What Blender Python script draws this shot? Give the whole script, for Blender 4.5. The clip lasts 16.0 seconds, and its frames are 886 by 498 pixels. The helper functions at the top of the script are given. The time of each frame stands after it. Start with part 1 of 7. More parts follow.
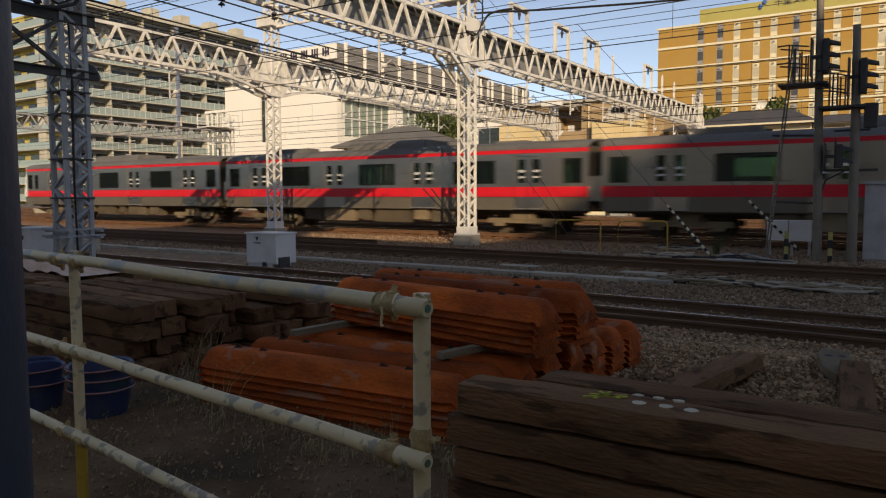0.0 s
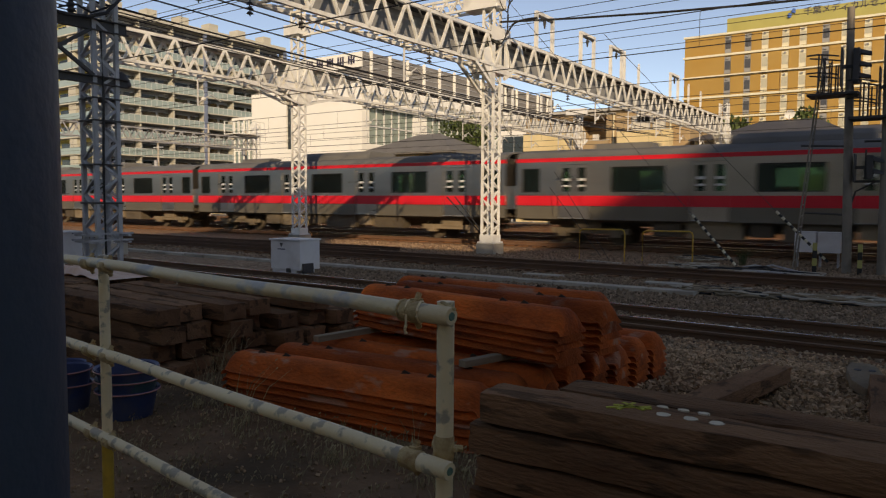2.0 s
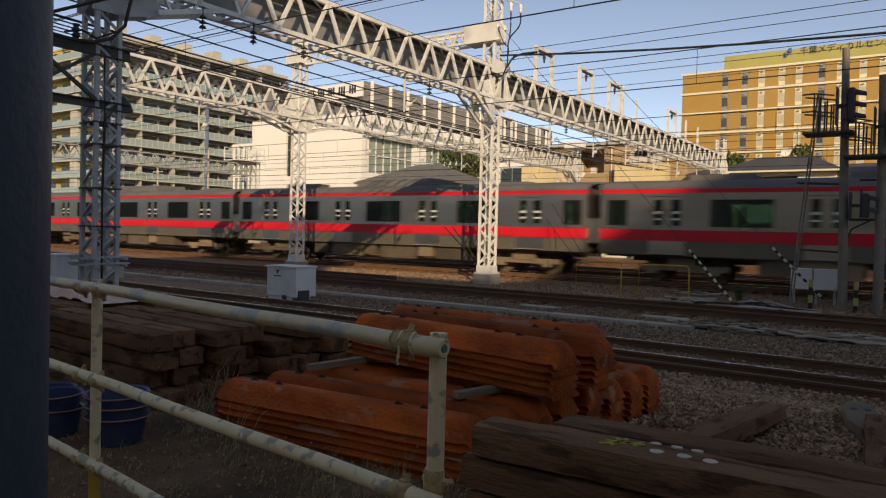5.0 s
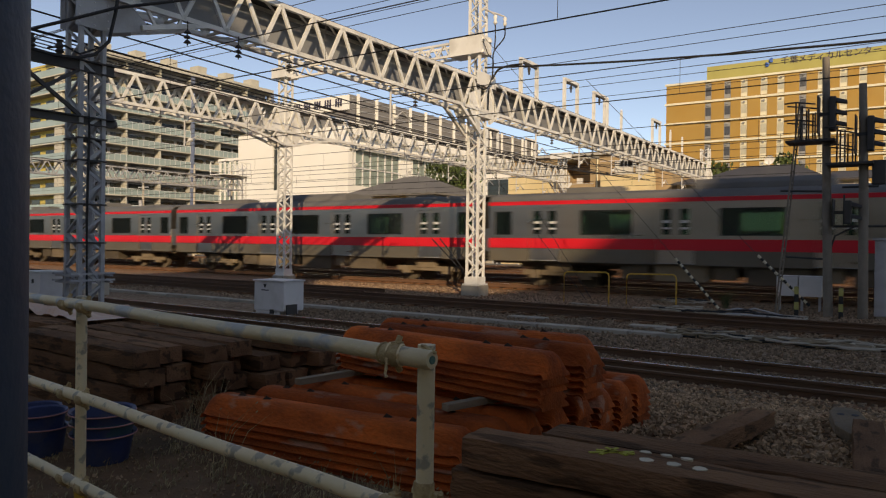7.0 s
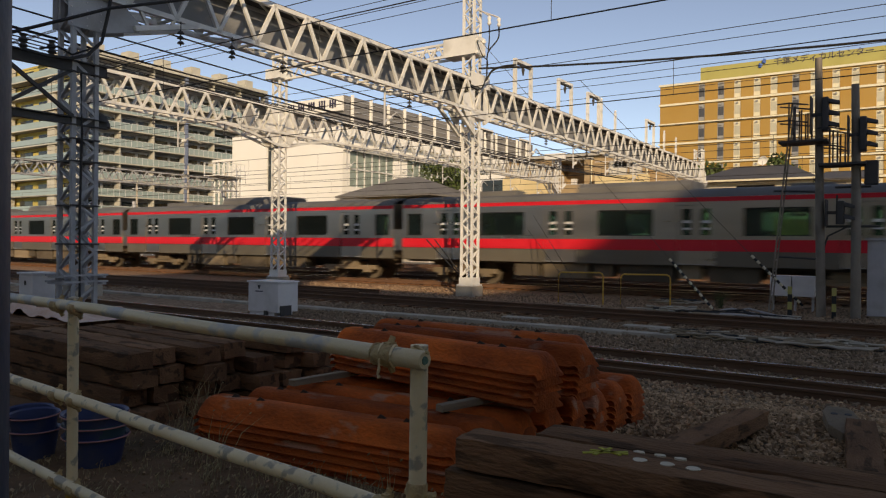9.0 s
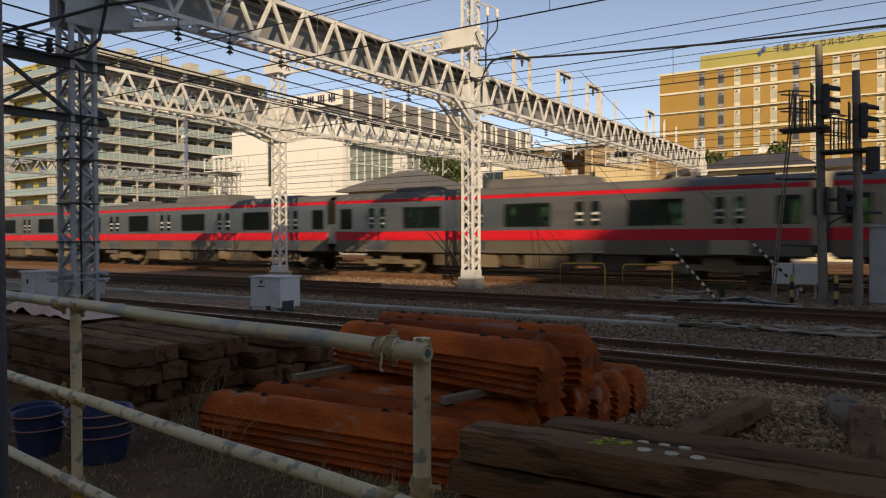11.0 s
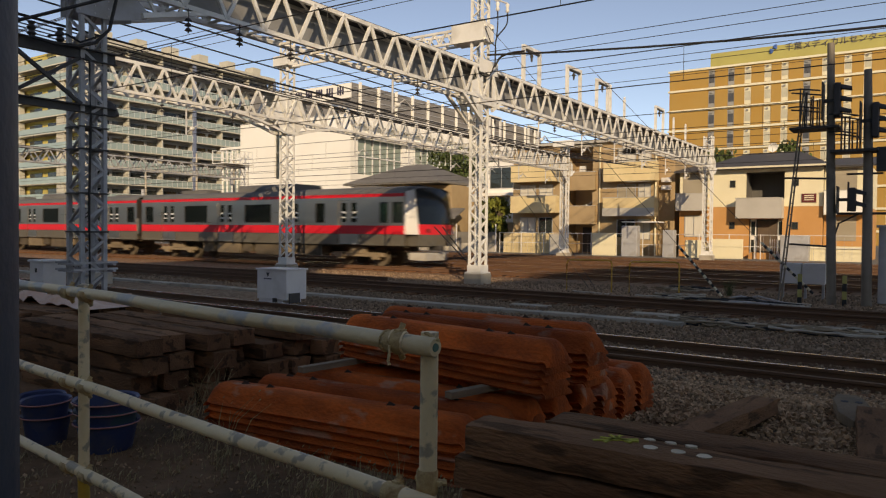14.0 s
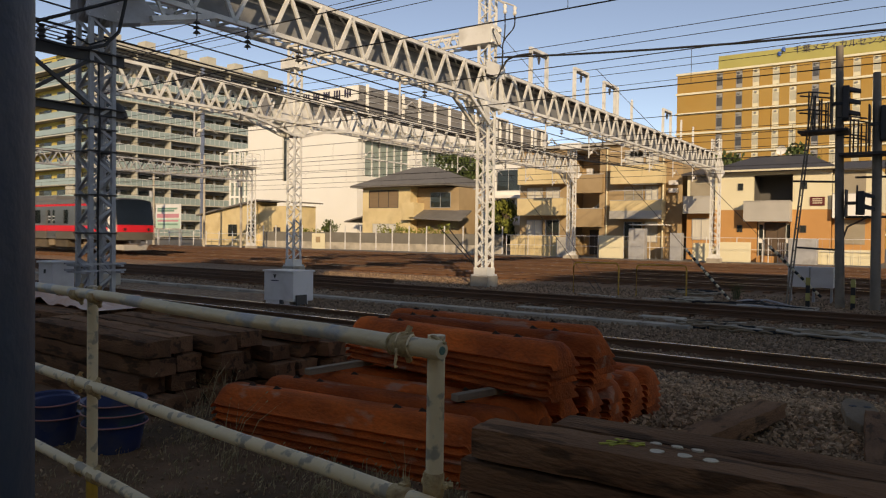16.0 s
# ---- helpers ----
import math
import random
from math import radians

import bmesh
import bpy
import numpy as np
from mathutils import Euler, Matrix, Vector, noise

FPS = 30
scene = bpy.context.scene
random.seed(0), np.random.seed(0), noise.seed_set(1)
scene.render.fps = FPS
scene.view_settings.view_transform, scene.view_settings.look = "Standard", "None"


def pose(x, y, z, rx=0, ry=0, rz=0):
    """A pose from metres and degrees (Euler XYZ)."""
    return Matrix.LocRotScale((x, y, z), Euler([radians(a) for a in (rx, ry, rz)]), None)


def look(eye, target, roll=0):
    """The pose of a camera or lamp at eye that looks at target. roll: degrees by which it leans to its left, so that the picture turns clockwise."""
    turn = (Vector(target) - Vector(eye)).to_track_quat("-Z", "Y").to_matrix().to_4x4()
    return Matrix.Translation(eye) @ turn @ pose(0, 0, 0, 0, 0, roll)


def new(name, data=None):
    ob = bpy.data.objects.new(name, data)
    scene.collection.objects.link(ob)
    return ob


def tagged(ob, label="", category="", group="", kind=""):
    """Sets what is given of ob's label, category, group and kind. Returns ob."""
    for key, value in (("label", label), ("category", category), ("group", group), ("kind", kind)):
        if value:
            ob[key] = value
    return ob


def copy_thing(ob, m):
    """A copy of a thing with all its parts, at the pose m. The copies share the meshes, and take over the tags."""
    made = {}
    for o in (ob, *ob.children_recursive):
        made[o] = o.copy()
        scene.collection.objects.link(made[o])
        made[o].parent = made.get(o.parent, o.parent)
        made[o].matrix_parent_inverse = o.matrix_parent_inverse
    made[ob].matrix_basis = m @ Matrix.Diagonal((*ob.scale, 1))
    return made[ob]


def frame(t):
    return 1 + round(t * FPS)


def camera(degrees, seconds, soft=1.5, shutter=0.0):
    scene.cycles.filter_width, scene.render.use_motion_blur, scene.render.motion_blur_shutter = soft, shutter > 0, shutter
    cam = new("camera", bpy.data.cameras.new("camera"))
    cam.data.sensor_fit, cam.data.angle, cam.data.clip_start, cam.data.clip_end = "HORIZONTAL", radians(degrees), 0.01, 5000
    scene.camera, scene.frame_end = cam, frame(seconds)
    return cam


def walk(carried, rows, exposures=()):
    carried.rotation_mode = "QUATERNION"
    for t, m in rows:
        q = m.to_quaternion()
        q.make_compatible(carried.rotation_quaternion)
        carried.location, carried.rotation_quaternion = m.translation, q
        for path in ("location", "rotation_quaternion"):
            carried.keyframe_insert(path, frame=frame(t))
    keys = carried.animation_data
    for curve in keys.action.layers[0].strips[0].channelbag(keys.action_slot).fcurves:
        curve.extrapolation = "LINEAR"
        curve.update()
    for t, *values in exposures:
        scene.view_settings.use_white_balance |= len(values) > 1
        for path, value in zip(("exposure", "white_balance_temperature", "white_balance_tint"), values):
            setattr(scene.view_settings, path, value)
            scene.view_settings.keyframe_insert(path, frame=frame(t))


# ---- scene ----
cam = camera(63.0, 16.0, soft=1.2, shutter=0.6)
EXPOSURE = 0.62
PATH = [
    (0.0, pose(-0.0032, -0.0190, 1.5802, 85.622, 0.142, 33.621)),
    (0.5, pose(-0.0044, -0.0186, 1.5797, 85.630, -0.159, 33.699)),
    (1.0, pose(-0.0045, -0.0212, 1.5793, 85.846, -0.475, 33.579)),
    (1.5, pose(-0.0061, -0.0265, 1.5814, 86.062, -0.533, 34.690)),
    (2.0, pose(-0.0045, -0.0264, 1.5810, 86.246, -0.348, 35.461)),
    (2.5, pose(-0.0045, -0.0247, 1.5811, 86.361, -0.315, 36.178)),
    (3.0, pose(-0.0044, -0.0206, 1.5827, 86.600, -0.362, 35.910)),
    (3.5, pose(0.0021, -0.0261, 1.5852, 86.909, -0.569, 35.440)),
    (4.0, pose(0.0006, -0.0210, 1.5867, 87.490, -1.065, 35.440)),
    (6.5, pose(0.0069, -0.0287, 1.5862, 89.446, -1.111, 34.589)),
    (7.0, pose(0.0054, -0.0209, 1.5843, 89.561, -0.715, 34.309)),
    (7.5, pose(0.0061, -0.0193, 1.5858, 89.651, -0.748, 34.176)),
    (8.0, pose(0.0041, -0.0167, 1.5855, 89.714, -0.815, 33.868)),
    (8.5, pose(0.0055, -0.0120, 1.5844, 89.673, -0.799, 33.718)),
    (9.0, pose(0.0071, -0.0138, 1.5825, 89.631, -0.612, 33.881)),
    (11.5, pose(0.0018, -0.0025, 1.5807, 88.901, 0.282, 33.952)),
    (12.0, pose(-0.0005, 0.0016, 1.5798, 88.759, 0.199, 34.008)),
    (12.5, pose(-0.0043, 0.0012, 1.5789, 88.627, -0.077, 34.146)),
    (13.0, pose(-0.0035, -0.0045, 1.5800, 88.604, -0.103, 34.317)),
    (13.5, pose(-0.0024, -0.0071, 1.5800, 88.642, -0.264, 34.465)),
    (14.0, pose(-0.0064, -0.0059, 1.5793, 88.645, -0.579, 34.510)),
    (14.5, pose(-0.0049, -0.0097, 1.5810, 88.687, -0.681, 34.617)),
    (15.0, pose(-0.0038, -0.0130, 1.5820, 88.754, -0.662, 34.794)),
    (15.5, pose(-0.0032, -0.0184, 1.5829, 88.769, -0.800, 34.939)),
    (16.0, pose(-0.0031, -0.0125, 1.5826, 88.814, -0.742, 35.038)),
]
walk(cam, PATH, exposures=[(0.0, EXPOSURE, 24000, 22), (16.0, EXPOSURE, 24000, 22)])

# ---- world and sun ----
SUN_ELEVATION, SUN_SIDE = radians(20.5), radians(-40)   # height; turn from -Y, negative towards +X
world = bpy.data.worlds.new("world")
scene.world = world
world.use_nodes = True
wn = world.node_tree.nodes
sky = wn.new("ShaderNodeTexSky")
sky.sky_type, sky.sun_disc = "NISHITA", False
sky.sun_elevation, sky.sun_rotation = SUN_ELEVATION, radians(180) + SUN_SIDE
sky.air_density, sky.dust_density, sky.ozone_density = 0.6, 0.15, 7.0
world.node_tree.links.new(sky.outputs[0], wn["Background"].inputs[0])
wn["Background"].inputs[1].default_value = 0.166
sun = new("sun", bpy.data.lights.new("sun", "SUN"))
sun.data.energy, sun.data.angle, sun.data.color = 2.25, radians(0.53), (0.82, 0.945, 1.09)
to_sun = Vector((-math.sin(SUN_SIDE) * math.cos(SUN_ELEVATION), -math.cos(SUN_SIDE) * math.cos(SUN_ELEVATION), math.sin(SUN_ELEVATION)))
sun.matrix_world = look(to_sun * 100, (0, 0, 0))


# ---- materials ----
def mat(name, a, b, scale=3.0, fine=45.0, rough=0.7, metal=0.0, bump=0.25, stain=None, stain_scale=1.2, stain_amount=0.5, stretch=(1, 1, 1), vary=0.0, spec=0.4, edge=(0.48, 0.66)):
    """Two-scale noise between colours a and b, with stains, relief and an optional shift per object."""
    m = bpy.data.materials.new(name)
    m.use_nodes = True
    n, l = m.node_tree.nodes, m.node_tree.links
    bsdf = n["Principled BSDF"]
    co = n.new("ShaderNodeTexCoord")
    mp = n.new("ShaderNodeMapping")
    mp.inputs["Scale"].default_value = stretch
    l.new(co.outputs["Object"], mp.inputs[0])
    vec = mp.outputs[0]
    if vary:
        info = n.new("ShaderNodeObjectInfo")
        add = n.new("ShaderNodeVectorMath")
        add.operation = "MULTIPLY_ADD"
        l.new(info.outputs["Random"], add.inputs[0])
        add.inputs[1].default_value = (37, 17, 23)
        l.new(vec, add.inputs[2])
        vec = add.outputs[0]

    def nz(s, detail=4.0):
        t = n.new("ShaderNodeTexNoise")
        t.inputs["Scale"].default_value, t.inputs["Detail"].default_value = s, detail
        l.new(vec, t.inputs["Vector"])
        return t

    big, small = nz(scale), nz(fine, 3.0)
    mixf = n.new("ShaderNodeMath")
    mixf.operation = "MULTIPLY_ADD"
    l.new(small.outputs[0], mixf.inputs[0])
    mixf.inputs[1].default_value = 0.45
    half = n.new("ShaderNodeMath")
    half.operation = "MULTIPLY_ADD"
    l.new(big.outputs[0], half.inputs[0])
    half.inputs[1].default_value, half.inputs[2].default_value = 1.6, -0.52
    l.new(half.outputs[0], mixf.inputs[2])
    ramp = n.new("ShaderNodeMix")
    ramp.data_type = "RGBA"
    ramp.clamp_factor = True
    l.new(mixf.outputs[0], ramp.inputs[0])
    ramp.inputs[6].default_value, ramp.inputs[7].default_value = (*a, 1), (*b, 1)
    out = ramp.outputs[2]
    if stain:
        sn = nz(stain_scale, 6.0)
        cr = n.new("ShaderNodeValToRGB")
        cr.color_ramp.elements[0].position, cr.color_ramp.elements[1].position = edge
        l.new(sn.outputs[0], cr.inputs[0])
        amt = n.new("ShaderNodeMath")
        amt.operation = "MULTIPLY"
        l.new(cr.outputs[0], amt.inputs[0])
        amt.inputs[1].default_value = stain_amount
        mx = n.new("ShaderNodeMix")
        mx.data_type = "RGBA"
        l.new(amt.outputs[0], mx.inputs[0])
        l.new(out, mx.inputs[6])
        mx.inputs[7].default_value = (*stain, 1)
        out = mx.outputs[2]
    if vary:
        hsv = n.new("ShaderNodeHueSaturation")
        vr = n.new("ShaderNodeMath")
        vr.operation = "MULTIPLY_ADD"
        l.new(info.outputs["Random"], vr.inputs[0])
        vr.inputs[1].default_value, vr.inputs[2].default_value = 2 * vary, 1 - vary
        l.new(vr.outputs[0], hsv.inputs["Value"])
        l.new(out, hsv.inputs["Color"])
        out = hsv.outputs[0]
    l.new(out, bsdf.inputs["Base Color"])
    rr = n.new("ShaderNodeMath")
    rr.operation = "MULTIPLY_ADD"
    l.new(big.outputs[0], rr.inputs[0])
    rr.inputs[1].default_value, rr.inputs[2].default_value = 0.25, rough - 0.12
    l.new(rr.outputs[0], bsdf.inputs["Roughness"])
    bsdf.inputs["Metallic"].default_value = metal
    bsdf.inputs["Specular IOR Level"].default_value = spec
    if bump:
        bp = n.new("ShaderNodeBump")
        bp.inputs["Strength"].default_value, bp.inputs["Distance"].default_value = bump, 0.02
        l.new(small.outputs[0], bp.inputs["Height"])
        l.new(bp.outputs[0], bsdf.inputs["Normal"])
    return m


def glass(name, tint, clear=0.5, rough=0.03):
    """A thin tinted pane: part see-through, part dark body, with a Fresnel gloss."""
    m = bpy.data.materials.new(name)
    m.use_nodes = True
    n, l = m.node_tree.nodes, m.node_tree.links
    n.remove(n["Principled BSDF"])
    tr, df, gl, fr = (n.new("ShaderNode" + k) for k in ("BsdfTransparent", "BsdfDiffuse", "BsdfGlossy", "Fresnel"))
    tr.inputs[0].default_value = (*tint, 1)
    df.inputs[0].default_value = (tint[0] * 0.12, tint[1] * 0.14, tint[2] * 0.13, 1)
    gl.inputs["Roughness"].default_value = rough
    fr.inputs[0].default_value = 1.55
    m1, m2 = n.new("ShaderNodeMixShader"), n.new("ShaderNodeMixShader")
    m1.inputs[0].default_value = clear
    l.new(df.outputs[0], m1.inputs[1])
    l.new(tr.outputs[0], m1.inputs[2])
    l.new(fr.outputs[0], m2.inputs[0])
    l.new(m1.outputs[0], m2.inputs[1])
    l.new(gl.outputs[0], m2.inputs[2])
    l.new(m2.outputs[0], n["Material Output"].inputs[0])
    return m


RUST = mat("rusted_steel", (0.13, 0.018, 0.008), (0.86, 0.145, 0.032), 2.4, 34, 0.74, 0.0, 0.6, (0.42, 0.28, 0.21), 3.0, 0.5, stretch=(0.8, 2.0, 1.4), vary=0.3, edge=(0.60, 0.66), spec=0.12)
RUST_DARK = mat("rusted_rail", (0.10, 0.046, 0.028), (0.18, 0.088, 0.052), 2.0, 50, 0.8, 0.0, 0.3, vary=0.1)
RAIL_TOP = mat("worn_rail_head", (0.62, 0.60, 0.58), (0.78, 0.76, 0.74), 2.0, 50, 0.24, 0.9, 0.05)
OLD_WOOD = mat("weathered_sleeper_wood", (0.130, 0.053, 0.029), (0.35, 0.160, 0.088), 1.8, 24, 0.92, 0.0, 0.7, (0.030, 0.017, 0.011), 3.4, 0.6, stretch=(0.8, 3.0, 3.0), vary=0.22, edge=(0.54, 0.60), spec=0.1)
GREY_WOOD = mat("grey_batten_wood", (0.22, 0.155, 0.10), (0.40, 0.29, 0.20), 3.0, 40, 0.85, 0.0, 0.4, stretch=(0.6, 6, 6), vary=0.15)
PIPE = mat("cream_painted_pipe", (0.80, 0.58, 0.34), (0.90, 0.70, 0.45), 5.0, 70, 0.5, 0.0, 0.15, (0.30, 0.25, 0.20), 15.0, 0.8, vary=0.08, edge=(0.54, 0.60))
PIPE_RUST = mat("rusty_clamp", (0.34, 0.15, 0.055), (0.72, 0.52, 0.28), 26.0, 90, 0.75, 0.2, 0.4)
PIPE_BARE = mat("galvanised_pipe", (0.38, 0.37, 0.36), (0.56, 0.52, 0.45), 7.0, 60, 0.5, 0.2, 0.2, (0.80, 0.60, 0.37), 8.0, 0.95, edge=(0.42, 0.50))
GREEN_PAINT = mat("green_plug", (0.05, 0.16, 0.12), (0.08, 0.22, 0.17), 20, 80, 0.5)
TEAL_PLASTIC = mat("teal_plastic", (0.012, 0.06, 0.075), (0.022, 0.09, 0.11), 4, 50, 0.45, 0.0, 0.05, (0.10, 0.09, 0.08), 6, 0.4)
BLUE_PLASTIC = mat("blue_plastic", (0.012, 0.034, 0.095), (0.020, 0.050, 0.135), 4, 50, 0.45, 0.0, 0.05, (0.10, 0.09, 0.08), 6, 0.4)
PINK_LINE = mat("pink_rim_line", (0.42, 0.16, 0.16), (0.5, 0.22, 0.2), 8, 50, 0.6)
WHITE_STEEL = mat("white_painted_steel", (0.70, 0.70, 0.68), (0.84, 0.84, 0.81), 1.2, 30, 0.5, 0.0, 0.05, (0.42, 0.39, 0.34), 1.4, 0.4)
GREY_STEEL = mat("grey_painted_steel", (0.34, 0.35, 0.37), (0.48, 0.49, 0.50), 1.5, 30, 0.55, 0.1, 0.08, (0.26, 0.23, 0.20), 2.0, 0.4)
DARK_STEEL = mat("dark_weathered_steel", (0.035, 0.035, 0.038), (0.085, 0.08, 0.078), 2.0, 40, 0.6, 0.2, 0.1)
ZINC = mat("galvanised_lattice", (0.50, 0.49, 0.49), (0.68, 0.67, 0.66), 1.5, 30, 0.5, 0.25, 0.08)
CONCRETE = mat("concrete", (0.36, 0.31, 0.25), (0.54, 0.48, 0.40), 1.6, 40, 0.9, 0.0, 0.25, (0.22, 0.20, 0.17), 1.1, 0.5, vary=0.1)
BLACK_RUBBER = mat("black_cable", (0.012, 0.012, 0.013), (0.03, 0.03, 0.032), 6, 60, 0.6)
YELLOW = mat("yellow_painted_pipe", (0.56, 0.29, 0.04), (0.70, 0.38, 0.06), 5, 60, 0.55, 0.0, 0.1, (0.25, 0.14, 0.05), 8, 0.5)
YELLOW_CHALK = mat("yellow_paint_mark", (0.40, 0.36, 0.05), (0.55, 0.5, 0.08), 9, 60, 0.9)
WHITE_CHALK = mat("white_paint_mark", (0.56, 0.46, 0.34), (0.76, 0.65, 0.50), 9, 60, 0.9)
CABINET = mat("pale_grey_enamel", (0.64, 0.63, 0.63), (0.76, 0.75, 0.74), 1.4, 40, 0.5, 0.0, 0.04, (0.45, 0.43, 0.40), 2.5, 0.35)
TRAIN_STEEL = mat("brushed_train_steel", (0.45, 0.40, 0.345), (0.54, 0.48, 0.415), 0.8, 60, 0.31, 0.97, 0.03, stretch=(0.4, 3, 3))
# darker, browner steel for the panels below the red band
TRAIN_LOW = mat("brown_lower_train_steel", (0.14, 0.125, 0.10), (0.20, 0.175, 0.14), 0.8, 50, 0.5, 0.4, 0.04, (0.18, 0.14, 0.10), 0.9, 0.4)
TRAIN_ROOF = mat("dusty_train_roof", (0.12, 0.118, 0.115), (0.19, 0.185, 0.18), 0.8, 40, 0.75, 0.1, 0.08)
TRAIN_RED = mat("red_band_film", (0.78, 0.016, 0.030), (0.86, 0.028, 0.045), 0.8, 50, 0.4, 0.0, 0.02)
TRAIN_WHITE = mat("white_cab_panel", (0.72, 0.71, 0.68), (0.82, 0.81, 0.78), 1.0, 40, 0.35, 0.0, 0.02)
TRAIN_UNDER = mat("dusty_underframe", (0.065, 0.050, 0.038), (0.15, 0.115, 0.082), 1.4, 30, 0.85, 0.1, 0.2, vary=0.3)
TRAIN_BOX = mat("tan_underfloor_box", (0.16, 0.120, 0.080), (0.28, 0.210, 0.145), 1.4, 30, 0.8, 0.1, 0.1, vary=0.3)
TRAIN_GLASS = glass("green_tinted_window", (0.36, 0.58, 0.54), 0.93)
CAB_GLASS = glass("dark_windscreen", (0.06, 0.08, 0.09), 0.35)
SEAT_CLOTH = mat("seat_cloth", (0.08, 0.02, 0.03), (0.14, 0.04, 0.05), 8, 90, 0.9)
INTERIOR = mat("pale_interior_lining", (0.40, 0.42, 0.40), (0.5, 0.52, 0.5), 1, 30, 0.7)
HOUSE_GLASS = glass("house_window", (0.30, 0.34, 0.36), 0.25)
CREAM = mat("cream_siding", (0.74, 0.66, 0.46), (0.82, 0.74, 0.54), 0.8, 20, 0.8, 0.0, 0.1)
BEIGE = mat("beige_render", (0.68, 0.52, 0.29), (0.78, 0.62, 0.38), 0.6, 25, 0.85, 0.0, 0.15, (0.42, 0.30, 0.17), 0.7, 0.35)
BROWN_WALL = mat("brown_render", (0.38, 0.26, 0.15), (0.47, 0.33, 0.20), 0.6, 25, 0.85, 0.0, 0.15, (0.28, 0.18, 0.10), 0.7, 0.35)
ORANGE_WALL = mat("orange_siding", (0.56, 0.26, 0.10), (0.66, 0.33, 0.14), 0.6, 22, 0.8, 0.0, 0.12)
GREY_WALL = mat("grey_balcony_panel", (0.40, 0.38, 0.35), (0.52, 0.50, 0.46), 0.6, 25, 0.7, 0.0, 0.08)
ROOF_TILE = mat("dark_roof_tile", (0.055, 0.052, 0.055), (0.10, 0.095, 0.095), 1.2, 14, 0.7, 0.0, 0.4)
TAN_WALL = mat("ochre_panel_wall", (0.38, 0.21, 0.06), (0.46, 0.26, 0.08), 0.15, 10, 0.7, 0.0, 0.04, (0.42, 0.20, 0.04), 0.12, 0.4)
PALE_LINE = mat("pale_string_course", (0.66, 0.60, 0.44), (0.76, 0.70, 0.54), 0.5, 10, 0.7)
WHITE_WALL = mat("white_panel_wall", (0.82, 0.80, 0.75), (0.88, 0.86, 0.81), 0.3, 12, 0.75, 0.0, 0.05, (0.70, 0.67, 0.60), 0.15, 0.3)
LOUVRE = mat("grey_roof_screen", (0.19, 0.18, 0.175), (0.26, 0.25, 0.24), 0.5, 10, 0.6, 0.2, 0.05)
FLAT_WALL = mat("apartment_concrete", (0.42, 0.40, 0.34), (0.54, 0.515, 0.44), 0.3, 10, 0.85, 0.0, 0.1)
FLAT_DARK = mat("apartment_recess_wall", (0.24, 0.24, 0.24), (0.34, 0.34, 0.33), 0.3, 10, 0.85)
FLAT_YELLOW = mat("yellow_recess_wall", (0.46, 0.35, 0.10), (0.56, 0.44, 0.15), 0.3, 10, 0.85)
BALCONY_GLASS = mat("green_glass_balustrade", (0.23, 0.32, 0.31), (0.31, 0.41, 0.395), 0.2, 8, 0.2, 0.0, 0.0, spec=0.6)
BLUE_POST = mat("blue_grey_pilaster", (0.13, 0.17, 0.25), (0.18, 0.23, 0.32), 0.4, 12, 0.7)
FENCE = mat("fence_mesh_grey", (0.15, 0.135, 0.115), (0.23, 0.21, 0.18), 1.0, 25, 0.8)
LEAF = mat("leaf", (0.030, 0.055, 0.015), (0.085, 0.12, 0.035), 4.0, 30, 0.7, 0.0, 0.0, vary=0.1)
HEDGE_LEAF = mat("hedge_leaf", (0.10, 0.13, 0.025), (0.22, 0.22, 0.05), 3.0, 30, 0.7, 0.0, 0.0)
DRY_GRASS = mat("dry_grass", (0.26, 0.18, 0.09), (0.50, 0.38, 0.22), 6.0, 40, 0.9, 0.0, 0.0)
BARK = mat("bark", (0.07, 0.05, 0.035), (0.13, 0.1, 0.07), 4, 40, 0.9)
STONE = mat("ballast_stone", (0.25, 0.135, 0.080), (0.62, 0.375, 0.23), 5.0, 40, 0.9, 0.0, 0.3, vary=0.2, spec=0.15)
TARP = mat("pink_white_sheet", (0.74, 0.28, 0.15), (0.86, 0.66, 0.54), 2.0, 30, 0.7)
PILLAR = mat("blue_grey_pillar", (0.026, 0.056, 0.090), (0.040, 0.078, 0.118), 6, 60, 0.6, 0.2, 0.1)
SIGN_WHITE = mat("white_sign", (0.72, 0.72, 0.70), (0.80, 0.80, 0.78), 2, 20, 0.6)
SIGN_PINK = mat("pink_sign_band", (0.62, 0.25, 0.30), (0.68, 0.30, 0.34), 2, 20, 0.6)
SIGN_GREEN = mat("green_sign_bar", (0.14, 0.32, 0.26), (0.18, 0.38, 0.30), 2, 20, 0.6)
SIGN_MINT = mat("pale_mint_band", (0.42, 0.64, 0.54), (0.50, 0.71, 0.61), 2, 20, 0.6)
SIGN_DARK = mat("dark_sign_letter", (0.03, 0.03, 0.06), (0.05, 0.05, 0.09), 2, 20, 0.6)
SIGN_BLUE = mat("blue_emblem", (0.02, 0.12, 0.40), (0.03, 0.16, 0.48), 2, 20, 0.6)
SIGN_YG = mat("yellow_green_parapet", (0.36, 0.32, 0.11), (0.43, 0.385, 0.14), 0.3, 12, 0.7)


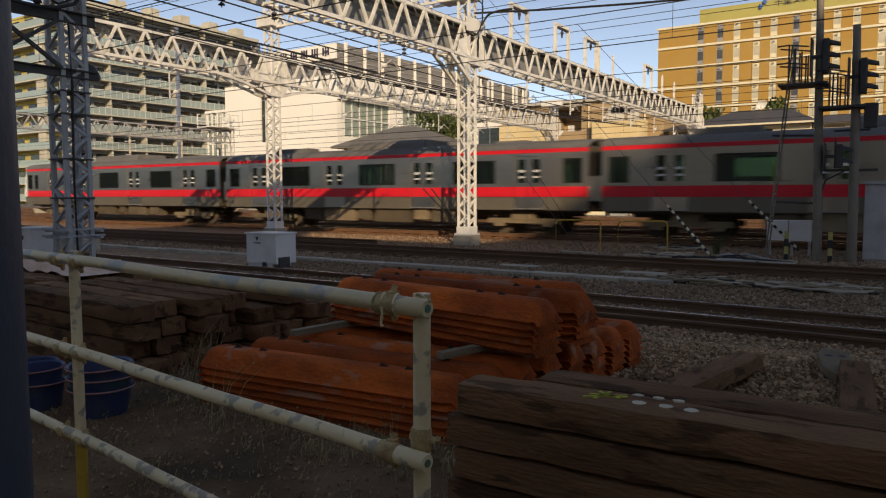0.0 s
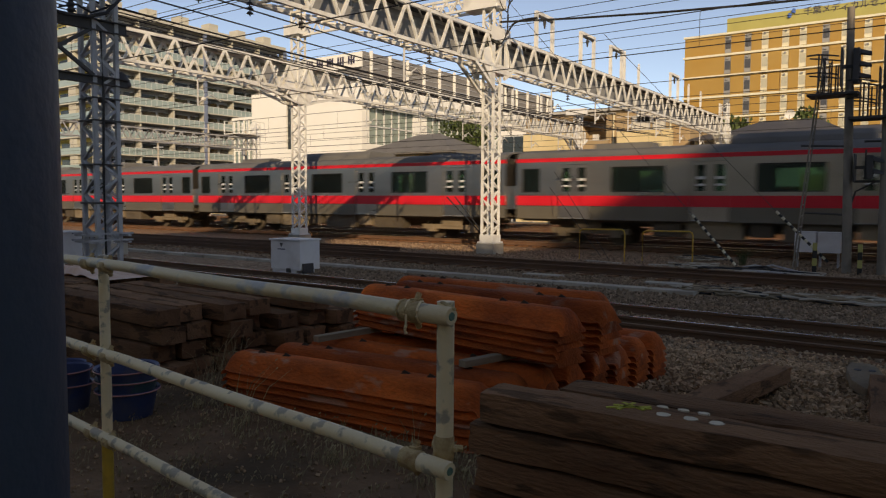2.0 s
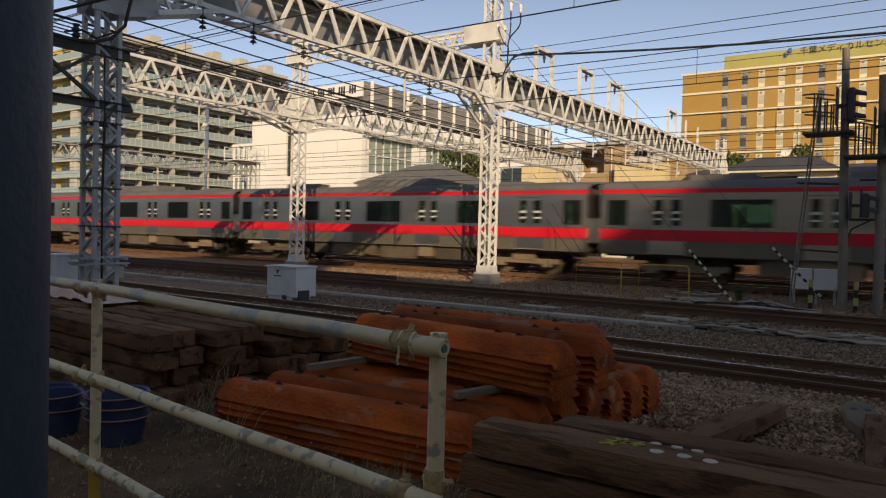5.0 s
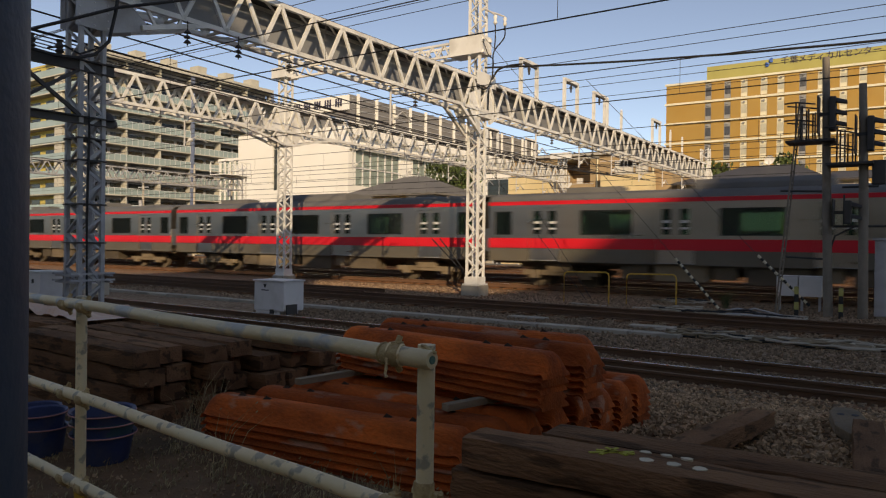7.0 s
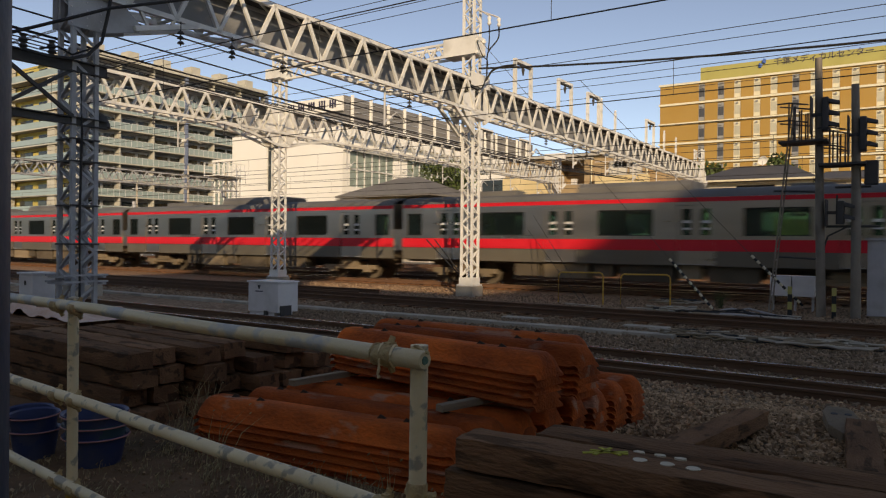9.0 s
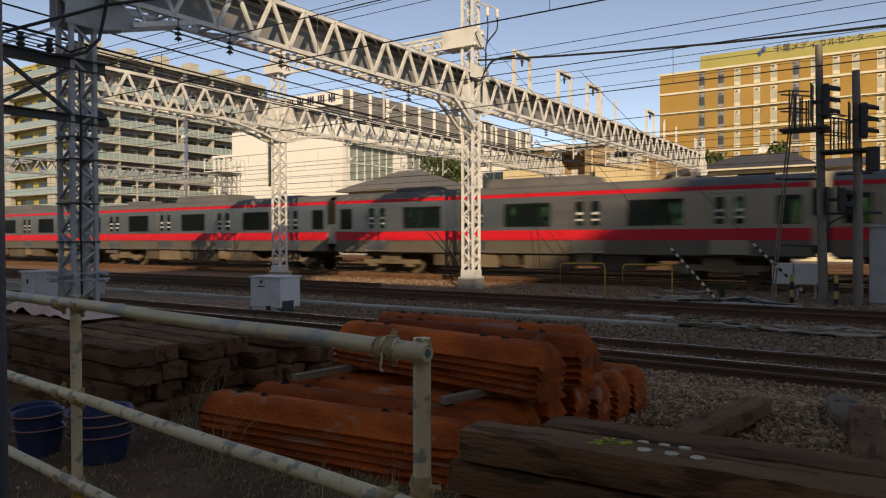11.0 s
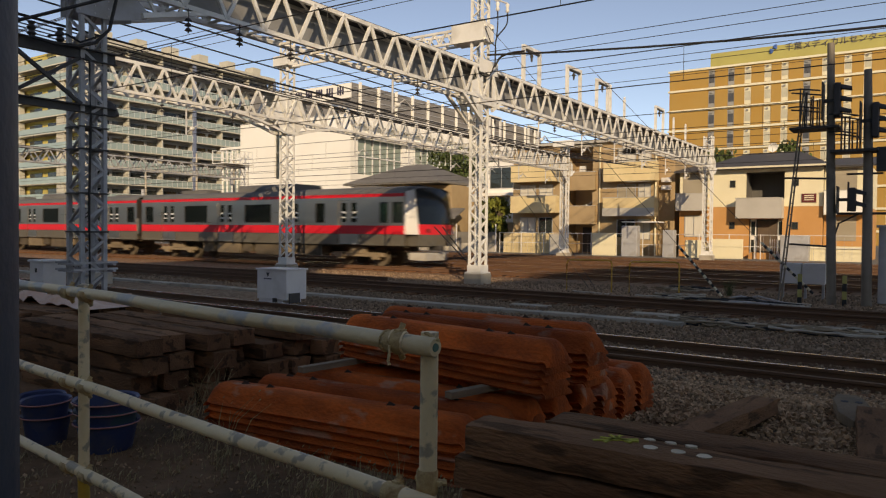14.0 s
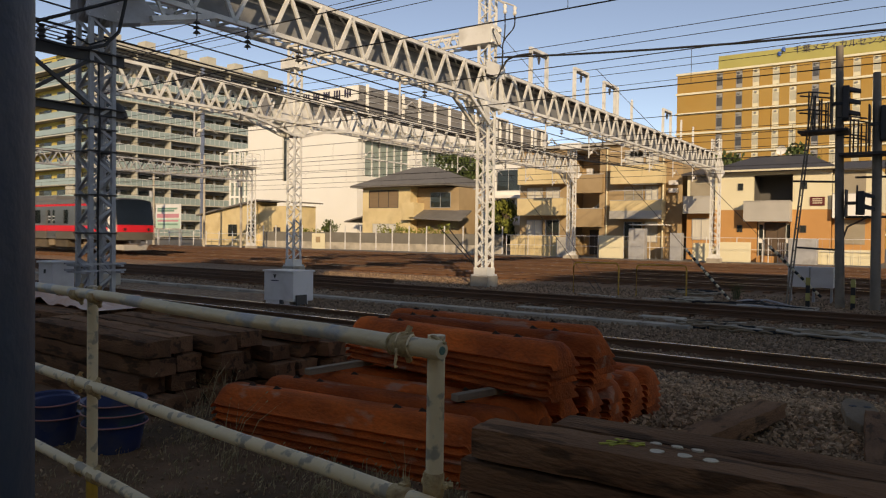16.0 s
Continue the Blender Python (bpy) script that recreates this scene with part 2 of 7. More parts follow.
def island_tint(m, amount):
    """Lets the pieces of a joined mesh differ in brightness."""
    n, l = m.node_tree.nodes, m.node_tree.links
    bsdf = n["Principled BSDF"]
    src = bsdf.inputs["Base Color"].links[0].from_socket
    geo, hsv, mr = n.new("ShaderNodeNewGeometry"), n.new("ShaderNodeHueSaturation"), n.new("ShaderNodeMath")
    mr.operation = "MULTIPLY_ADD"
    l.new(geo.outputs["Random Per Island"], mr.inputs[0])
    mr.inputs[1].default_value, mr.inputs[2].default_value = 2 * amount, 1 - amount
    l.new(mr.outputs[0], hsv.inputs["Value"])
    l.new(src, hsv.inputs["Color"])
    l.new(hsv.outputs[0], bsdf.inputs["Base Color"])


for m in (STONE, LEAF, HEDGE_LEAF, DRY_GRASS):
    island_tint(m, 0.4)


# ---- mesh building ----
class Shape:
    """Collects verts and faces of one mesh."""

    def __init__(self):
        self.v, self.f = [], []

    def add(self, verts, faces, m=None):
        k = len(self.v)
        self.v += [tuple(m @ Vector(p)) for p in verts] if m is not None else [tuple(p) for p in verts]
        self.f += [tuple(i + k for i in f) for f in faces]
        return self

    def box(self, x0, x1, y0, y1, z0, z1, m=None):
        vs = [(x, y, z) for z in (z0, z1) for y in (y0, y1) for x in (x0, x1)]
        return self.add(vs, [(0, 2, 3, 1), (4, 5, 7, 6), (0, 1, 5, 4), (2, 6, 7, 3), (0, 4, 6, 2), (1, 3, 7, 5)], m)

    def beam(self, p, q, w, h=None):
        """A straight bar of section w x h from p to q."""
        p, q = Vector(p), Vector(q)
        d = q - p
        turn = d.to_track_quat("X", "Z").to_matrix().to_4x4()
        h = h or w
        return self.box(0, d.length, -w / 2, w / 2, -h / 2, h / 2, Matrix.Translation(p) @ turn)

    def tube(self, pts, r, n=8, caps=True):
        """A round bar through the points."""
        pts = [Vector(p) for p in pts]
        rings = []
        for i, p in enumerate(pts):
            d = (pts[min(i + 1, len(pts) - 1)] - pts[max(i - 1, 0)]).normalized()
            u = d.cross(Vector((0, 0, 1)))
            u = (u if u.length > 1e-3 else d.cross(Vector((1, 0, 0)))).normalized()
            w = u.cross(d)
            rr = r[i] if isinstance(r, (list, tuple)) else r
            rings.append([p + (u * math.cos(6.28319 * j / n) + w * math.sin(6.28319 * j / n)) * rr for j in range(n)])
        vs = [p for ring in rings for p in ring]
        fs = [(i * n + j, (i + 1) * n + j, (i + 1) * n + (j + 1) % n, i * n + (j + 1) % n) for i in range(len(pts) - 1) for j in range(n)]
        if caps:
            fs += [tuple(range(n)), tuple(reversed(range((len(pts) - 1) * n, len(pts) * n)))]
        return self.add(vs, fs)

    def extrude(self, prof, x0, x1, m=None):
        """A closed (y, z) outline drawn out along x."""
        n = len(prof)
        vs = [(x, y, z) for x in (x0, x1) for y, z in prof]
        fs = [(i, (i + 1) % n, n + (i + 1) % n, n + i) for i in range(n)] + [tuple(reversed(range(n))), tuple(range(n, 2 * n))]
        return self.add(vs, fs, m)

    def mesh(self, name, smooth=None, bevel=0.0, weld=False):
        me = bpy.data.meshes.new(name)
        me.from_pydata(self.v, [], self.f)
        bm = bmesh.new()
        bm.from_mesh(me)
        if weld:
            bmesh.ops.remove_doubles(bm, verts=bm.verts, dist=0.0005)
        bmesh.ops.recalc_face_normals(bm, faces=bm.faces)
        if bevel:
            bmesh.ops.bevel(bm, geom=bm.edges, offset=bevel, segments=2, affect="EDGES", profile=0.6)
        bm.to_mesh(me)
        bm.free()
        if smooth:
            me.shade_smooth()
            me.set_sharp_from_angle(angle=radians(smooth))
        return me


def part(name, shape, material, parent=None, label="", smooth=None, bevel=0.0, weld=False):
    """Links a shape (or a ready mesh) as one mesh object under a thing or part."""
    me = shape if isinstance(shape, bpy.types.Mesh) else shape.mesh(name, smooth, bevel, weld)
    if not me.materials:
        me.materials.append(material)
    ob = new(name, me)
    if parent is not None:
        ob.parent = parent
    if label:
        ob["label"] = label
    return ob


def thing(name, label, category, group="", kind="", m=None):
    """An empty at the base of a thing."""
    ob = tagged(new(name), label, category, group, kind)
    ob.empty_display_size = 0.1
    if m is not None:
        ob.matrix_basis = m
    return ob


def structure(name, shape, material, label, smooth=None, bevel=0.0):
    return tagged(part(name, shape, material, None, label, smooth, bevel), kind="structure")


R = random.Random(7)

# ---- ground ----
def ground_z(x, y):
    def step(a, b, v):
        t = min(1, max(0, (v - a) / (b - a)))
        return t * t * (3 - 2 * t)
    z = 0.03 - 0.22 * step(7.2, 8.9, y)
    if 8 < y < 50:
        z += 0.03 * noise.noise((x * 0.35, y * 0.7, 2.0))
    z += 0.10 * step(49, 52, y)
    if y < 8 and -12 < x < 6:
        z += 0.015 * noise.noise((x * 1.3, y * 1.3, 0.0)) + 0.008 * noise.noise((x * 6, y * 6, 5.0))
    return z


gx = [-2500, -1200, -600, -300, -150, -100, -80] + [-60 + i for i in range(48)] + [-12 + 0.1 * i for i in range(161)] + [5, 6, 8, 10, 15, 20, 30, 60, 150, 400, 1000, 2500]
gy = [-2500, -1000, -300, -100, -40, -15, -6, -3, -1] + [0.1 * i for i in range(116)] + [12 + 0.5 * i for i in range(80)] + [53, 56, 60, 80, 120, 200, 400, 900, 2500]
gs = Shape()
gs.v = [(x, y, ground_z(x, y)) for y in gy for x in gx]
W = len(gx)
gs.f = [(j * W + i, j * W + i + 1, (j + 1) * W + i + 1, (j + 1) * W + i) for j in range(len(gy) - 1) for i in range(W - 1)]
DIRT = mat("bare_dirt_and_ballast", (0.135, 0.064, 0.035), (0.29, 0.150, 0.088), 2.2, 22, 0.95, 0.0, 1.0, (0.06, 0.045, 0.03), 1.3, 0.7, spec=0.1)


def zones(m):
    """Ballast beyond the yard edge, rust-brown dust on the worked tracks, pale asphalt by the houses."""
    n, l = m.node_tree.nodes, m.node_tree.links
    bsdf = n["Principled BSDF"]
    src = bsdf.inputs["Base Color"].links[0].from_socket
    co, sep = n.new("ShaderNodeTexCoord"), n.new("ShaderNodeSeparateXYZ")
    l.new(co.outputs["Object"], sep.inputs[0])
    wob = n.new("ShaderNodeTexNoise")
    wob.inputs["Scale"].default_value = 0.6
    l.new(co.outputs["Object"], wob.inputs["Vector"])
    yy = n.new("ShaderNodeMath")
    yy.operation = "MULTIPLY_ADD"
    l.new(wob.outputs[0], yy.inputs[0])
    yy.inputs[1].default_value = 1.6
    l.new(sep.outputs[1], yy.inputs[2])
    vor = n.new("ShaderNodeTexVoronoi")
    vor.inputs["Scale"].default_value = 16
    l.new(co.outputs["Object"], vor.inputs["Vector"])
    bal = n.new("ShaderNodeMix")
    bal.data_type = "RGBA"
    sv = n.new("ShaderNodeSeparateColor")
    l.new(vor.outputs["Color"], sv.inputs[0])
    l.new(sv.outputs[0], bal.inputs[0])
    bal.inputs[6].default_value, bal.inputs[7].default_value = (0.17, 0.10, 0.064, 1), (0.48, 0.30, 0.20, 1)
    rust = n.new("ShaderNodeMix")
    rust.data_type = "RGBA"
    l.new(sv.outputs[1], rust.inputs[0])
    rust.inputs[6].default_value, rust.inputs[7].default_value = (0.16, 0.084, 0.052, 1), (0.36, 0.20, 0.125, 1)
    out = src
    for lo, hi, col in ((7.6, 8.8, bal.outputs[2]), (23, 26, rust.outputs[2]), (51.5, 52.0, None)):
        mr = n.new("ShaderNodeMapRange")
        mr.inputs["From Min"].default_value, mr.inputs["From Max"].default_value = lo, hi
        l.new(yy.outputs[0], mr.inputs[0])
        mx = n.new("ShaderNodeMix")
        mx.data_type = "RGBA"
        l.new(mr.outputs[0], mx.inputs[0])
        l.new(out, mx.inputs[6])
        if col is None:
            mx.inputs[7].default_value = (0.19, 0.18, 0.165, 1)
        else:
            l.new(col, mx.inputs[7])
        out = mx.outputs[2]
    l.new(out, bsdf.inputs["Base Color"])


zones(DIRT)
structure("ground", gs, DIRT, "bare dirt yard running into grey ballast and rust-brown track bed", smooth=60)

# ---- tracks ----
RAIL_PROFILE = [(-0.062, -0.15), (0.062, -0.15), (0.062, -0.138), (0.012, -0.122), (0.010, -0.045), (0.033, -0.034), (0.033, -0.004), (0.028, 0.0), (-0.028, 0.0), (-0.033, -0.004), (-0.033, -0.034), (-0.010, -0.045), (-0.012, -0.122), (-0.062, -0.138)]


def track(y, top, x0, x1, shiny, turn=0.0, x_mid=-10.0):
    t = thing("railway_track", "pair of worn steel rails on sleepers in ballast" if shiny else "pair of rust-brown steel rails on weathered sleepers", "railway track", "tracks of the yard", "structure",
              pose(x_mid, y, top, 0, 0, turn))
    for s in (-0.5665, 0.5665):
        r = part("rail", Shape().extrude([(p + s, z) for p, z in RAIL_PROFILE], x0 - x_mid, x1 - x_mid), RUST_DARK, t)
        if shiny:
            part("rail_head", Shape().box(x0 - x_mid, x1 - x_mid, s - 0.024, s + 0.024, 0.0005, 0.003), RAIL_TOP, r, "polished running surface")
    sl = Shape()
    x = max(x0, -60)
    while x < min(x1, 14):
        sl.box(x - x_mid - 0.11, x - x_mid + 0.11, -1.0, 1.0, -0.27, -0.152)
        x += 0.62
    o = part("sleepers", sl, OLD_WOOD, t)
    o["kind"] = "stuff"
    return t


track(10.45, -0.05, -40, 60, True, -0.9, 0.0)
track(17.05, 0.0, -160, 60, False)
track(19.0, -0.03, -160, -16, False, 1.2, -30.0)
TRACK_Y = 26.1
track(TRACK_Y, 0.0, -260, 260, True)
for yy in (30.2, 34.0, 37.9, 41.8, 45.6):
    track(yy, 0.0, -160, 60, True)

# ---- plain unseen buildings, added behind the camera to close and shade the yard ----
# warm pale colour picked to bounce warm light into the shaded yard
SOUTH_WALL = mat("warm_bounce_wall", (0.66, 0.57, 0.44), (0.76, 0.67, 0.53), 0.3, 8, 0.9)
structure("wall_south_low", Shape().box(-34, 38.5, -48, -30, -0.5, 25.0), SOUTH_WALL, "unseen tall building, added to shade the yard")
# added low block that only darkens what the train's steel reflects
structure("wall_south_west", Shape().box(-240, -34.1, -46, -30, -0.5, 10.0), SOUTH_WALL, "unseen lower building, added to darken the train's reflections")
# two added blocks, sized to shade the near pole and its haunch
structure("wall_south_tower", Shape().box(13.0, 19.5, -47, -30.5, 25.01, 27.4), SOUTH_WALL, "unseen raised block, added to shade the near pole")
structure("wall_south_step", Shape().box(19.51, 22.5, -47, -30.5, 25.01, 26.6), SOUTH_WALL, "unseen lower block, added to shade the gantry haunch")
# added heights set where the shade edge crosses the train
structure("wall_south_mid", Shape().box(38.6, 41.1, -50, -30, -0.5, 28.6), SOUTH_WALL, "unseen step, added to shape the shade edge on the train")
structure("wall_south_high", Shape().box(41.2, 130, -50, -30, -0.5, 31.5), SOUTH_WALL, "unseen taller building, added to shade the right-hand tracks")

# ---- lattice poles and gantries ----
WEB_SHEET = mat("dull_grey_sheet", (0.20, 0.21, 0.225), (0.29, 0.30, 0.31), 1.0, 20, 0.75, 0.1, 0.1)


def lattice(sh, x, y, z0, z1, w, leg=0.075, bar=0.045, step=None):
    """A square lattice column: four angle legs with zigzag lacing on each face."""
    h = w / 2 - leg / 2
    for sx in (-1, 1):
        for sy in (-1, 1):
            sh.box(x + sx * h - leg / 2, x + sx * h + leg / 2, y + sy * h - leg / 2, y + sy * h + leg / 2, z0, z1)
    step = step or w * 0.62
    n = max(1, round((z1 - z0) / step))
    d = (z1 - z0) / n
    for i in range(n):
        a, b = z0 + i * d, z0 + (i + 1) * d
        s = 1 if i % 2 else -1
        for k in (-1, 1):
            sh.beam((x - s * h, y + k * (h + 0.01), a), (x + s * h, y + k * (h + 0.01), b), bar, 0.012 + bar * 0.4)
            sh.beam((x + k * (h + 0.01), y - s * h, a), (x + k * (h + 0.01), y + s * h, b), 0.012 + bar * 0.4, bar)
    return sh


def lattice_pole(name, x, y, top, w, material, label, foot=0.2, pad=0.42, leg=0.085, bar=0.055):
    t = thing(name, label, "lattice pole", "gantry poles", m=pose(x, y, 0))
    part("column", lattice(Shape(), 0, 0, foot, top, w, leg, bar), material, t)
    part("base_plate", Shape().box(-w / 2 - 0.06, w / 2 + 0.06, -w / 2 - 0.06, w / 2 + 0.06, foot - 0.02, foot + 0.03) if foot < 0 else Shape().box(-w * 0.66, w * 0.66, -w * 0.66, w * 0.66, foot - 0.02, foot + 0.03).box(-w / 2 - 0.02, w / 2 + 0.02, -w / 2 - 0.02, w / 2 + 0.02, foot + 0.03, foot + 0.26), material, t)
    part("footing", Shape().box(-pad, pad, -pad, pad, -0.5, foot - 0.021), CONCRETE, t, "square concrete footing", bevel=0.02)
    return t


def truss(t, y0, y1, z0, z1, w, material, back, bay=1.05):
    """A box truss along y (in the thing's space): four chords, leaning bars, plan bracing and a closed back web."""
    for x in (-w / 2, w / 2):
        for z in (z0, z1):
            part("chord", Shape().box(x - 0.05, x + 0.05, y0, y1, z - 0.05, z + 0.05), material, t)
    n = max(1, round((y1 - y0) / bay))
    d = (y1 - y0) / n
    up = Shape().beam((0, 0, z0), (0, d / 2, z1), 0.06, 0.085).mesh("lacing_bar")
    down = Shape().beam((0, 0, z1), (0, d / 2, z0), 0.06, 0.085).mesh("lacing_bar")
    tie = Shape().beam((-w / 2, 0, z0), (w / 2, 0, z0), 0.05).mesh("tie_bar")
    for me in (up, down, tie):
        me.materials.append(material)
    plan = Shape()
    for i in range(n):
        a, b, m = y0 + i * d, y0 + (i + 1) * d, y0 + (i + 0.5) * d
        for x in (w / 2 + 0.03, -w / 2 - 0.03):
            for me, y in ((up, a), (down, m)):
                part("lacing_bar", me, material, t).location = (x, y, 0)
        part("tie_bar", tie, material, t).location = (0, a, 0)
        plan.beam((-w / 2, a, z0), (w / 2, b, z0), 0.04).beam((w / 2, a, z1), (-w / 2, b, z1), 0.04)
    part("plan_bracing", plan, material, t)["kind"] = "stuff"
    if back is not None:
        part("web_panel", Shape().box(-w / 2 + 0.06, -w / 2 + 0.075, y0 + 0.1, y1 - 0.1, z0 + 0.12, z1 - 0.06), back, t, "dull grey sheet along the truss")
    part("cable_tray", Shape().box(-w / 2 - 0.04, w / 2 - 0.08, y0, y1, z1 + 0.05, z1 + 0.12), DARK_STEEL, t, "dark cable tray on the top chords")


def haunch(t, y, z0, w, material):
    """Knee braces at a pole: a long one on the near side, a short one beyond, each with a gusset plate."""
    for s, size, drop in ((-1, 1.25, 0.8), (1, 0.6, 0.36)):
        for x in (-w / 2, w / 2):
            part("knee_brace", Shape().beam((x, y + s * 0.3, z0 - drop), (x, y + s * (0.3 + size), z0), 0.09, 0.11), material, t)
            part("gusset_plate", Shape().add([(x + e, y + s * c, z0 + h) for c, h in ((0.3, 0.7), (0.3, -drop), (0.3 + size * 0.55, -0.05), (0.3 + size * 0.55, 0.45)) for e in (-0.012, 0.012)],
                                             [(0, 2, 4, 6), (1, 7, 5, 3), (0, 1, 3, 2), (2, 3, 5, 4), (4, 5, 7, 6), (6, 7, 1, 0)]), material, t)


def drop_arm(t, y, gauge=0.0):
    """A hanging post under the truss with a steady arm and insulators for the contact wire."""
    part("drop_post", Shape().tube([(0.1, y - 0.9, 6.05), (0.1, y - 0.9, 4.95)], 0.03, 8), ZINC, t)
    part("steady_arm", Shape().tube([(0.1, y - 0.9, 5.85), (0.1, y - 0.1, 5.95)], 0.025, 6).tube([(0.1, y - 0.9, 5.05), (0.1, y - 0.35, 5.4), (0.1, y + 0.1, 5.18)], 0.022, 6), ZINC, t)
    for z in (5.9, 5.2):
        part("insulator", Shape().tube([(0.1, y - 0.75, z), (0.1, y - 0.70, z), (0.1, y - 0.62, z + 0.01), (0.1, y - 0.55, z + 0.01)], [0.03, 0.07, 0.07, 0.03], 8), WHITE_STEEL, t, "white ribbed insulator")


def insulator(t, x, y, z, hang=0.5):
    """A hanging string of dark sheds on a rod."""
    s = Shape().tube([(x, y, z), (x, y, z - hang)], 0.015, 6)
    for i in range(3):
        s.tube([(x, y, z - hang * (0.4 + 0.2 * i)), (x, y, z - hang * (0.4 + 0.2 * i) - 0.05)], [0.04, 0.08], 8)
    part("insulator", s, DARK_STEEL, t, "dark hanging insulator")


def wire_frame(t, y, z, h=1.32, w=1.3):
    f = Shape()
    for s in (-0.5, 0.5):
        f.box(-0.06, 0.06, y + s * w - 0.06, y + s * w + 0.06, z, z + h)
    f.box(-0.06, 0.06, y - w / 2 - 0.06, y + w / 2 + 0.06, z + h - 0.02, z + h + 0.1)
    part("portal_frame", f, WHITE_STEEL, t, "white steel portal frame standing on the truss")
    part("frame_rail", Shape().box(-0.05, 0.05, y - w / 2 + 0.06, y + w / 2 - 0.06, z + h - 0.09, z + h - 0.021), DARK_STEEL, t, "dark rail under the frame head")
    part("insulator", Shape().tube([(0, y, z + h - 0.09), (0, y, z + h - 0.2), (0, y, z + h - 0.28), (0, y, z + h - 0.42)], [0.02, 0.07, 0.05, 0.03], 8), DARK_STEEL, t, "dark hanging insulator")


def gantry(x, y0, y1, label, stands, frames, hangs, haunches, w=0.62):
    t = thing("overhead_gantry", label, "gantry", "gantries over the tracks", m=pose(x, 0, 0))
    truss(t, y0, y1, 6.08, 7.08, w, WHITE_STEEL, WEB_SHEET if x > -20 else None)
    for y in haunches:
        haunch(t, y, 6.08, w, WHITE_STEEL)
    for y in frames:
        wire_frame(t, y, 7.2)
    for y in hangs:
        insulator(t, 0.35, y, 6.05)
    for y in (17.05, TRACK_Y, 30.2, 34.0, 37.9, 41.8, 45.6):
        drop_arm(t, y)
    return t


gantry(-13.0, 7.0, 50.15, "white lattice truss gantry spanning all the tracks", 0, (24.75, 28.6, 31.75, 40.0), (9.2, 10.5, 12.0, 17.0, 26.1, 30.2, 34.0), (21.0, 50.45))
gantry(-22.4, 12.509, 47.7, "white lattice truss gantry behind the first one", 0, (38.0, 43.0), (15.0, 18.0, 26.1, 30.2, 34.0, 37.9), (48.0,))


def deep_haunch(x, y, z0, w, reach, drop, label):
    """The truss deepens towards its pole: a bowed lower chord on each face, struts and a grey plate."""
    t = thing("gantry_haunch", label, "bracket", "gantry haunches", m=pose(x, y, 0))
    bow = [(u * reach, z0 - drop * (1 - abs(u)) ** 1.5) for u in (-1, -0.75, -0.5, -0.3, -0.12, 0.12, 0.3, 0.5, 0.75, 1)]
    for e in (-w / 2, w / 2):
        n = len(bow)
        c = Shape().add([(e + dx, a, z + dz) for dx, dz in ((-0.045, -0.05), (0.045, -0.05), (0.045, 0.05), (-0.045, 0.05)) for a, z in bow],
                        [(q * n + k, q * n + k + 1, (q + 1) % 4 * n + k + 1, (q + 1) % 4 * n + k) for q in range(4) for k in range(n - 1)] + [(0, n, 2 * n, 3 * n), (4 * n - 1, 3 * n - 1, 2 * n - 1, n - 1)])
        part("bowed_chord", c, WHITE_STEEL, t)
        for a, za in bow[1:-1]:
            part("strut", Shape().beam((e, a, za), (e, a + (0.25 if a < 0 else -0.25), z0), 0.05, 0.06), WHITE_STEEL, t)
        part("gusset_plate", Shape().add([(e + d, a, z) for a, z in ((-0.95, z0 + 0.1), (-0.45, z0 - drop * 0.75), (0.45, z0 - drop * 0.75), (0.95, z0 + 0.1), (0.6, z0 + 0.95), (-0.6, z0 + 0.95)) for d in (-0.042, -0.03)],
                                         [(0, 2, 4, 6, 8, 10), (11, 9, 7, 5, 3, 1)] + [(2 * k, 2 * k + 1, (2 * k + 3) % 12, (2 * k + 2) % 12) for k in range(6)]), WHITE_STEEL, t, "pale plate round the pole")


for y, h in ((32.75, 1.3), (34.6, 1.0), (42.6, 1.1), (45.0, 1.0)):
    t = thing("wire_post", "slim white post with a cap standing on the truss", "post", "posts on the truss", m=pose(-13.0, y, 7.2))
    part("shaft", Shape().box(-0.05, 0.05, -0.05, 0.05, 0, h), WHITE_STEEL, t)
    part("insulator", Shape().tube([(0, 0, h), (0, 0, h + 0.06), (0, 0, h + 0.14)], [0.03, 0.07, 0.02], 8), WHITE_STEEL, t)
deep_haunch(-22.4, 21.0, 6.08, 0.62, 3.1, 0.62, "bowed white steel haunch of the second gantry")
lattice_pole("lattice_pole", -13.0, 21.0, 11.5, 0.48, WHITE_STEEL, "white steel lattice pole on a concrete footing, sunlit", pad=0.34, leg=0.075, bar=0.05)
lattice_pole("lattice_pole", -22.3, 21.0, 9.6, 0.45, WHITE_STEEL, "slimmer white lattice pole behind a relay cabinet", pad=0.34, leg=0.07, bar=0.05)
lattice_pole("lattice_pole", -13.0, 50.45, 8.2, 0.58, WHITE_STEEL, "white lattice pole at the far end of the gantry")
t = thing("equipment_box", "white flat box on top of the far pole", "cabinet", m=pose(-22.3, 47.5, 7.75))
part("housing", Shape().box(-0.75, 0.75, -0.2, 0.2, 0, 0.42), SIGN_WHITE, t, bevel=0.02)
part("bracket", Shape().box(-0.1, 0.1, 0.2, 0.45, 0.0, 0.2), ZINC, t)
lattice_pole("lattice_pole", -22.4, 48.0, 7.95, 0.52, WHITE_STEEL, "white lattice pole before the beige flats")
# darker grey than the other steelwork, to deepen the shade on this pole
lattice_pole("lattice_pole", -13.0, 7.28, 7.3, 0.50, GREY_STEEL, "lattice pole of the yard, shade put into its grey", foot=0.12, pad=0.36, leg=0.075, bar=0.05)
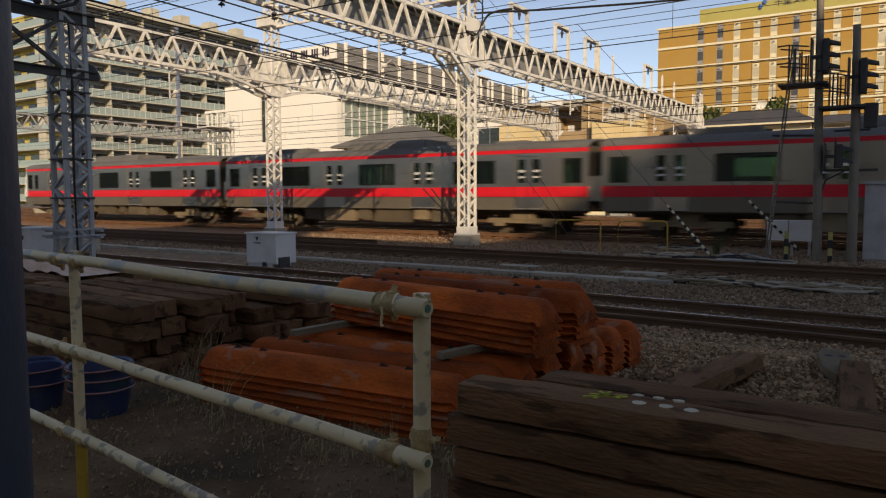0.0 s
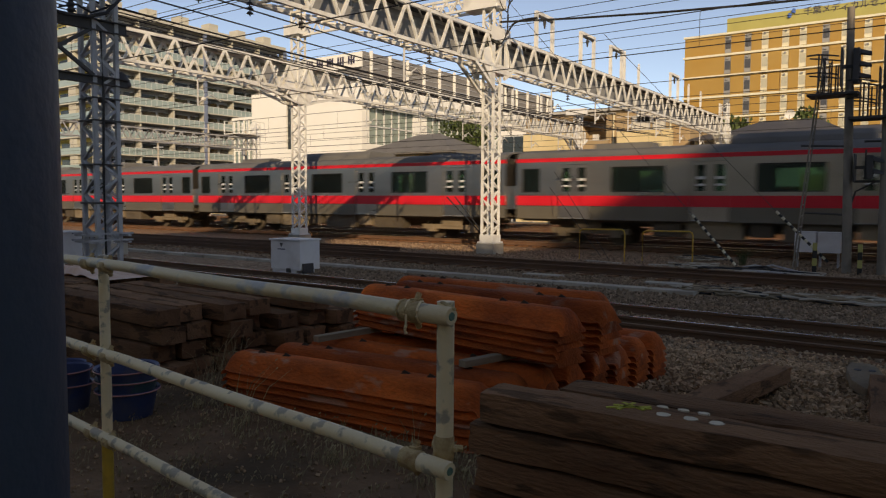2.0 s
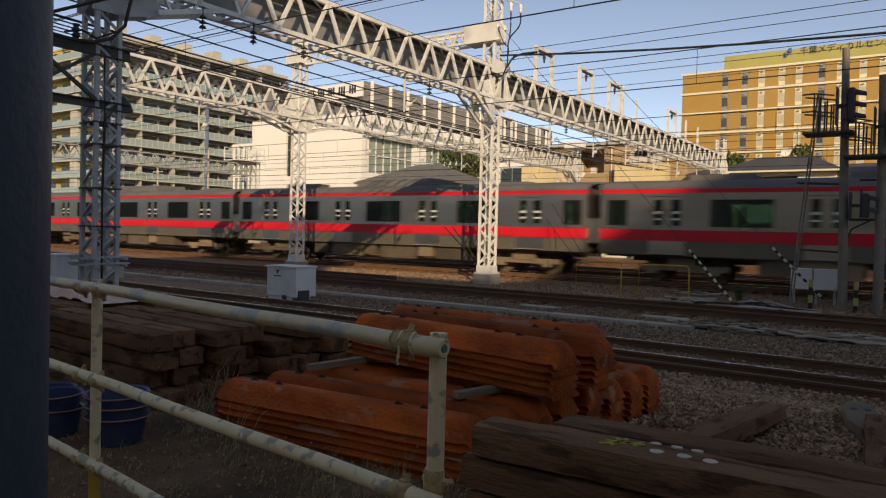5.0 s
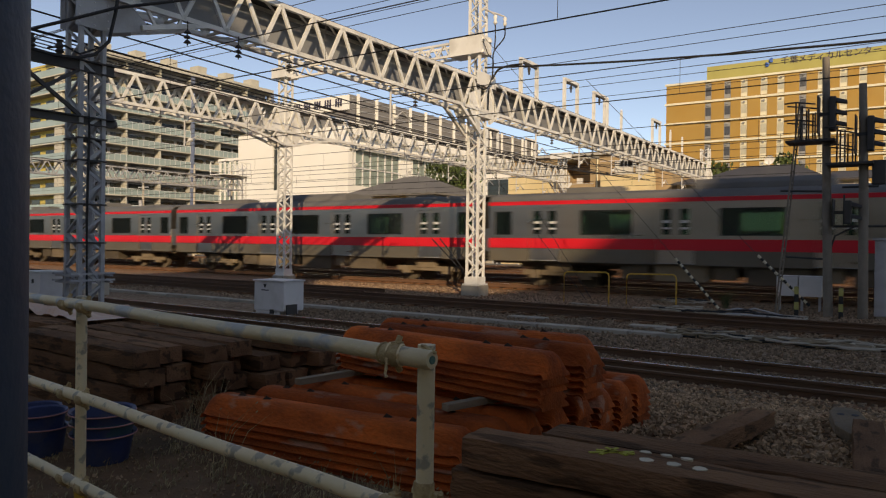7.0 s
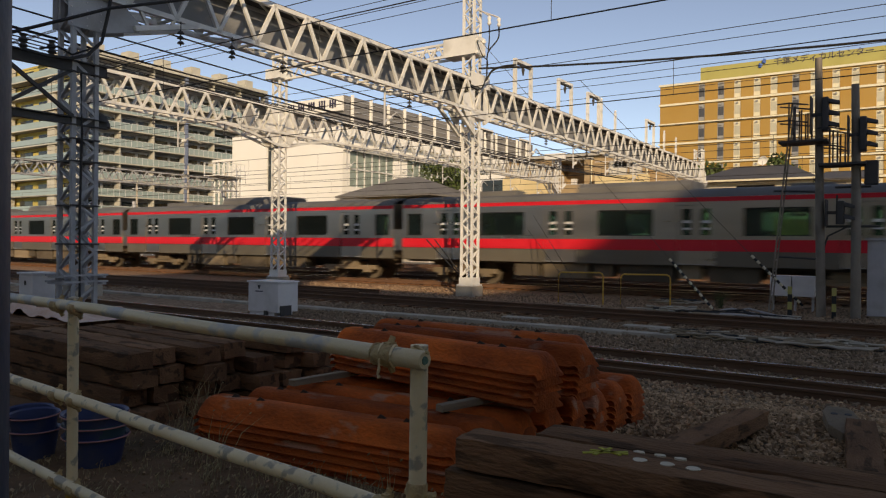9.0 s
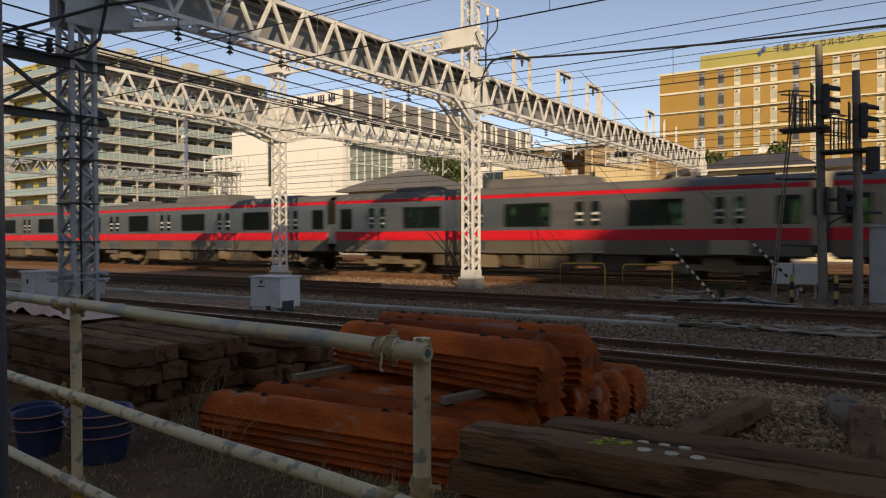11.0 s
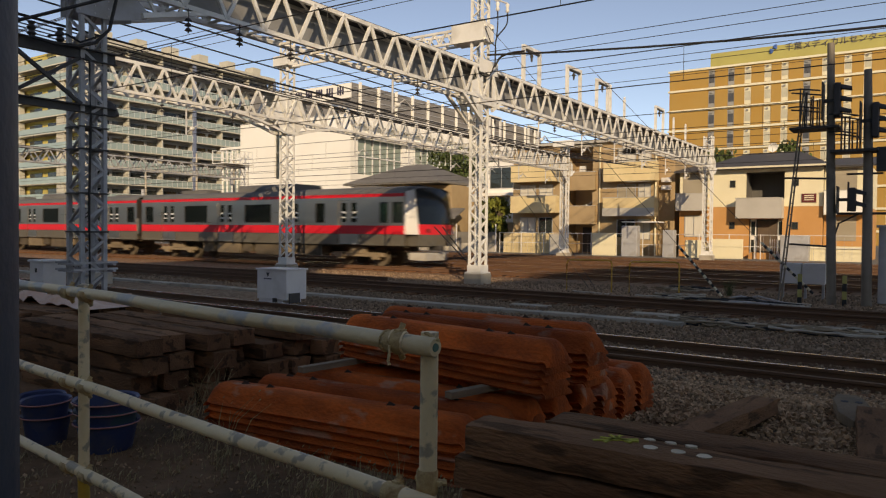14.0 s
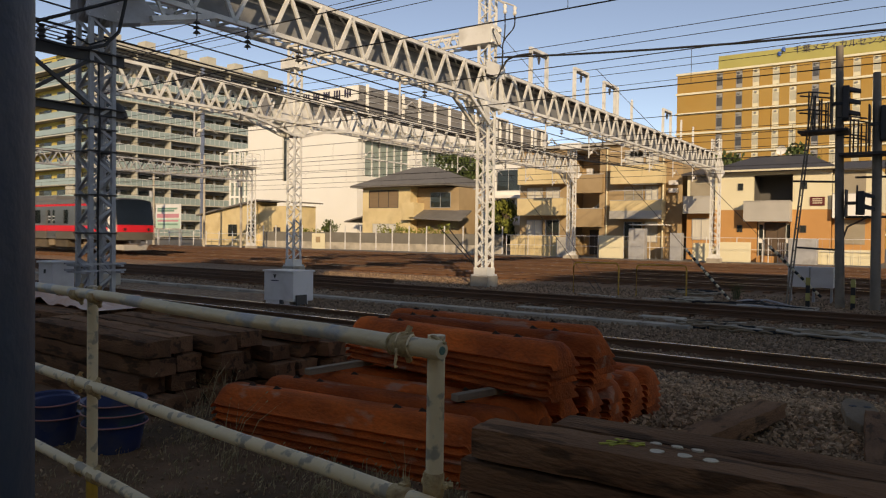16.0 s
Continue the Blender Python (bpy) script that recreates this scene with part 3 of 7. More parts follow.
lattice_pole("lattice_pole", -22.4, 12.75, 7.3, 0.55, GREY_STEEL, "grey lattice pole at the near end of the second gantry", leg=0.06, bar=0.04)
t = thing("gantry_haunch", "white chord of the gantry dipping to the shaded pole", "bracket", "gantry haunches", m=pose(-13.0, 0, 0))
for e in (-0.31, 0.31):
    part("bowed_chord", Shape().beam((e, 9.7, 6.08), (e, 8.2, 5.66), 0.09, 0.10), WHITE_STEEL, t)
    for a, b in ((8.5, 8.3), (9.0, 9.1)):
        part("strut", Shape().beam((e, a, 5.72 + 0.28 * (a - 8.4)), (e, b, 6.08), 0.05, 0.06), WHITE_STEEL, t)
# cantilever and cross pieces on the tall pole
t = thing("pole_bracket", "white cantilever bracket high on the lattice pole", "bracket", m=pose(-13.0, 21.0, 0))
b = Shape()
for yy in (-0.22, 0.22):
    b.box(-3.0, 0.4, yy - 0.04, yy + 0.04, 8.45, 8.53).box(-3.0, 0.4, yy - 0.04, yy + 0.04, 8.02, 8.10)
    for i in range(5):
        b.beam((-3.0 + 0.5 * i, yy, 8.06), (-2.75 + 0.5 * i, yy, 8.5), 0.05).beam((-2.75 + 0.5 * i, yy, 8.5), (-2.5 + 0.5 * i, yy, 8.06), 0.05)
part("bracket_arm", b, WHITE_STEEL, t)
part("bracket_box", Shape().box(-0.95, 0.33, -0.34, 0.34, 8.0, 8.62), WHITE_STEEL, t, "boxed plate collar")
t = thing("pole_collar", "white gusset plates where gantry meets pole", "bracket", m=pose(-13.0, 21.0, 0))
part("gusset", Shape().box(-0.36, 0.36, -0.55, 0.55, 5.85, 6.02), WHITE_STEEL, t)
part("gusset", Shape().box(0.345, 0.365, -0.6, 0.6, 6.9, 7.35), WHITE_STEEL, t)
t = thing("pole_collar", "white gusset plates on the slimmer pole", "bracket", m=pose(-22.35, 21.0, 0))
part("gusset", Shape().box(-0.42, 0.42, -0.36, 0.36, 8.3, 8.7), WHITE_STEEL, t)
def smooth_path(pts, steps=6):
    """A rounded run through the points."""
    p = [Vector(q) for q in pts]
    p = [2 * p[0] - p[1]] + p + [2 * p[-1] - p[-2]]
    out = []
    for k in range(1, len(p) - 2):
        for i in range(steps):
            u = i / steps
            out.append(0.5 * (2 * p[k] + (p[k + 1] - p[k - 1]) * u + (2 * p[k - 1] - 5 * p[k] + 4 * p[k + 1] - p[k + 2]) * u ** 2 + (3 * p[k] - p[k - 1] - 3 * p[k + 1] + p[k + 2]) * u ** 3))
    return out + [p[-2]]


t = thing("cable_loop", "black cables looping from insulators on the tall pole", "cable", "pole cables")
for run, r in (([(-12.05, 21.17, 8.98), (-12.07, 21.16, 8.51), (-12.34, 20.97, 8.05), (-12.37, 20.95, 7.58), (-12.39, 20.94, 7.17), (-12.56, 20.8, 6.78), (-12.9, 20.57, 6.97), (-13.3, 20.5, 7.3)], 0.026),
               ([(-12.31, 20.97, 9.05), (-12.30, 20.97, 8.5), (-12.34, 20.97, 8.05)], 0.022),
               ([(-12.65, 20.75, 8.4), (-12.5, 20.85, 7.95), (-12.36, 20.96, 7.75), (-12.37, 20.95, 7.4)], 0.018),
               ([(-12.39, 20.94, 7.1), (-12.2, 21.02, 7.42), (-11.8, 21.0, 7.5), (-11.3, 21.01, 7.5)], 0.035)):
    part("cable", Shape().tube(smooth_path(run), r, 6), BLACK_RUBBER, t, smooth=60)
for x, y, z in ((-12.05, 21.17, 9.05), (-12.31, 20.97, 9.1)):
    part("insulator", Shape().tube([(x, y, z - 0.16), (x, y, z - 0.1), (x, y, z), (x, y, z + 0.1), (x, y, z + 0.16)], [0.03, 0.07, 0.045, 0.07, 0.03], 10), WHITE_STEEL, t, "white pot insulator", smooth=60)
    part("arm", Shape().tube([(x, y, z + 0.16), (-12.8, 21.0, z + 0.5)], 0.03, 6), ZINC, t)
# arm truss on the slim pole
t = thing("pole_bracket", "white lattice arm on the slimmer pole", "bracket", m=pose(-22.35, 21.0, 0))
b = Shape()
for zz in (8.25, 8.7):
    b.box(0.3, 3.6, -0.05, 0.05, zz, zz + 0.08)
for i in range(6):
    b.beam((0.3 + 0.55 * i, 0, 8.3), (0.57 + 0.55 * i, 0, 8.7), 0.05).beam((0.57 + 0.55 * i, 0, 8.7), (0.85 + 0.55 * i, 0, 8.3), 0.05)
part("bracket_arm", b, WHITE_STEEL, t)

# dark brackets of the shaded pole
t = thing("pole_bracket", "dark steel cross arms on the shaded lattice pole", "bracket", m=pose(-13.0, 7.28, 0))
for zz, h in ((3.73, 0.15), (4.71, 0.21)):
    part("cross_arm", Shape().box(0.20, 0.23, -3.2, 0.42, zz - h / 2, zz + h / 2).box(0.23, 0.30, -3.2, 0.42, zz + h / 2 - 0.02, zz + h / 2).box(0.23, 0.30, -3.2, 0.42, zz - h / 2, zz - h / 2 + 0.02), DARK_STEEL, t, "dark channel cross arm")
for y0 in (-1.48, -2.75):
    part("cross_brace", Shape().beam((0.25, y0, 3.80), (0.25, y0 + 1.22, 4.63), 0.06), DARK_STEEL, t)
    part("cross_brace", Shape().beam((0.28, y0, 4.63), (0.28, y0 + 1.22, 3.80), 0.06), DARK_STEEL, t)
for s_ in (-1, 1):
    x = 0.262 * s_
    part("gusset_plate", Shape().add([(x + e, y, z) for y, z in ((-0.34, 5.42), (0.30, 5.42), (1.05, 5.62), (1.05, 5.78), (0.42, 6.30), (0.42, 7.2), (-0.34, 7.2)) for e in (-0.007, 0.007)],
                                     [(0, 2, 4, 6, 8, 10, 12), (13, 11, 9, 7, 5, 3, 1)] + [(2 * k, 2 * k + 1, (2 * k + 3) % 14, (2 * k + 2) % 14) for k in range(7)]), GREY_STEEL, t, "grey bolted gusset plate")
for y in (-0.28, 0.0, 0.26):
    for z in (5.48, 5.62, 5.76, 5.90, 6.04, 6.18):
        part("bolt", Shape().tube([(0.27, y, z), (0.285, y, z)], 0.016, 6), ZINC, t)
part("lamp_hood", Shape().tube([(0.0, 0.42, 3.72), (0.0, 0.42, 3.80), (0.0, 0.42, 3.92), (0.0, 0.42, 3.98)], [0.19, 0.175, 0.11, 0.04], 14), DARK_STEEL, t, "dark bell-shaped hood", smooth=50)
for y in (-1.1, -0.62):
    part("insulator", Shape().tube([(0.25, y, 4.82), (0.25, y, 4.87), (0.25, y, 4.92), (0.25, y, 4.97), (0.25, y, 5.02), (0.25, y, 5.07)], [0.03, 0.08, 0.04, 0.08, 0.04, 0.07], 10), DARK_STEEL, t, "dark pot insulator on the arm")
t = thing("cable_bundle", "dark cables looped round the shaded pole", "cable", m=pose(-13.0, 7.28, 0))
for z in (1.5, 2.2, 3.0, 3.4):
    part("strap", Shape().box(-0.27, 0.27, -0.27, 0.27, z, z + 0.03), DARK_STEEL, t)
part("cable", Shape().tube([(0.45, 0.40, 6.4), (0.45, 0.30, 5.75), (0.46, 0.17, 5.2), (0.46, -0.1, 4.90), (0.45, -0.43, 4.77), (0.44, -0.8, 4.74), (0.42, -1.2, 4.77)], 0.032, 7), BLACK_RUBBER, t)
part("cable", Shape().tube([(0.40, 0.1, 5.1), (0.42, -0.35, 4.86), (0.40, -0.6, 4.95), (0.40, -0.9, 4.85)], 0.02, 6), BLACK_RUBBER, t)
part("cable", Shape().tube([(0.30, -0.12, 4.6), (0.31, -0.10, 3.5), (0.30, -0.13, 2.0), (0.31, -0.12, 0.3)], 0.022, 6), BLACK_RUBBER, t)
t = thing("equipment_box", "pale grey equipment housing by the shaded pole", "cabinet", m=pose(-14.35, 7.25, 0.0))
part("housing", Shape().box(-0.26, 0.26, -0.22, 0.22, 0.0, 0.92), CABINET, t, bevel=0.02)
part("housing_lid", Shape().box(-0.29, 0.29, -0.25, 0.25, 0.92, 0.96), CABINET, t, bevel=0.01)
part("latch", Shape().box(-0.02, 0.02, -0.24, -0.22, 0.72, 0.80), DARK_STEEL, t)
t = thing("pole_clamp", "grey angle bars bolted round the foot of the pole", "bracket", m=pose(-13.0, 7.28, 0))
for z in (0.78, 0.90):
    for k in (-1, 1):
        part("angle_bar", Shape().box(-0.42, 0.42, k * 0.29 - 0.03, k * 0.29 + 0.03, z, z + 0.035), GREY_STEEL, t)
        part("angle_bar", Shape().box(k * 0.29 - 0.03, k * 0.29 + 0.03, -0.42, 0.42, z + 0.036, z + 0.07), GREY_STEEL, t)

# third gantry, far down the line
t = thing("overhead_gantry", "distant lattice truss gantry before the flats", "gantry", "gantries over the tracks", m=pose(-57.0, 0, 0))
# darker grey steel stands in for shade on the far truss
truss(t, 15, 47.75, 6.6, 7.65, 0.7, GREY_STEEL, None, 1.3)
lattice_pole("lattice_pole", -57.0, 48.0, 9.2, 0.62, WHITE_STEEL, "white lattice pole far down the line")
t = thing("pole_platform", "white railed platform on a distant pole", "platform", m=pose(-57.0, 46.6, 7.9))
b = Shape().box(-1.0, 1.0, -1.6, 1.6, 0, 0.08)
for xx in (-1.0, 1.0):
    for i in range(4):
        b.box(xx - 0.04, xx + 0.04, -1.6 + i * 1.06 - 0.04, -1.6 + i * 1.06 + 0.04, 0, 1.3)
    for zz in (0.65, 1.26):
        b.box(xx - 0.035, xx + 0.035, -1.6, 1.6, zz, zz + 0.06)
part("platform_frame", b, WHITE_STEEL, t)

# ---- wires ----
def wires(name, label, runs, r=0.014, sag=0.0):
    t = thing(name, label, "overhead wire", "overhead wires", "structure")
    for p, q in runs:
        p, q = Vector(p), Vector(q)
        pts = [p.lerp(q, i / 10) - Vector((0, 0, sag * (1 - (2 * i / 10 - 1) ** 2))) for i in range(11)]
        part("wire", Shape().tube(pts, r, 5, False), BLACK_RUBBER, t)
    return t


for y in (10.45, 17.05, TRACK_Y, 30.2, 34.0, 37.9, 41.8):
    wires("contact_line", "contact wire with its carrier wire above the track", [((-120, y, 5.15), (40, y, 5.15)), ((-120, y, 5.95), (40, y, 5.95))], 0.013)
    t = thing("wire_dropper", "thin droppers between carrier and contact wire", "overhead wire", "overhead wires", "structure")
    d = Shape()
    for i in range(24):
        d.tube([(-90 + i * 5, y, 5.15), (-90 + i * 5, y, 5.95)], 0.006, 4)
    part("dropper", d, BLACK_RUBBER, t)
wires("feeder_line", "bundle of feeder wires above the gantry", [((-90, 12.4 + 0.8 * i, 8.6 + 0.4 * (i % 3)), (30, 12.4 + 0.8 * i, 8.6 + 0.4 * (i % 3))) for i in range(4)], 0.013, 0.2)
wires("feeder_line", "feeder wires carried on the portal frames", [((-80, y, 8.55), (30, y, 8.55)) for y in (23.8, 25.0, 28.1, 29.3, 31.7, 32.9)], 0.013, 0.1)
wires("feeder_line", "wires high on the tall pole", [((-70, 20.6 + 0.4 * i, 10.2 + 0.5 * (i % 2)), (40, 20.6 + 0.4 * i, 10.6 + 0.5 * (i % 2))) for i in range(3)], 0.014, 0.3)
wires("span_wire", "cross wires strung below the gantry", [((-16.5 - 1.2 * i, 3, 6.4 + 0.25 * i), (-16.5 - 1.2 * i, 52, 6.2 + 0.2 * i)) for i in range(5)], 0.018, 0.5)
wires("span_wire", "black cables strung along the gantry", [((-14.6 - 0.9 * i, 6, 7.0 - 0.18 * i), (-14.6 - 0.9 * i, 52, 6.7 - 0.1 * i)) for i in range(4)], 0.022, 0.35)
wires("thick_cable", "thick black cable leaving the tall pole", [((-12.7, 21.0, 7.55), (14, 21.4, 7.1))], 0.035, 0.55)
wires("thick_cable", "black cable strung over the near yard", [((-12.5, 3.2, 3.7), (-12.5, 7.57, 5.84)), ((-12.5, 7.57, 5.84), (-12.3, 12.0, 7.6))], 0.03, 0.03)
wires("stay_wire", "pair of stay wires at the foot of the lattice pole", [((-13.2, 21.0, 0.35), (-15.1, 21.4, 1.75)), ((-13.1, 20.8, 0.45), (-14.6, 21.2, 1.75))], 0.022)
wires("stay_wire", "slanting stay wires over the tracks", [((-8.9, 20.9, -0.1), (-24.0, 36.0, 9.0)), ((-8.7, 20.9, -0.1), (-13.2, 25.4, 3.3))], 0.010)

# ---- train ----
CAR = 20.0
WIN_Z0, WIN_Z1 = 1.95, 2.86


def body_outline():
    half, pts = 1.475, []
    pts += [(-half + 0.06, 0.95), (-half, 1.10), (-half, 3.22)]
    for i in range(9):
        a = math.pi * (1 - i / 8)
        pts.append((half * 0.995 * math.cos(a) * (1.0 if abs(math.cos(a)) > 0.99 else 0.985), 3.24 + 0.37 * math.sin(a) ** 0.7 if 0 < i < 8 else 3.24))
    pts += [(half, 3.22), (half, 1.10), (half - 0.06, 0.95)]
    return pts


def train_car(cab):
    """One car, 20 m between coupling centres, along x from 0 to 20, train centre line at y = 0, rail top at z = 0. cab: 0 none, 1 at x = 20."""
    t = thing("train_car", "stainless commuter train car with red bands and green-tinted windows" if not cab else "end car of the train with white cab surround and dark windscreen", "train car", "cars of the train")
    x0, x1 = 0.25, 19.75 if not cab else 19.42
    doors = [2.65, 7.55, 12.45, 17.35] if not cab else [2.78, 7.66, 12.5, 16.2]
    wins = [(0.5, 1.25), (4.1, 6.05), (9.0, 11.0), (13.95, 15.9), (18.75, 19.5)] if not cab else [(0.6, 1.35), (4.2, 6.15), (9.13, 11.1), (14.12, 14.72), (18.02, 18.48), (18.74, 19.34)]
    half = 1.475
    for s in (-1, 1):
        # side wall with openings
        cuts = sorted([(c - 0.62, c + 0.62, "d") for c in doors] + [(a, b, "w") for a, b in wins])
        wall, lows = Shape(), []
        ya, yb = (s * half, s * (half - 0.07))
        ya, yb = min(ya, yb), max(ya, yb)
        px = x0
        for a, b, k in cuts:
            wall.box(px, a, ya, yb, 1.45, 3.24)
            lows.append([px, a])
            if k == "w":
                wall.box(a, b, ya, yb, 1.45, WIN_Z0).box(a, b, ya, yb, WIN_Z1, 3.24)
                lows.append([a, b])
            else:
                wall.box(a, b, ya, yb, 2.98, 3.24)
            px = b
        wall.box(px, x1, ya, yb, 1.45, 3.24)
        lows.append([px, x1])
        runs = []
        for a, b in lows:
            if runs and abs(runs[-1][1] - a) < 1e-6:
                runs[-1][1] = b
            else:
                runs.append([a, b])
        part("side_wall", wall, TRAIN_STEEL, t, weld=True)
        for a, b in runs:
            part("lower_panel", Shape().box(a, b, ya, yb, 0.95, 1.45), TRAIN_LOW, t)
        o = s * (half + 0.004)
        cant = Shape()
        for a, b in runs:
            part("red_band", Shape().box(a, b, o - 0.003, o + 0.003, 1.45, 1.83), TRAIN_RED, t, "broad red waist band")
        cant.box(x0, x1, o - 0.003, o + 0.003, 3.09, 3.235)
        part("red_stripe", cant, TRAIN_RED, t, "narrow red stripe under the roof")
        for a, b, k in cuts:
            yi = s * (half - 0.045)
            if k == "w":
                w = part("window", Shape().box(a, a + 0.035, yi - 0.02, yi + 0.02, WIN_Z0, WIN_Z1).box(b - 0.035, b, yi - 0.02, yi + 0.02, WIN_Z0, WIN_Z1).box(a, b, yi - 0.02, yi + 0.02, WIN_Z0, WIN_Z0 + 0.035).box(a, b, yi - 0.02, yi + 0.02, WIN_Z1 - 0.035, WIN_Z1), BLACK_RUBBER, t, "rounded black window frame")
                g = part("pane", Shape().box(a + 0.035, b - 0.035, yi - 0.004, yi + 0.004, WIN_Z0 + 0.035, WIN_Z1 - 0.035), TRAIN_GLASS, w, "green-tinted glass")
            else:
                m = (a + b) / 2
                dd = part("doorway", Shape().box(a, b, s * half - 0.03, s * half + 0.03, 0.985, 1.0), GREY_STEEL, t, "double sliding door with two tall windows")
                for e0, e1 in ((a + 0.01, m - 0.008), (m + 0.008, b - 0.01)):
                    wl, wr = e0 + 0.15, e1 - 0.15
                    d = Shape()
                    d.box(e0, wl, yi - 0.018, yi + 0.018, 1.0, 2.97).box(wr, e1, yi - 0.018, yi + 0.018, 1.0, 2.97)
                    d.box(wl, wr, yi - 0.018, yi + 0.018, 1.0, 1.98).box(wl, wr, yi - 0.018, yi + 0.018, 2.86, 2.97)
                    part("door_leaf", d, TRAIN_STEEL, dd, weld=True)
                part("door_band", Shape().box(a + 0.01, b - 0.01, s * (half - 0.024) - 0.002, s * (half - 0.024) + 0.002, 1.45, 1.83), TRAIN_RED, dd)
                for e0, e1 in ((a + 0.16, m - 0.158), (m + 0.158, b - 0.16)):
                    part("pane", Shape().box(e0, e1, yi - 0.004, yi + 0.004, 1.98, 2.86), TRAIN_GLASS, dd, "tall green-tinted pane")
                    # white strips painted for daylight showing through from the far side
                    for za, zb in ((2.16, 2.23), (2.38, 2.47)):
                        part("notice", Shape().box(e0 + 0.03, e1 - 0.03, yi + s * 0.006 - 0.001, yi + s * 0.006 + 0.001, za, zb), SIGN_WHITE, dd, "white strip for light seen through the door")
    # roof, floor, ends
    prof = [p for p in body_outline() if p[1] >= 3.235]
    roof = Shape().extrude(prof + [(p[0] * 0.96, p[1] - 0.06) for p in reversed(prof)], x0, x1)
    part("roof", roof, TRAIN_ROOF, t, "dusty ribbed roof", smooth=40)
    part("floor", Shape().box(x0, x1, -1.4, 1.4, 1.0, 1.13), TRAIN_UNDER, t)
    part("ceiling_lining", Shape().box(x0 + 0.1, x1 - 0.1, -1.38, 1.38, 3.1, 3.14), INTERIOR, t)
    seats = Shape()
    for a, b in ((3.5, 6.7), (8.4, 11.6), (13.3, 16.5)):
        for s in (-1, 1):
            seats.box(a, b, min(s * 0.9, s * 1.38), max(s * 0.9, s * 1.38), 1.13, 1.55).box(a, b, min(s * 1.25, s * 1.39), max(s * 1.25, s * 1.39), 1.5, 1.95)
    part("seats", seats, SEAT_CLOTH, t)
    ends = [x0] if cab else [x0, x1 - 0.06]
    for x in ends:
        part("end_wall", Shape().box(x, x + 0.06, -1.46, -0.5, 0.98, 3.3).box(x, x + 0.06, 0.5, 1.46, 0.98, 3.3).box(x, x + 0.06, -0.5, 0.5, 3.05, 3.5), TRAIN_STEEL, t)
    part("gangway", Shape().box(-0.25, 0.25, -0.55, 0.55, 1.05, 3.1), DARK_STEEL, t, "dark bellows between cars")
    if not cab:
        for x in (0.02, 19.76):
            part("end_fairing", Shape().box(x, x + 0.22, -1.44, -1.36, 1.3, 2.2), TRAIN_STEEL, t)
    # roof gear
    ac = [(-1.02, 3.5), (-1.0, 3.72), (-0.86, 3.88), (0.86, 3.88), (1.0, 3.72), (1.02, 3.5)]
    part("air_conditioner", Shape().extrude(ac, 8.0, 12.2), TRAIN_ROOF, t, "long air conditioning hood on the roof", bevel=0.04)
    part("roof_box", Shape().box(3.2, 5.4, -0.9, -0.1, 3.5, 3.74), TRAIN_ROOF, t, bevel=0.03)
    part("roof_box", Shape().box(15.0, 16.4, 0.1, 0.9, 3.5, 3.72), TRAIN_ROOF, t, bevel=0.03)
    # underframe
    for k, (a, b, lo) in enumerate(((5.6, 6.6, 0.42), (6.8, 8.6, 0.38), (8.8, 9.5, 0.48), (9.8, 11.7, 0.36), (11.9, 12.6, 0.5), (12.8, 14.4, 0.42))):
        part("equipment_box", Shape().box(a, b, -1.32, -0.7, lo, 0.97), TRAIN_BOX if k in (1, 4) else TRAIN_UNDER, t, bevel=0.02)
        part("equipment_box", Shape().box(a + 0.1, b - 0.1, 0.7, 1.3, lo + 0.05, 0.97), TRAIN_UNDER, t, bevel=0.02)
    part("underframe", Shape().box(x0 + 0.1, x1 - 0.1, -1.2, -1.05, 0.86, 0.99).box(x0 + 0.1, x1 - 0.1, 1.05, 1.2, 0.86, 0.99).box(1, 19, -0.2, 0.2, 0.7, 0.99), TRAIN_UNDER, t)
    for bx in (3.1, 16.9 if not cab else 16.4):
        bg = Shape()
        for s in (-1, 1):
            bg.box(bx - 1.55, bx + 1.55, s * 0.98 - 0.07, s * 0.98 + 0.07, 0.42, 0.62).box(bx - 0.5, bx + 0.5, s * 0.98 - 0.1, s * 0.98 + 0.1, 0.55, 0.95)
            for w in (-1.05, 1.05):
                bg.box(bx + w - 0.2, bx + w + 0.2, s * 0.98 - 0.12, s * 0.98 + 0.12, 0.3, 0.62)
        bg.box(bx - 0.3, bx + 0.3, -1.0, 1.0, 0.5, 0.75)
        bo = part("bogie", bg, TRAIN_BOX, t, "dusty bogie frame", bevel=0.02)
        for w in (-1.05, 1.05):
            wh = Shape()
            for s in (-1, 1):
                wh.tube([(bx + w, s * 0.50, 0.43), (bx + w, s * 0.63, 0.43)], 0.43, 20)
            wh.tube([(bx + w, -0.6, 0.43), (bx + w, 0.6, 0.43)], 0.08, 8)
            part("wheelset", wh, TRAIN_UNDER, bo, smooth=40)
    if cab:
        # white cab surround: swept side pieces, dark rounded windscreen, red band, skirt
        for s in (-1, 1):
            ring = Shape().add([(19.40, s * 1.480, 1.45), (19.47, s * 1.480, 3.30), (20.08, s * 1.36, 1.45), (19.78, s * 1.30, 3.40), (19.40, s * 1.40, 1.45), (19.47, s * 1.40, 3.28), (20.03, s * 1.20, 1.45), (19.74, s * 1.18, 3.38)],
                     [(0, 1, 3, 2), (4, 6, 7, 5), (2, 3, 7, 6), (0, 2, 6, 4), (1, 5, 7, 3), (0, 4, 5, 1)])
            part("cab_surround", ring, TRAIN_WHITE, t, "white slanting cab surround", bevel=0.02)

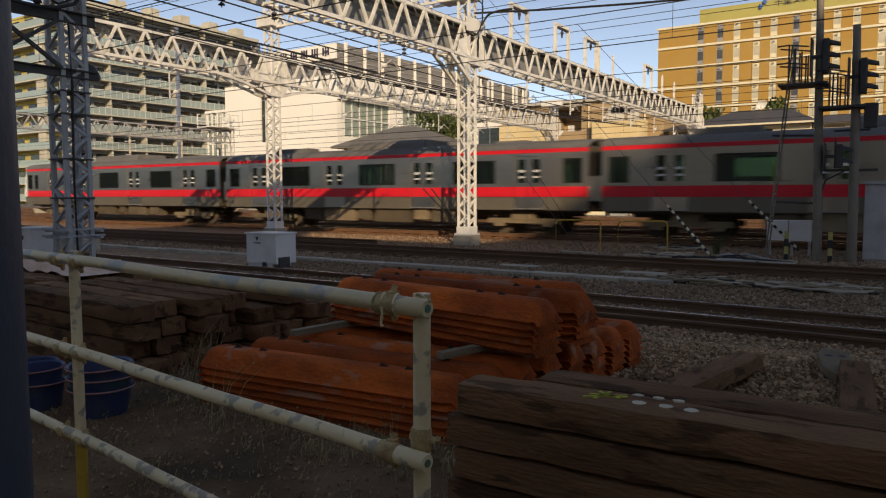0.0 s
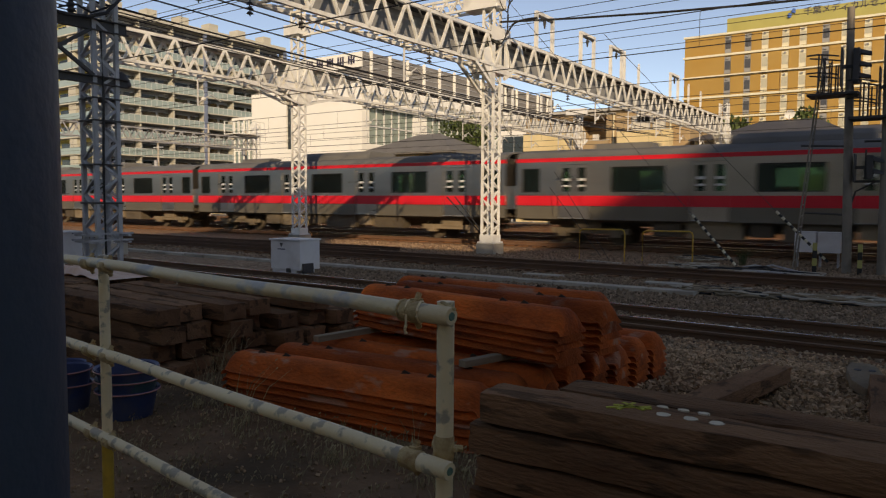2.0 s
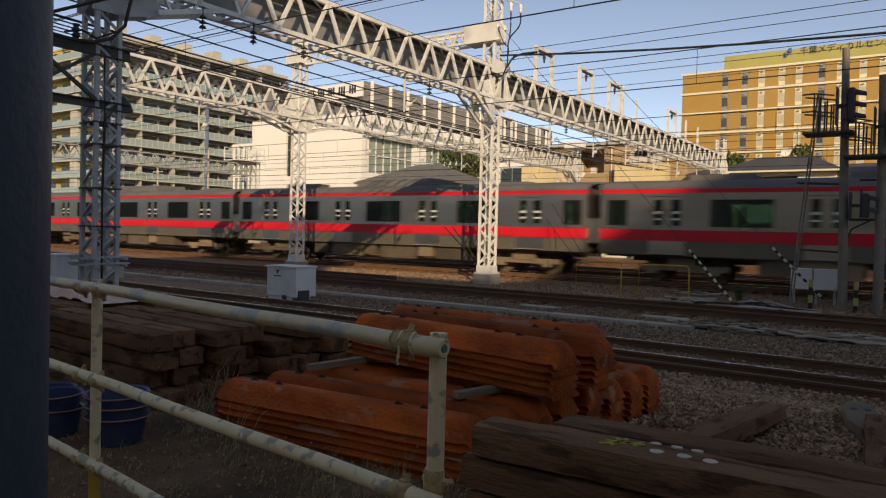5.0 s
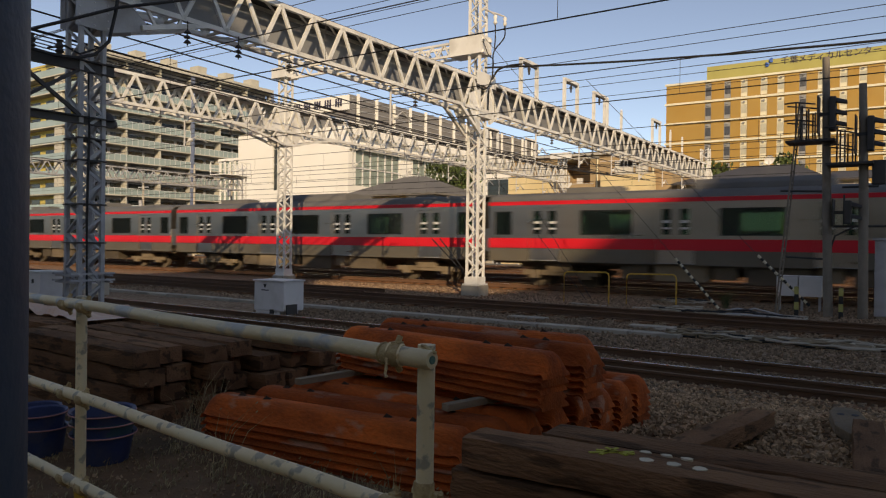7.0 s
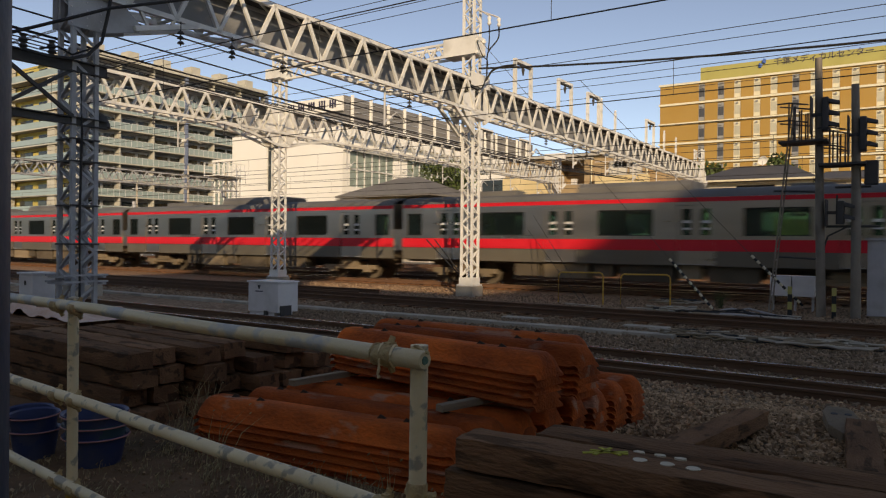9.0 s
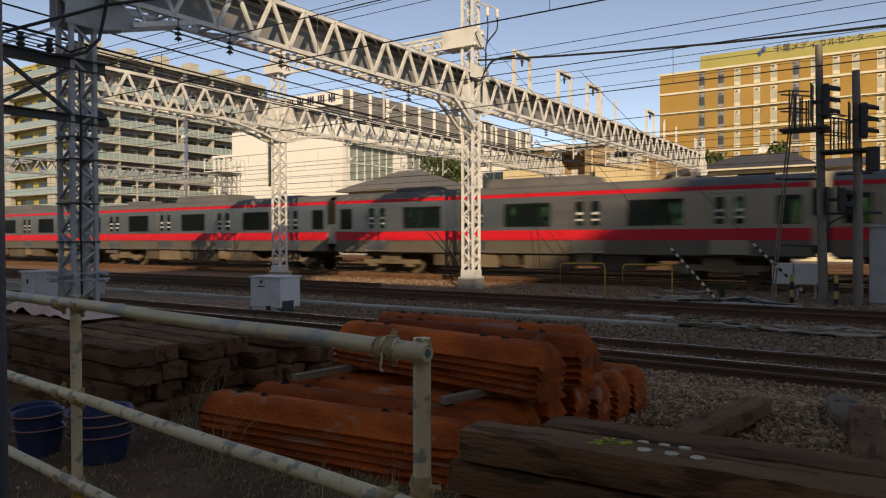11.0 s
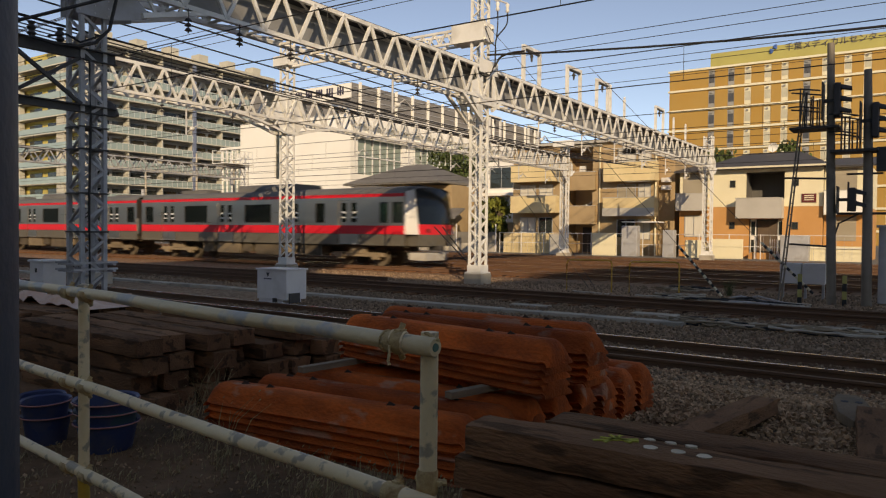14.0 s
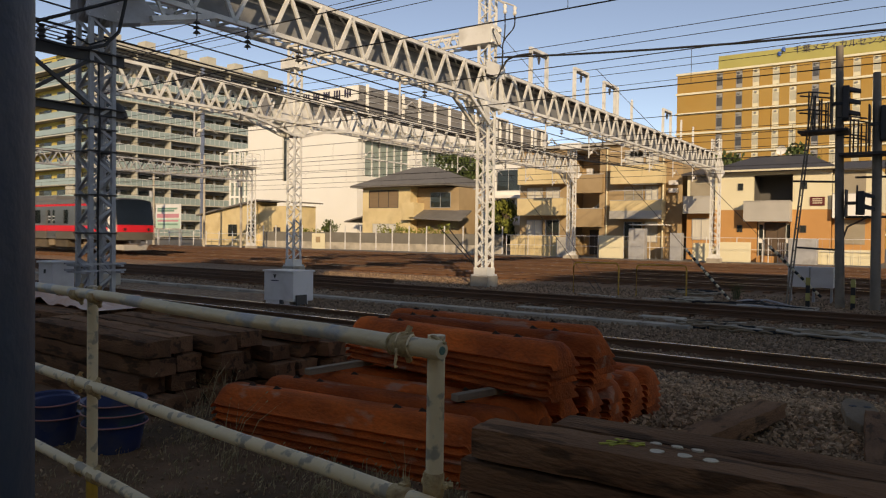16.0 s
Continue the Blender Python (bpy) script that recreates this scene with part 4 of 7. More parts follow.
        def front(z0, z1, back, out=0.0, crown=0.0, n=12, m=5):
            """A bowed panel across the cab front, leaning back, with a crowned top."""
            sh = Shape()
            for d in (0.0, back):
                for k in range(m + 1):
                    for i in range(n + 1):
                        y = -1.26 + 2.52 * i / n
                        q = (y / 1.26) ** 2
                        z = z0 + (z1 + crown * (1 - q * q) - z0) * k / m
                        lean = 0.17 * max(0.0, z - 1.9) + 0.05 * max(0.0, z - 2.9) ** 2 * 4
                        sh.v.append((20.20 + out - 0.14 * q - lean - d, y, z))
            c = (m + 1) * (n + 1)
            for k in range(m):
                for i in range(n):
                    a = k * (n + 1) + i
                    sh.f += [(a, a + 1, a + n + 2, a + n + 1), (c + a, c + a + n + 1, c + a + n + 2, c + a + 1)]
            for k in range(m):
                for i in (0, n):
                    a = k * (n + 1) + i
                    sh.f.append((a, a + n + 1, c + a + n + 1, c + a) if i == 0 else (a, c + a, c + a + n + 1, a + n + 1))
            for i in range(n):
                a = m * (n + 1) + i
                sh.f += [(i, c + i, c + i + 1, i + 1), (a, a + 1, c + a + 1, c + a)]
            return sh

        part("windscreen", front(1.90, 3.34, 0.05, 0.0, 0.16), CAB_GLASS, t, "dark sloping windscreen", smooth=50)
        part("front_band", front(1.45, 1.895, 0.12, 0.01), TRAIN_RED, t, "red front band", smooth=50)
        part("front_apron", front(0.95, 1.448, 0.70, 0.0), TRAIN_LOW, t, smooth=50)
        part("cab_roof", Shape().add([(19.42, y, 3.56 - 0.31 * (y / 1.46) ** 4) for y in [-1.46 + 2.92 * i / 12 for i in range(13)]] + [(19.84, y * 0.9, 3.50 - 0.13 * (y / 1.46) ** 4) for y in [-1.46 + 2.92 * i / 12 for i in range(13)]],
                                     [(i, i + 1, i + 14, i + 13) for i in range(12)]), DARK_STEEL, t, "dark hood over the windscreen", smooth=50)
        part("skirt", Shape().add([(19.35, -1.05, 0.34), (19.35, 1.05, 0.34), (19.35, 1.1, 0.66), (19.35, -1.1, 0.66), (20.02, -0.75, 0.30), (20.02, 0.75, 0.30), (20.12, 0.85, 0.66), (20.12, -0.85, 0.66)],
                                  [(0, 1, 2, 3), (4, 7, 6, 5), (0, 4, 5, 1), (3, 2, 6, 7), (0, 3, 7, 4), (1, 5, 6, 2)]), GREY_WALL, t, "pale grey snow plough skirt", bevel=0.03)
        part("coupler", Shape().box(19.7, 20.4, -0.14, 0.14, 0.75, 0.98), DARK_STEEL, t, "dark coupler", bevel=0.03)
        for s in (-0.8, 0.8):
            part("tail_lamp", Shape().tube([(20.16, s, 1.62), (20.20, s, 1.62)], 0.09, 12), CAB_GLASS, t, "round lamp glass")
    return t


HEAD_X = -49.86                      # the front of the train at the clip's start
cars = []
mid_car = train_car(0)
end_car = train_car(1)
cars.append((copy_thing(end_car, pose(0, 0, 0, 0, 0, 180)), HEAD_X + 20.0, 180))
for i in range(1, 9):
    cars.append((mid_car if i == 1 else copy_thing(mid_car, pose(0, 0, 0)), HEAD_X + 20.0 * i, 0))
cars.append((end_car, HEAD_X + 180.0, 0))


def motions():
    """The train runs off towards -x, slowing a little."""
    for car, x, turn in cars:
        rows = []
        for i in range(17):
            t = float(i)
            rows.append((t, pose(x - (12.25 * t - 0.0153 * t * t), TRACK_Y, 0, 0, 0, turn)))
        walk(car, rows)

# ---- near yard: pillar and pipe railing ----
t = thing("near_pillar", "dark blue-grey round steel pillar close by", "pillar", m=pose(-0.590, 0.135, 0.0))
part("shaft", Shape().tube([(0, 0, 0), (0, 0, 3.2)], 0.12, 28), PILLAR, t, smooth=40)
# unseen wall added right of the camera to warm the near shade
structure("wall_side", Shape().box(2.0, 2.2, -3.0, 5.5, -0.1, 3.2), SOUTH_WALL, "unseen pale wall, added to bounce warm light")
part("foot_plate", Shape().box(-0.16, 0.16, -0.16, 0.16, 0, 0.02), PILLAR, t)

P1, P2 = Vector((-1.155, 1.60, 0)), Vector((-3.33, 1.84, 0))
ALONG = (P2 - P1).normalized()
rail = thing("pipe_railing", "cream painted scaffold-pipe railing with rusty clamps", "railing", m=pose(0, 0, 0))


def clamp(parent, c, axis):
    """A two-part scaffold clamp with bolts and flaking paint."""
    a = Vector(axis).normalized()
    s = Shape().tube([c - a * 0.035, c - a * 0.03, c + a * 0.03, c + a * 0.035], [0.027, 0.030, 0.030, 0.027], 14)
    up = Vector((0, 0, 1)) if abs(a.z) < 0.5 else Vector((1, 0, 0))
    sd = a.cross(up).normalized()
    for k in (-1, 1):
        q = c + up * 0.029 * k + sd * 0.012
        s.tube([q, q + up * 0.02 * k + sd * 0.012], 0.009, 6)
        s.box(q.x - 0.013, q.x + 0.013, q.y - 0.013, q.y + 0.013, q.z - 0.006, q.z + 0.006)
    return part("clamp", s, PIPE_RUST, parent, "rusty scaffold clamp", smooth=40)


for k, p in enumerate((P1, P2, P2 + ALONG * 2.2)):
    post = part("post", Shape().tube([p + Vector((0, 0, 0.02)), p + Vector((0.004, 0, 1.305 if k == 0 else 1.30))], 0.0245, 20), PIPE, rail, smooth=40)
    if k:
        part("post_cap", Shape().tube([p + Vector((0.004, 0, 1.30)), p + Vector((0.004, 0, 1.312)), p + Vector((0.004, 0, 1.318))], [0.027, 0.027, 0.01], 14), PIPE, post, smooth=40)
part("post_foot", Shape().tube([P2 + Vector((0, 0, 0.01)), P2 + Vector((0, 0, 0.40))], 0.0265, 16), YELLOW, rail, "yellow painted foot of the post", smooth=40)
for z, mt, off in ((1.272, PIPE_BARE, -0.036), (0.847, PIPE, -0.04), (0.44, PIPE, -0.04)):
    o = Vector((0.01, off, z))
    a, b = P1 - ALONG * 0.030 + o, P2 + ALONG * 3.5 + o + Vector((0, 0, 0.02))
    pts = [a.lerp(b, i / 12) + Vector((0, 0, 0.004 * math.sin(i * 1.9))) for i in range(13)]
    pipe = part("pipe", Shape().tube(pts, 0.0243, 20), mt, rail, "long pipe with patchy cream paint", smooth=40)
    # end piece with a green plug
    part("end_sleeve", Shape().tube([a - ALONG * 0.012, a - ALONG * 0.006, a + ALONG * 0.13, a + ALONG * 0.135], [0.0235, 0.0265, 0.0265, 0.0245], 20), PIPE, pipe, "thick cream paint on the pipe end", smooth=40)
    part("plug", Shape().tube([a - ALONG * 0.012, a - ALONG * 0.0145], [0.012, 0.011], 12), GREEN_PAINT, pipe, "small green plug")
    clamp(rail, P1 + o + ALONG * 0.10, ALONG)
    if z < 1:
        clamp(rail, P1 + Vector((0, 0, z + 0.045)), (0, 0, 1))
    clamp(rail, P2 + o + ALONG * 0.10, ALONG)
    clamp(rail, P2 + o - ALONG * 0.10, ALONG)


wrap = P1 + Vector((0.01, -0.036, 1.272)) + ALONG * 0.10
up, side = Vector((0, 0, 1)), ALONG.cross(Vector((0, 0, 1))).normalized()
for k, (d, lean) in enumerate(((-0.028, 0.012), (-0.008, -0.014), (0.016, 0.010), (0.034, -0.008))):
    ring = [wrap + ALONG * (d + lean * math.sin(a)) + (up * math.cos(a) + side * math.sin(a)) * (0.0295 + 0.0015 * math.sin(3 * a + k)) for a in [i * 0.449 for i in range(15)]]
    part("wire_wrap", Shape().tube(ring, 0.0034, 6), PIPE_RUST if k % 2 else PIPE, rail, "paint-crusted wire wrapped round the pipe", smooth=50)
part("wire_end", Shape().tube([wrap - side * 0.030 - up * 0.006, wrap - side * 0.031 - up * 0.035, wrap - side * 0.029 - up * 0.050 + ALONG * 0.006, wrap - side * 0.030 - up * 0.060], [0.004, 0.005, 0.0045, 0.006], 6), PIPE, rail, "dangling paint-crusted wire end", smooth=50)
hook = P1 + Vector((0.004, 0, 1.30))
part("wire_end", Shape().tube([hook - ALONG * 0.0 + up * 0.004 - side * 0.02, hook - ALONG * 0.02 + up * 0.006 - side * 0.03, hook - ALONG * 0.045 - up * 0.006 - side * 0.03, hook - ALONG * 0.06 - up * 0.008 - side * 0.03], 0.0045, 6), PIPE_RUST, rail, "rusty bent wire", smooth=50)

# ---- sleepers and steel plates stacked in the yard ----
def timber_mesh(length, w, h, seed):
    """A sawn sleeper with worn edges, checks along the grain and slightly uneven faces."""
    r = random.Random(seed)
    bm = bmesh.new()
    nx, ny, nz = 40, 4, 3
    sh = Shape()
    idx = {}
    vs = []

    def vid(i, j, k):
        if (i, j, k) not in idx:
            x, y, z = length * i / nx, w * (j / ny - 0.5), h * k / nz
            edge = (j in (0, ny)) + (k in (0, nz)) + (i in (0, nx))
            if edge > 1:
                chip = max(0.0, noise.noise((x * 5, j + 3.1 * seed, k * 2.0)))
                y *= 0.955 - 0.10 * chip
                z = h / 2 + (z - h / 2) * (0.90 - 0.16 * chip)
            y += 0.010 * noise.noise((x * 4, j * 1.7, seed * 3.7 + k))
            z += 0.007 * noise.noise((x * 4, j * 2.3 + 9, seed * 3.7 + k))
            x += (0.012 * noise.noise((y * 30, z * 30, seed))) if i in (0, nx) else 0
            idx[(i, j, k)] = len(vs)
            vs.append((x, y, z))
        return idx[(i, j, k)]

    fs = []
    for i in range(nx):
        for j in range(ny):
            fs += [(vid(i, j, 0), vid(i, j + 1, 0), vid(i + 1, j + 1, 0), vid(i + 1, j, 0)), (vid(i, j, nz), vid(i + 1, j, nz), vid(i + 1, j + 1, nz), vid(i, j + 1, nz))]
        for k in range(nz):
            fs += [(vid(i, 0, k), vid(i + 1, 0, k), vid(i + 1, 0, k + 1), vid(i, 0, k + 1)), (vid(i, ny, k), vid(i, ny, k + 1), vid(i + 1, ny, k + 1), vid(i + 1, ny, k))]
    for j in range(ny):
        for k in range(nz):
            fs += [(vid(0, j, k), vid(0, j, k + 1), vid(0, j + 1, k + 1), vid(0, j + 1, k)), (vid(nx, j, k), vid(nx, j + 1, k), vid(nx, j + 1, k + 1), vid(nx, j, k + 1))]
    bm.free()
    sh.v, sh.f = vs, fs
    me = sh.mesh("sleeper", smooth=35)
    me.materials.append(OLD_WOOD)
    return me


TIMBERS = [timber_mesh(2.1, 0.225, 0.136, s) for s in range(5)] + [timber_mesh(2.3, 0.25, 0.158, s + 9) for s in range(5)]


def sleeper(x, y, z, turn, label, group, k, ry=0.0, rx=0.0):
    ob = tagged(new("wooden_sleeper", TIMBERS[k]), label, "railway sleeper", group)
    ob.matrix_basis = pose(x, y, z, rx, ry, turn)
    return ob


# right-hand pile: five layers, two wide
A = radians(1.5)
top_sleeper = None
for lay in range(-1, 5):
    for row in range(2):
        off = 0.0 if lay == 4 else (-0.05 if lay == 3 else R.uniform(-0.05, 0.03))
        x = -1.60 + off * math.cos(A) - (0.118 + 0.235 * row) * math.sin(A) + (0.25 * math.cos(A) if (lay == 4 and row == 1) else 0)
        y = 2.476 + off * math.sin(A) + (0.118 + 0.235 * row) * math.cos(A) + (0.012 if row and lay == 4 else 0)
        z = 0.10 + 0.140 * lay
        o = sleeper(x, y, z, 1.5 + R.uniform(-0.5, 0.5), "dark weathered wooden sleeper in a stacked pile", "pile of sleepers by the railing", (lay * 2 + row) % 5)
        if lay == 4 and row == 0:
            top_sleeper = o
for k, (lx, ly, rx, ry) in enumerate(((0.738, -0.016, 0.026, 0.026), (0.835, -0.010, 0.026, 0.025), (0.927, -0.010, 0.026, 0.025), (0.705, 0.086, 0.022, 0.016), (0.785, 0.088, 0.022, 0.015), (0.86, 0.088, 0.022, 0.015))):
    part("paint_dot", Shape().add([(lx + rx * math.cos(a) * (1 + 0.15 * math.sin(3 * a + k)), ly + ry * math.sin(a), 0.1385) for a in [i * 0.5236 for i in range(12)]] + [(lx + rx * math.cos(a), ly + ry * math.sin(a), 0.130) for a in [i * 0.5236 for i in range(12)]],
                                  [tuple(range(12))] + [(i, (i + 1) % 12, 12 + (i + 1) % 12, 12 + i) for i in range(12)]), WHITE_CHALK, top_sleeper, "white paint dot")
mk = Shape()
for (a, b) in (((0.53, -0.05), (0.67, 0.055)), ((0.56, 0.05), (0.66, 0.0)), ((0.54, 0.0), (0.68, 0.03)), ((0.575, -0.05), (0.60, 0.07))):
    mk.beam((a[0], a[1], 0.138), (b[0], b[1], 0.138), 0.015, 0.005)
part("paint_mark", mk, YELLOW_CHALK, top_sleeper, "scrawled yellow paint mark")

# left-hand pile
for lay in range(4):
    for row in range(7):
        if lay == 3 and row in (4, 6):
            continue
        sleeper(-7.75 + R.uniform(-0.14, 0.14) + 0.06 * row, 3.72 + 0.285 * row + R.uniform(-0.02, 0.02), 0.025 + 0.161 * lay, R.uniform(-2.2, 1.2) - 2.5,
                "old dark sleeper in a low pile, ends showing", "low pile of old sleepers", 5 + R.randrange(5))
for row in range(6):
    for lay in range(4):
        sleeper(-10.3 + R.uniform(-0.15, 0.15), 3.9 + 0.29 * row, 0.025 + 0.161 * lay, R.uniform(-3, 1), "old dark sleeper in a low pile, ends showing", "low pile of old sleepers", 5 + R.randrange(5))
for k, (x, y) in enumerate(((-5.35, 5.85), (-5.6, 6.2), (-5.5, 6.55))):
    sleeper(x - 2.0, y, 0.02, -4 + 2 * k, "old dark sleeper lying on the dirt", "low pile of old sleepers", k)
# loose pieces on the ballast
sleeper(-1.36, 4.55, 0.19, 86, "loose worn sleeper lying on the ballast", "loose sleepers", 2, 3.5)
stub = timber_mesh(0.55, 0.16, 0.10, 31)
ob = tagged(new("wooden_offcut", stub), "short dark timber offcut under a loose sleeper", "timber offcut")
ob.matrix_basis = pose(-1.38, 5.35, 0.04, 0, 0, -6)
sleeper(-0.25, 4.7, 0.06, 95, "loose worn sleeper lying on the ballast", "loose sleepers", 3, 0.0)

PLATE_L = 2.2
DARK_RUST = mat("black_scale_rust", (0.03, 0.014, 0.008), (0.07, 0.03, 0.016), 6, 60, 0.9)


def plate_mesh():
    """An inverted trough of pressed steel with flared lips and bent-down ends."""
    outer = [(-0.150, 0.0), (-0.128, 0.012), (-0.112, 0.075), (-0.092, 0.118), (-0.055, 0.140), (0.0, 0.144), (0.055, 0.140), (0.092, 0.118), (0.112, 0.075), (0.128, 0.012), (0.150, 0.0)]
    inner = [(y * 0.955, z - 0.011) for y, z in outer]
    ring = outer + inner[::-1]
    bend = [math.pi / 2 * k / 7 for k in range(8)]
    xs = [(-1, a) for a in reversed(bend)] + [(q, 0.0) for q in (-0.45, 0.0, 0.45)] + [(1, a) for a in bend]
    sh, n = Shape(), len(ring)
    for u, a in xs:
        x = u * PLATE_L / 2 * (0.905 + 0.085 * math.sin(a) if abs(u) == 1 else 1.0)
        drop, flare = 1 - math.cos(a), 0.016 * math.sin(2 * a) ** 2
        for y, z in ring:
            lip = max(0.0, (abs(y) - 0.10) / 0.05)
            sh.v.append((x - u * 0.009 * math.sin(a) * ((y, z) in inner), y * (1 + 0.04 * drop), z * (1 - drop) - 0.025 * drop + flare * lip + 0.003 * noise.noise((x * 5, y * 9, z * 9))))
    for i in range(len(xs) - 1):
        for j in range(n):
            sh.f.append((i * n + j, (i + 1) * n + j, (i + 1) * n + (j + 1) % n, i * n + (j + 1) % n))
    sh.f += [tuple(range(n)), tuple(reversed(range((len(xs) - 1) * n, len(xs) * n)))]
    me = sh.mesh("steel_sleeper", smooth=50)
    me.materials.append(RUST)
    return me


PLATE = plate_mesh()
LUG = Shape()
for u in (0.0,):
    LUG.add([(u - 0.035, -0.030, 0.138), (u + 0.030, -0.018, 0.138), (u + 0.028, 0.020, 0.138), (u - 0.032, 0.030, 0.138), (u - 0.022, 0.0, 0.166), (u + 0.012, 0.0, 0.150)], [(0, 1, 5, 4), (2, 3, 4, 5), (0, 4, 3), (1, 2, 5), (0, 3, 2, 1)])
LUG = LUG.mesh("lug")
LUG.materials.append(DARK_RUST)


def plate_stack(x, y, z, turn, count, tilt=0.0):
    for i in range(count):
        ob = tagged(new("steel_sleeper", PLATE), "rust-brown trough-shaped steel sleeper nested in a stack", "steel sleeper", "stacked steel sleepers")
        ob.matrix_basis = pose(x + R.uniform(-0.012, 0.012), y + R.uniform(-0.006, 0.006), z + 0.052 * i, tilt, 0, turn + R.uniform(-0.3, 0.3))
        if i == count - 1:
            for u in (-0.80, -0.56, 0.48, 0.68):
                part("lug", LUG, RUST_DARK, ob, "raised dark rail lug").location = (u, 0, 0)


for k in range(8):
    plate_stack(-3.42 + 0.035 * k, 3.66 + 0.37 * k, 0.035, 5.5 - 1.0 * k, 6)
for k in range(3):
    plate_stack((-3.17, -3.10, -3.35)[k], 4.60 + 0.43 * k, 0.51, -9.5 + 3.5 * k, 5)
for (x, y, turn) in ((-4.15, 4.05, 83), (-2.72, 4.02, 76)):
    b = tagged(new("batten"), "grey wooden batten laid across the steel sleepers", "batten", "battens")
    b.matrix_basis = pose(x, y, 0.452, 0, 0, turn)
    part("batten_wood", Shape().box(0, 0.95, -0.035, 0.035, 0, 0.05), GREY_WOOD, b, bevel=0.006)

# pale concrete block with two holes
OLD_CONCRETE = mat("stained_concrete", (0.19, 0.120, 0.075), (0.28, 0.188, 0.122), 5.0, 40, 0.9, 0.0, 0.4, (0.12, 0.09, 0.07), 6.0, 0.6)
t = thing("concrete_block", "pale concrete block with two bolt holes on the ballast", "concrete block", m=pose(-0.58, 6.95, 0.06, 4, 0, 12))
rim = [(-0.05, -0.42), (0.12, -0.40), (0.15, -0.24), (0.12, 0.24), (0.07, 0.36), (-0.08, 0.36), (-0.13, 0.19), (-0.13, -0.2)]
part("block", Shape().add([(x, y, z) for z in (0, 0.09) for x, y in rim], [tuple(reversed(range(8))), tuple(range(8, 16))] + [(k, (k + 1) % 8, 8 + (k + 1) % 8, 8 + k) for k in range(8)]), OLD_CONCRETE, t, bevel=0.012)
for s in (-0.05, 0.06):
    part("bolt_hole", Shape().tube([(s, 0.12, 0.07), (s, 0.12, 0.0925)], 0.03, 10), BLACK_RUBBER, t)

# ---- tubs ----
def tub(x, y, z, r, tilt=0.0, material=BLUE_PLASTIC):
    t = thing("plastic_tub", "teal plastic tub with a pink line on its rim, nested" if material == TEAL_PLASTIC else "blue plastic tub with a pink line on its rim, nested", "tub", "nested tubs", m=pose(x, y, z, tilt, 0, R.uniform(0, 90)))
    wall = Shape()
    prof = [(0.80 * r, 0.0), (0.97 * r, 0.185), (1.06 * r, 0.19), (1.06 * r, 0.21), (0.95 * r, 0.20), (0.77 * r, 0.012)]
    n = 32
    wall.v = [(p * math.cos(6.28319 * j / n), p * math.sin(6.28319 * j / n), h) for p, h in prof for j in range(n)]
    wall.f = [(i * n + j, i * n + (j + 1) % n, (i + 1) * n + (j + 1) % n, (i + 1) * n + j) for i in range(len(prof) - 1) for j in range(n)] + [tuple(range(n)), tuple(reversed(range(5 * n, 6 * n)))]
    part("tub_wall", wall, material, t, smooth=40)
    ring = Shape().tube([(1.062 * r * math.cos(6.28319 * j / 32), 1.062 * r * math.sin(6.28319 * j / 32), 0.197) for j in range(33)], 0.006, 5)
    part("rim_line", ring, PINK_LINE, t, "pink line round the rim")
    return t


for i, (x, y, n) in enumerate(((-4.81, 2.83, 3), (-5.30, 2.66, 2), (-5.95, 2.95, 1))):
    for j in range(n):
        tub(x + 0.01 * j, y - 0.008 * j, 0.03 + (0.08 if n == 3 else 0.11) * j, (0.205, 0.16, 0.165)[i], R.uniform(-2, 2), TEAL_PLASTIC if (i, j) == (0, 1) else BLUE_PLASTIC)

# crumpled sheet on the old sleepers
t = tagged(new("crumpled_sheet"), "crumpled pink and white plastic sheet on the old sleepers", "plastic sheet")
sh = Shape()
N = 22
for j in range(N):
    for i in range(N):
        x, y = -9.9 + 2.1 * i / (N - 1), 4.35 + 0.8 * j / (N - 1)
        sh.v.append((x, y, 0.67 + 0.24 * abs(noise.noise((x * 2.5, y * 3, 3))) * (1 - abs(2 * i / (N - 1) - 1) ** 3)))
sh.f = [(j * N + i, j * N + i + 1, (j + 1) * N + i + 1, (j + 1) * N + i) for j in range(N - 1) for i in range(N - 1)]
part("sheet", sh, TARP, t, smooth=70)

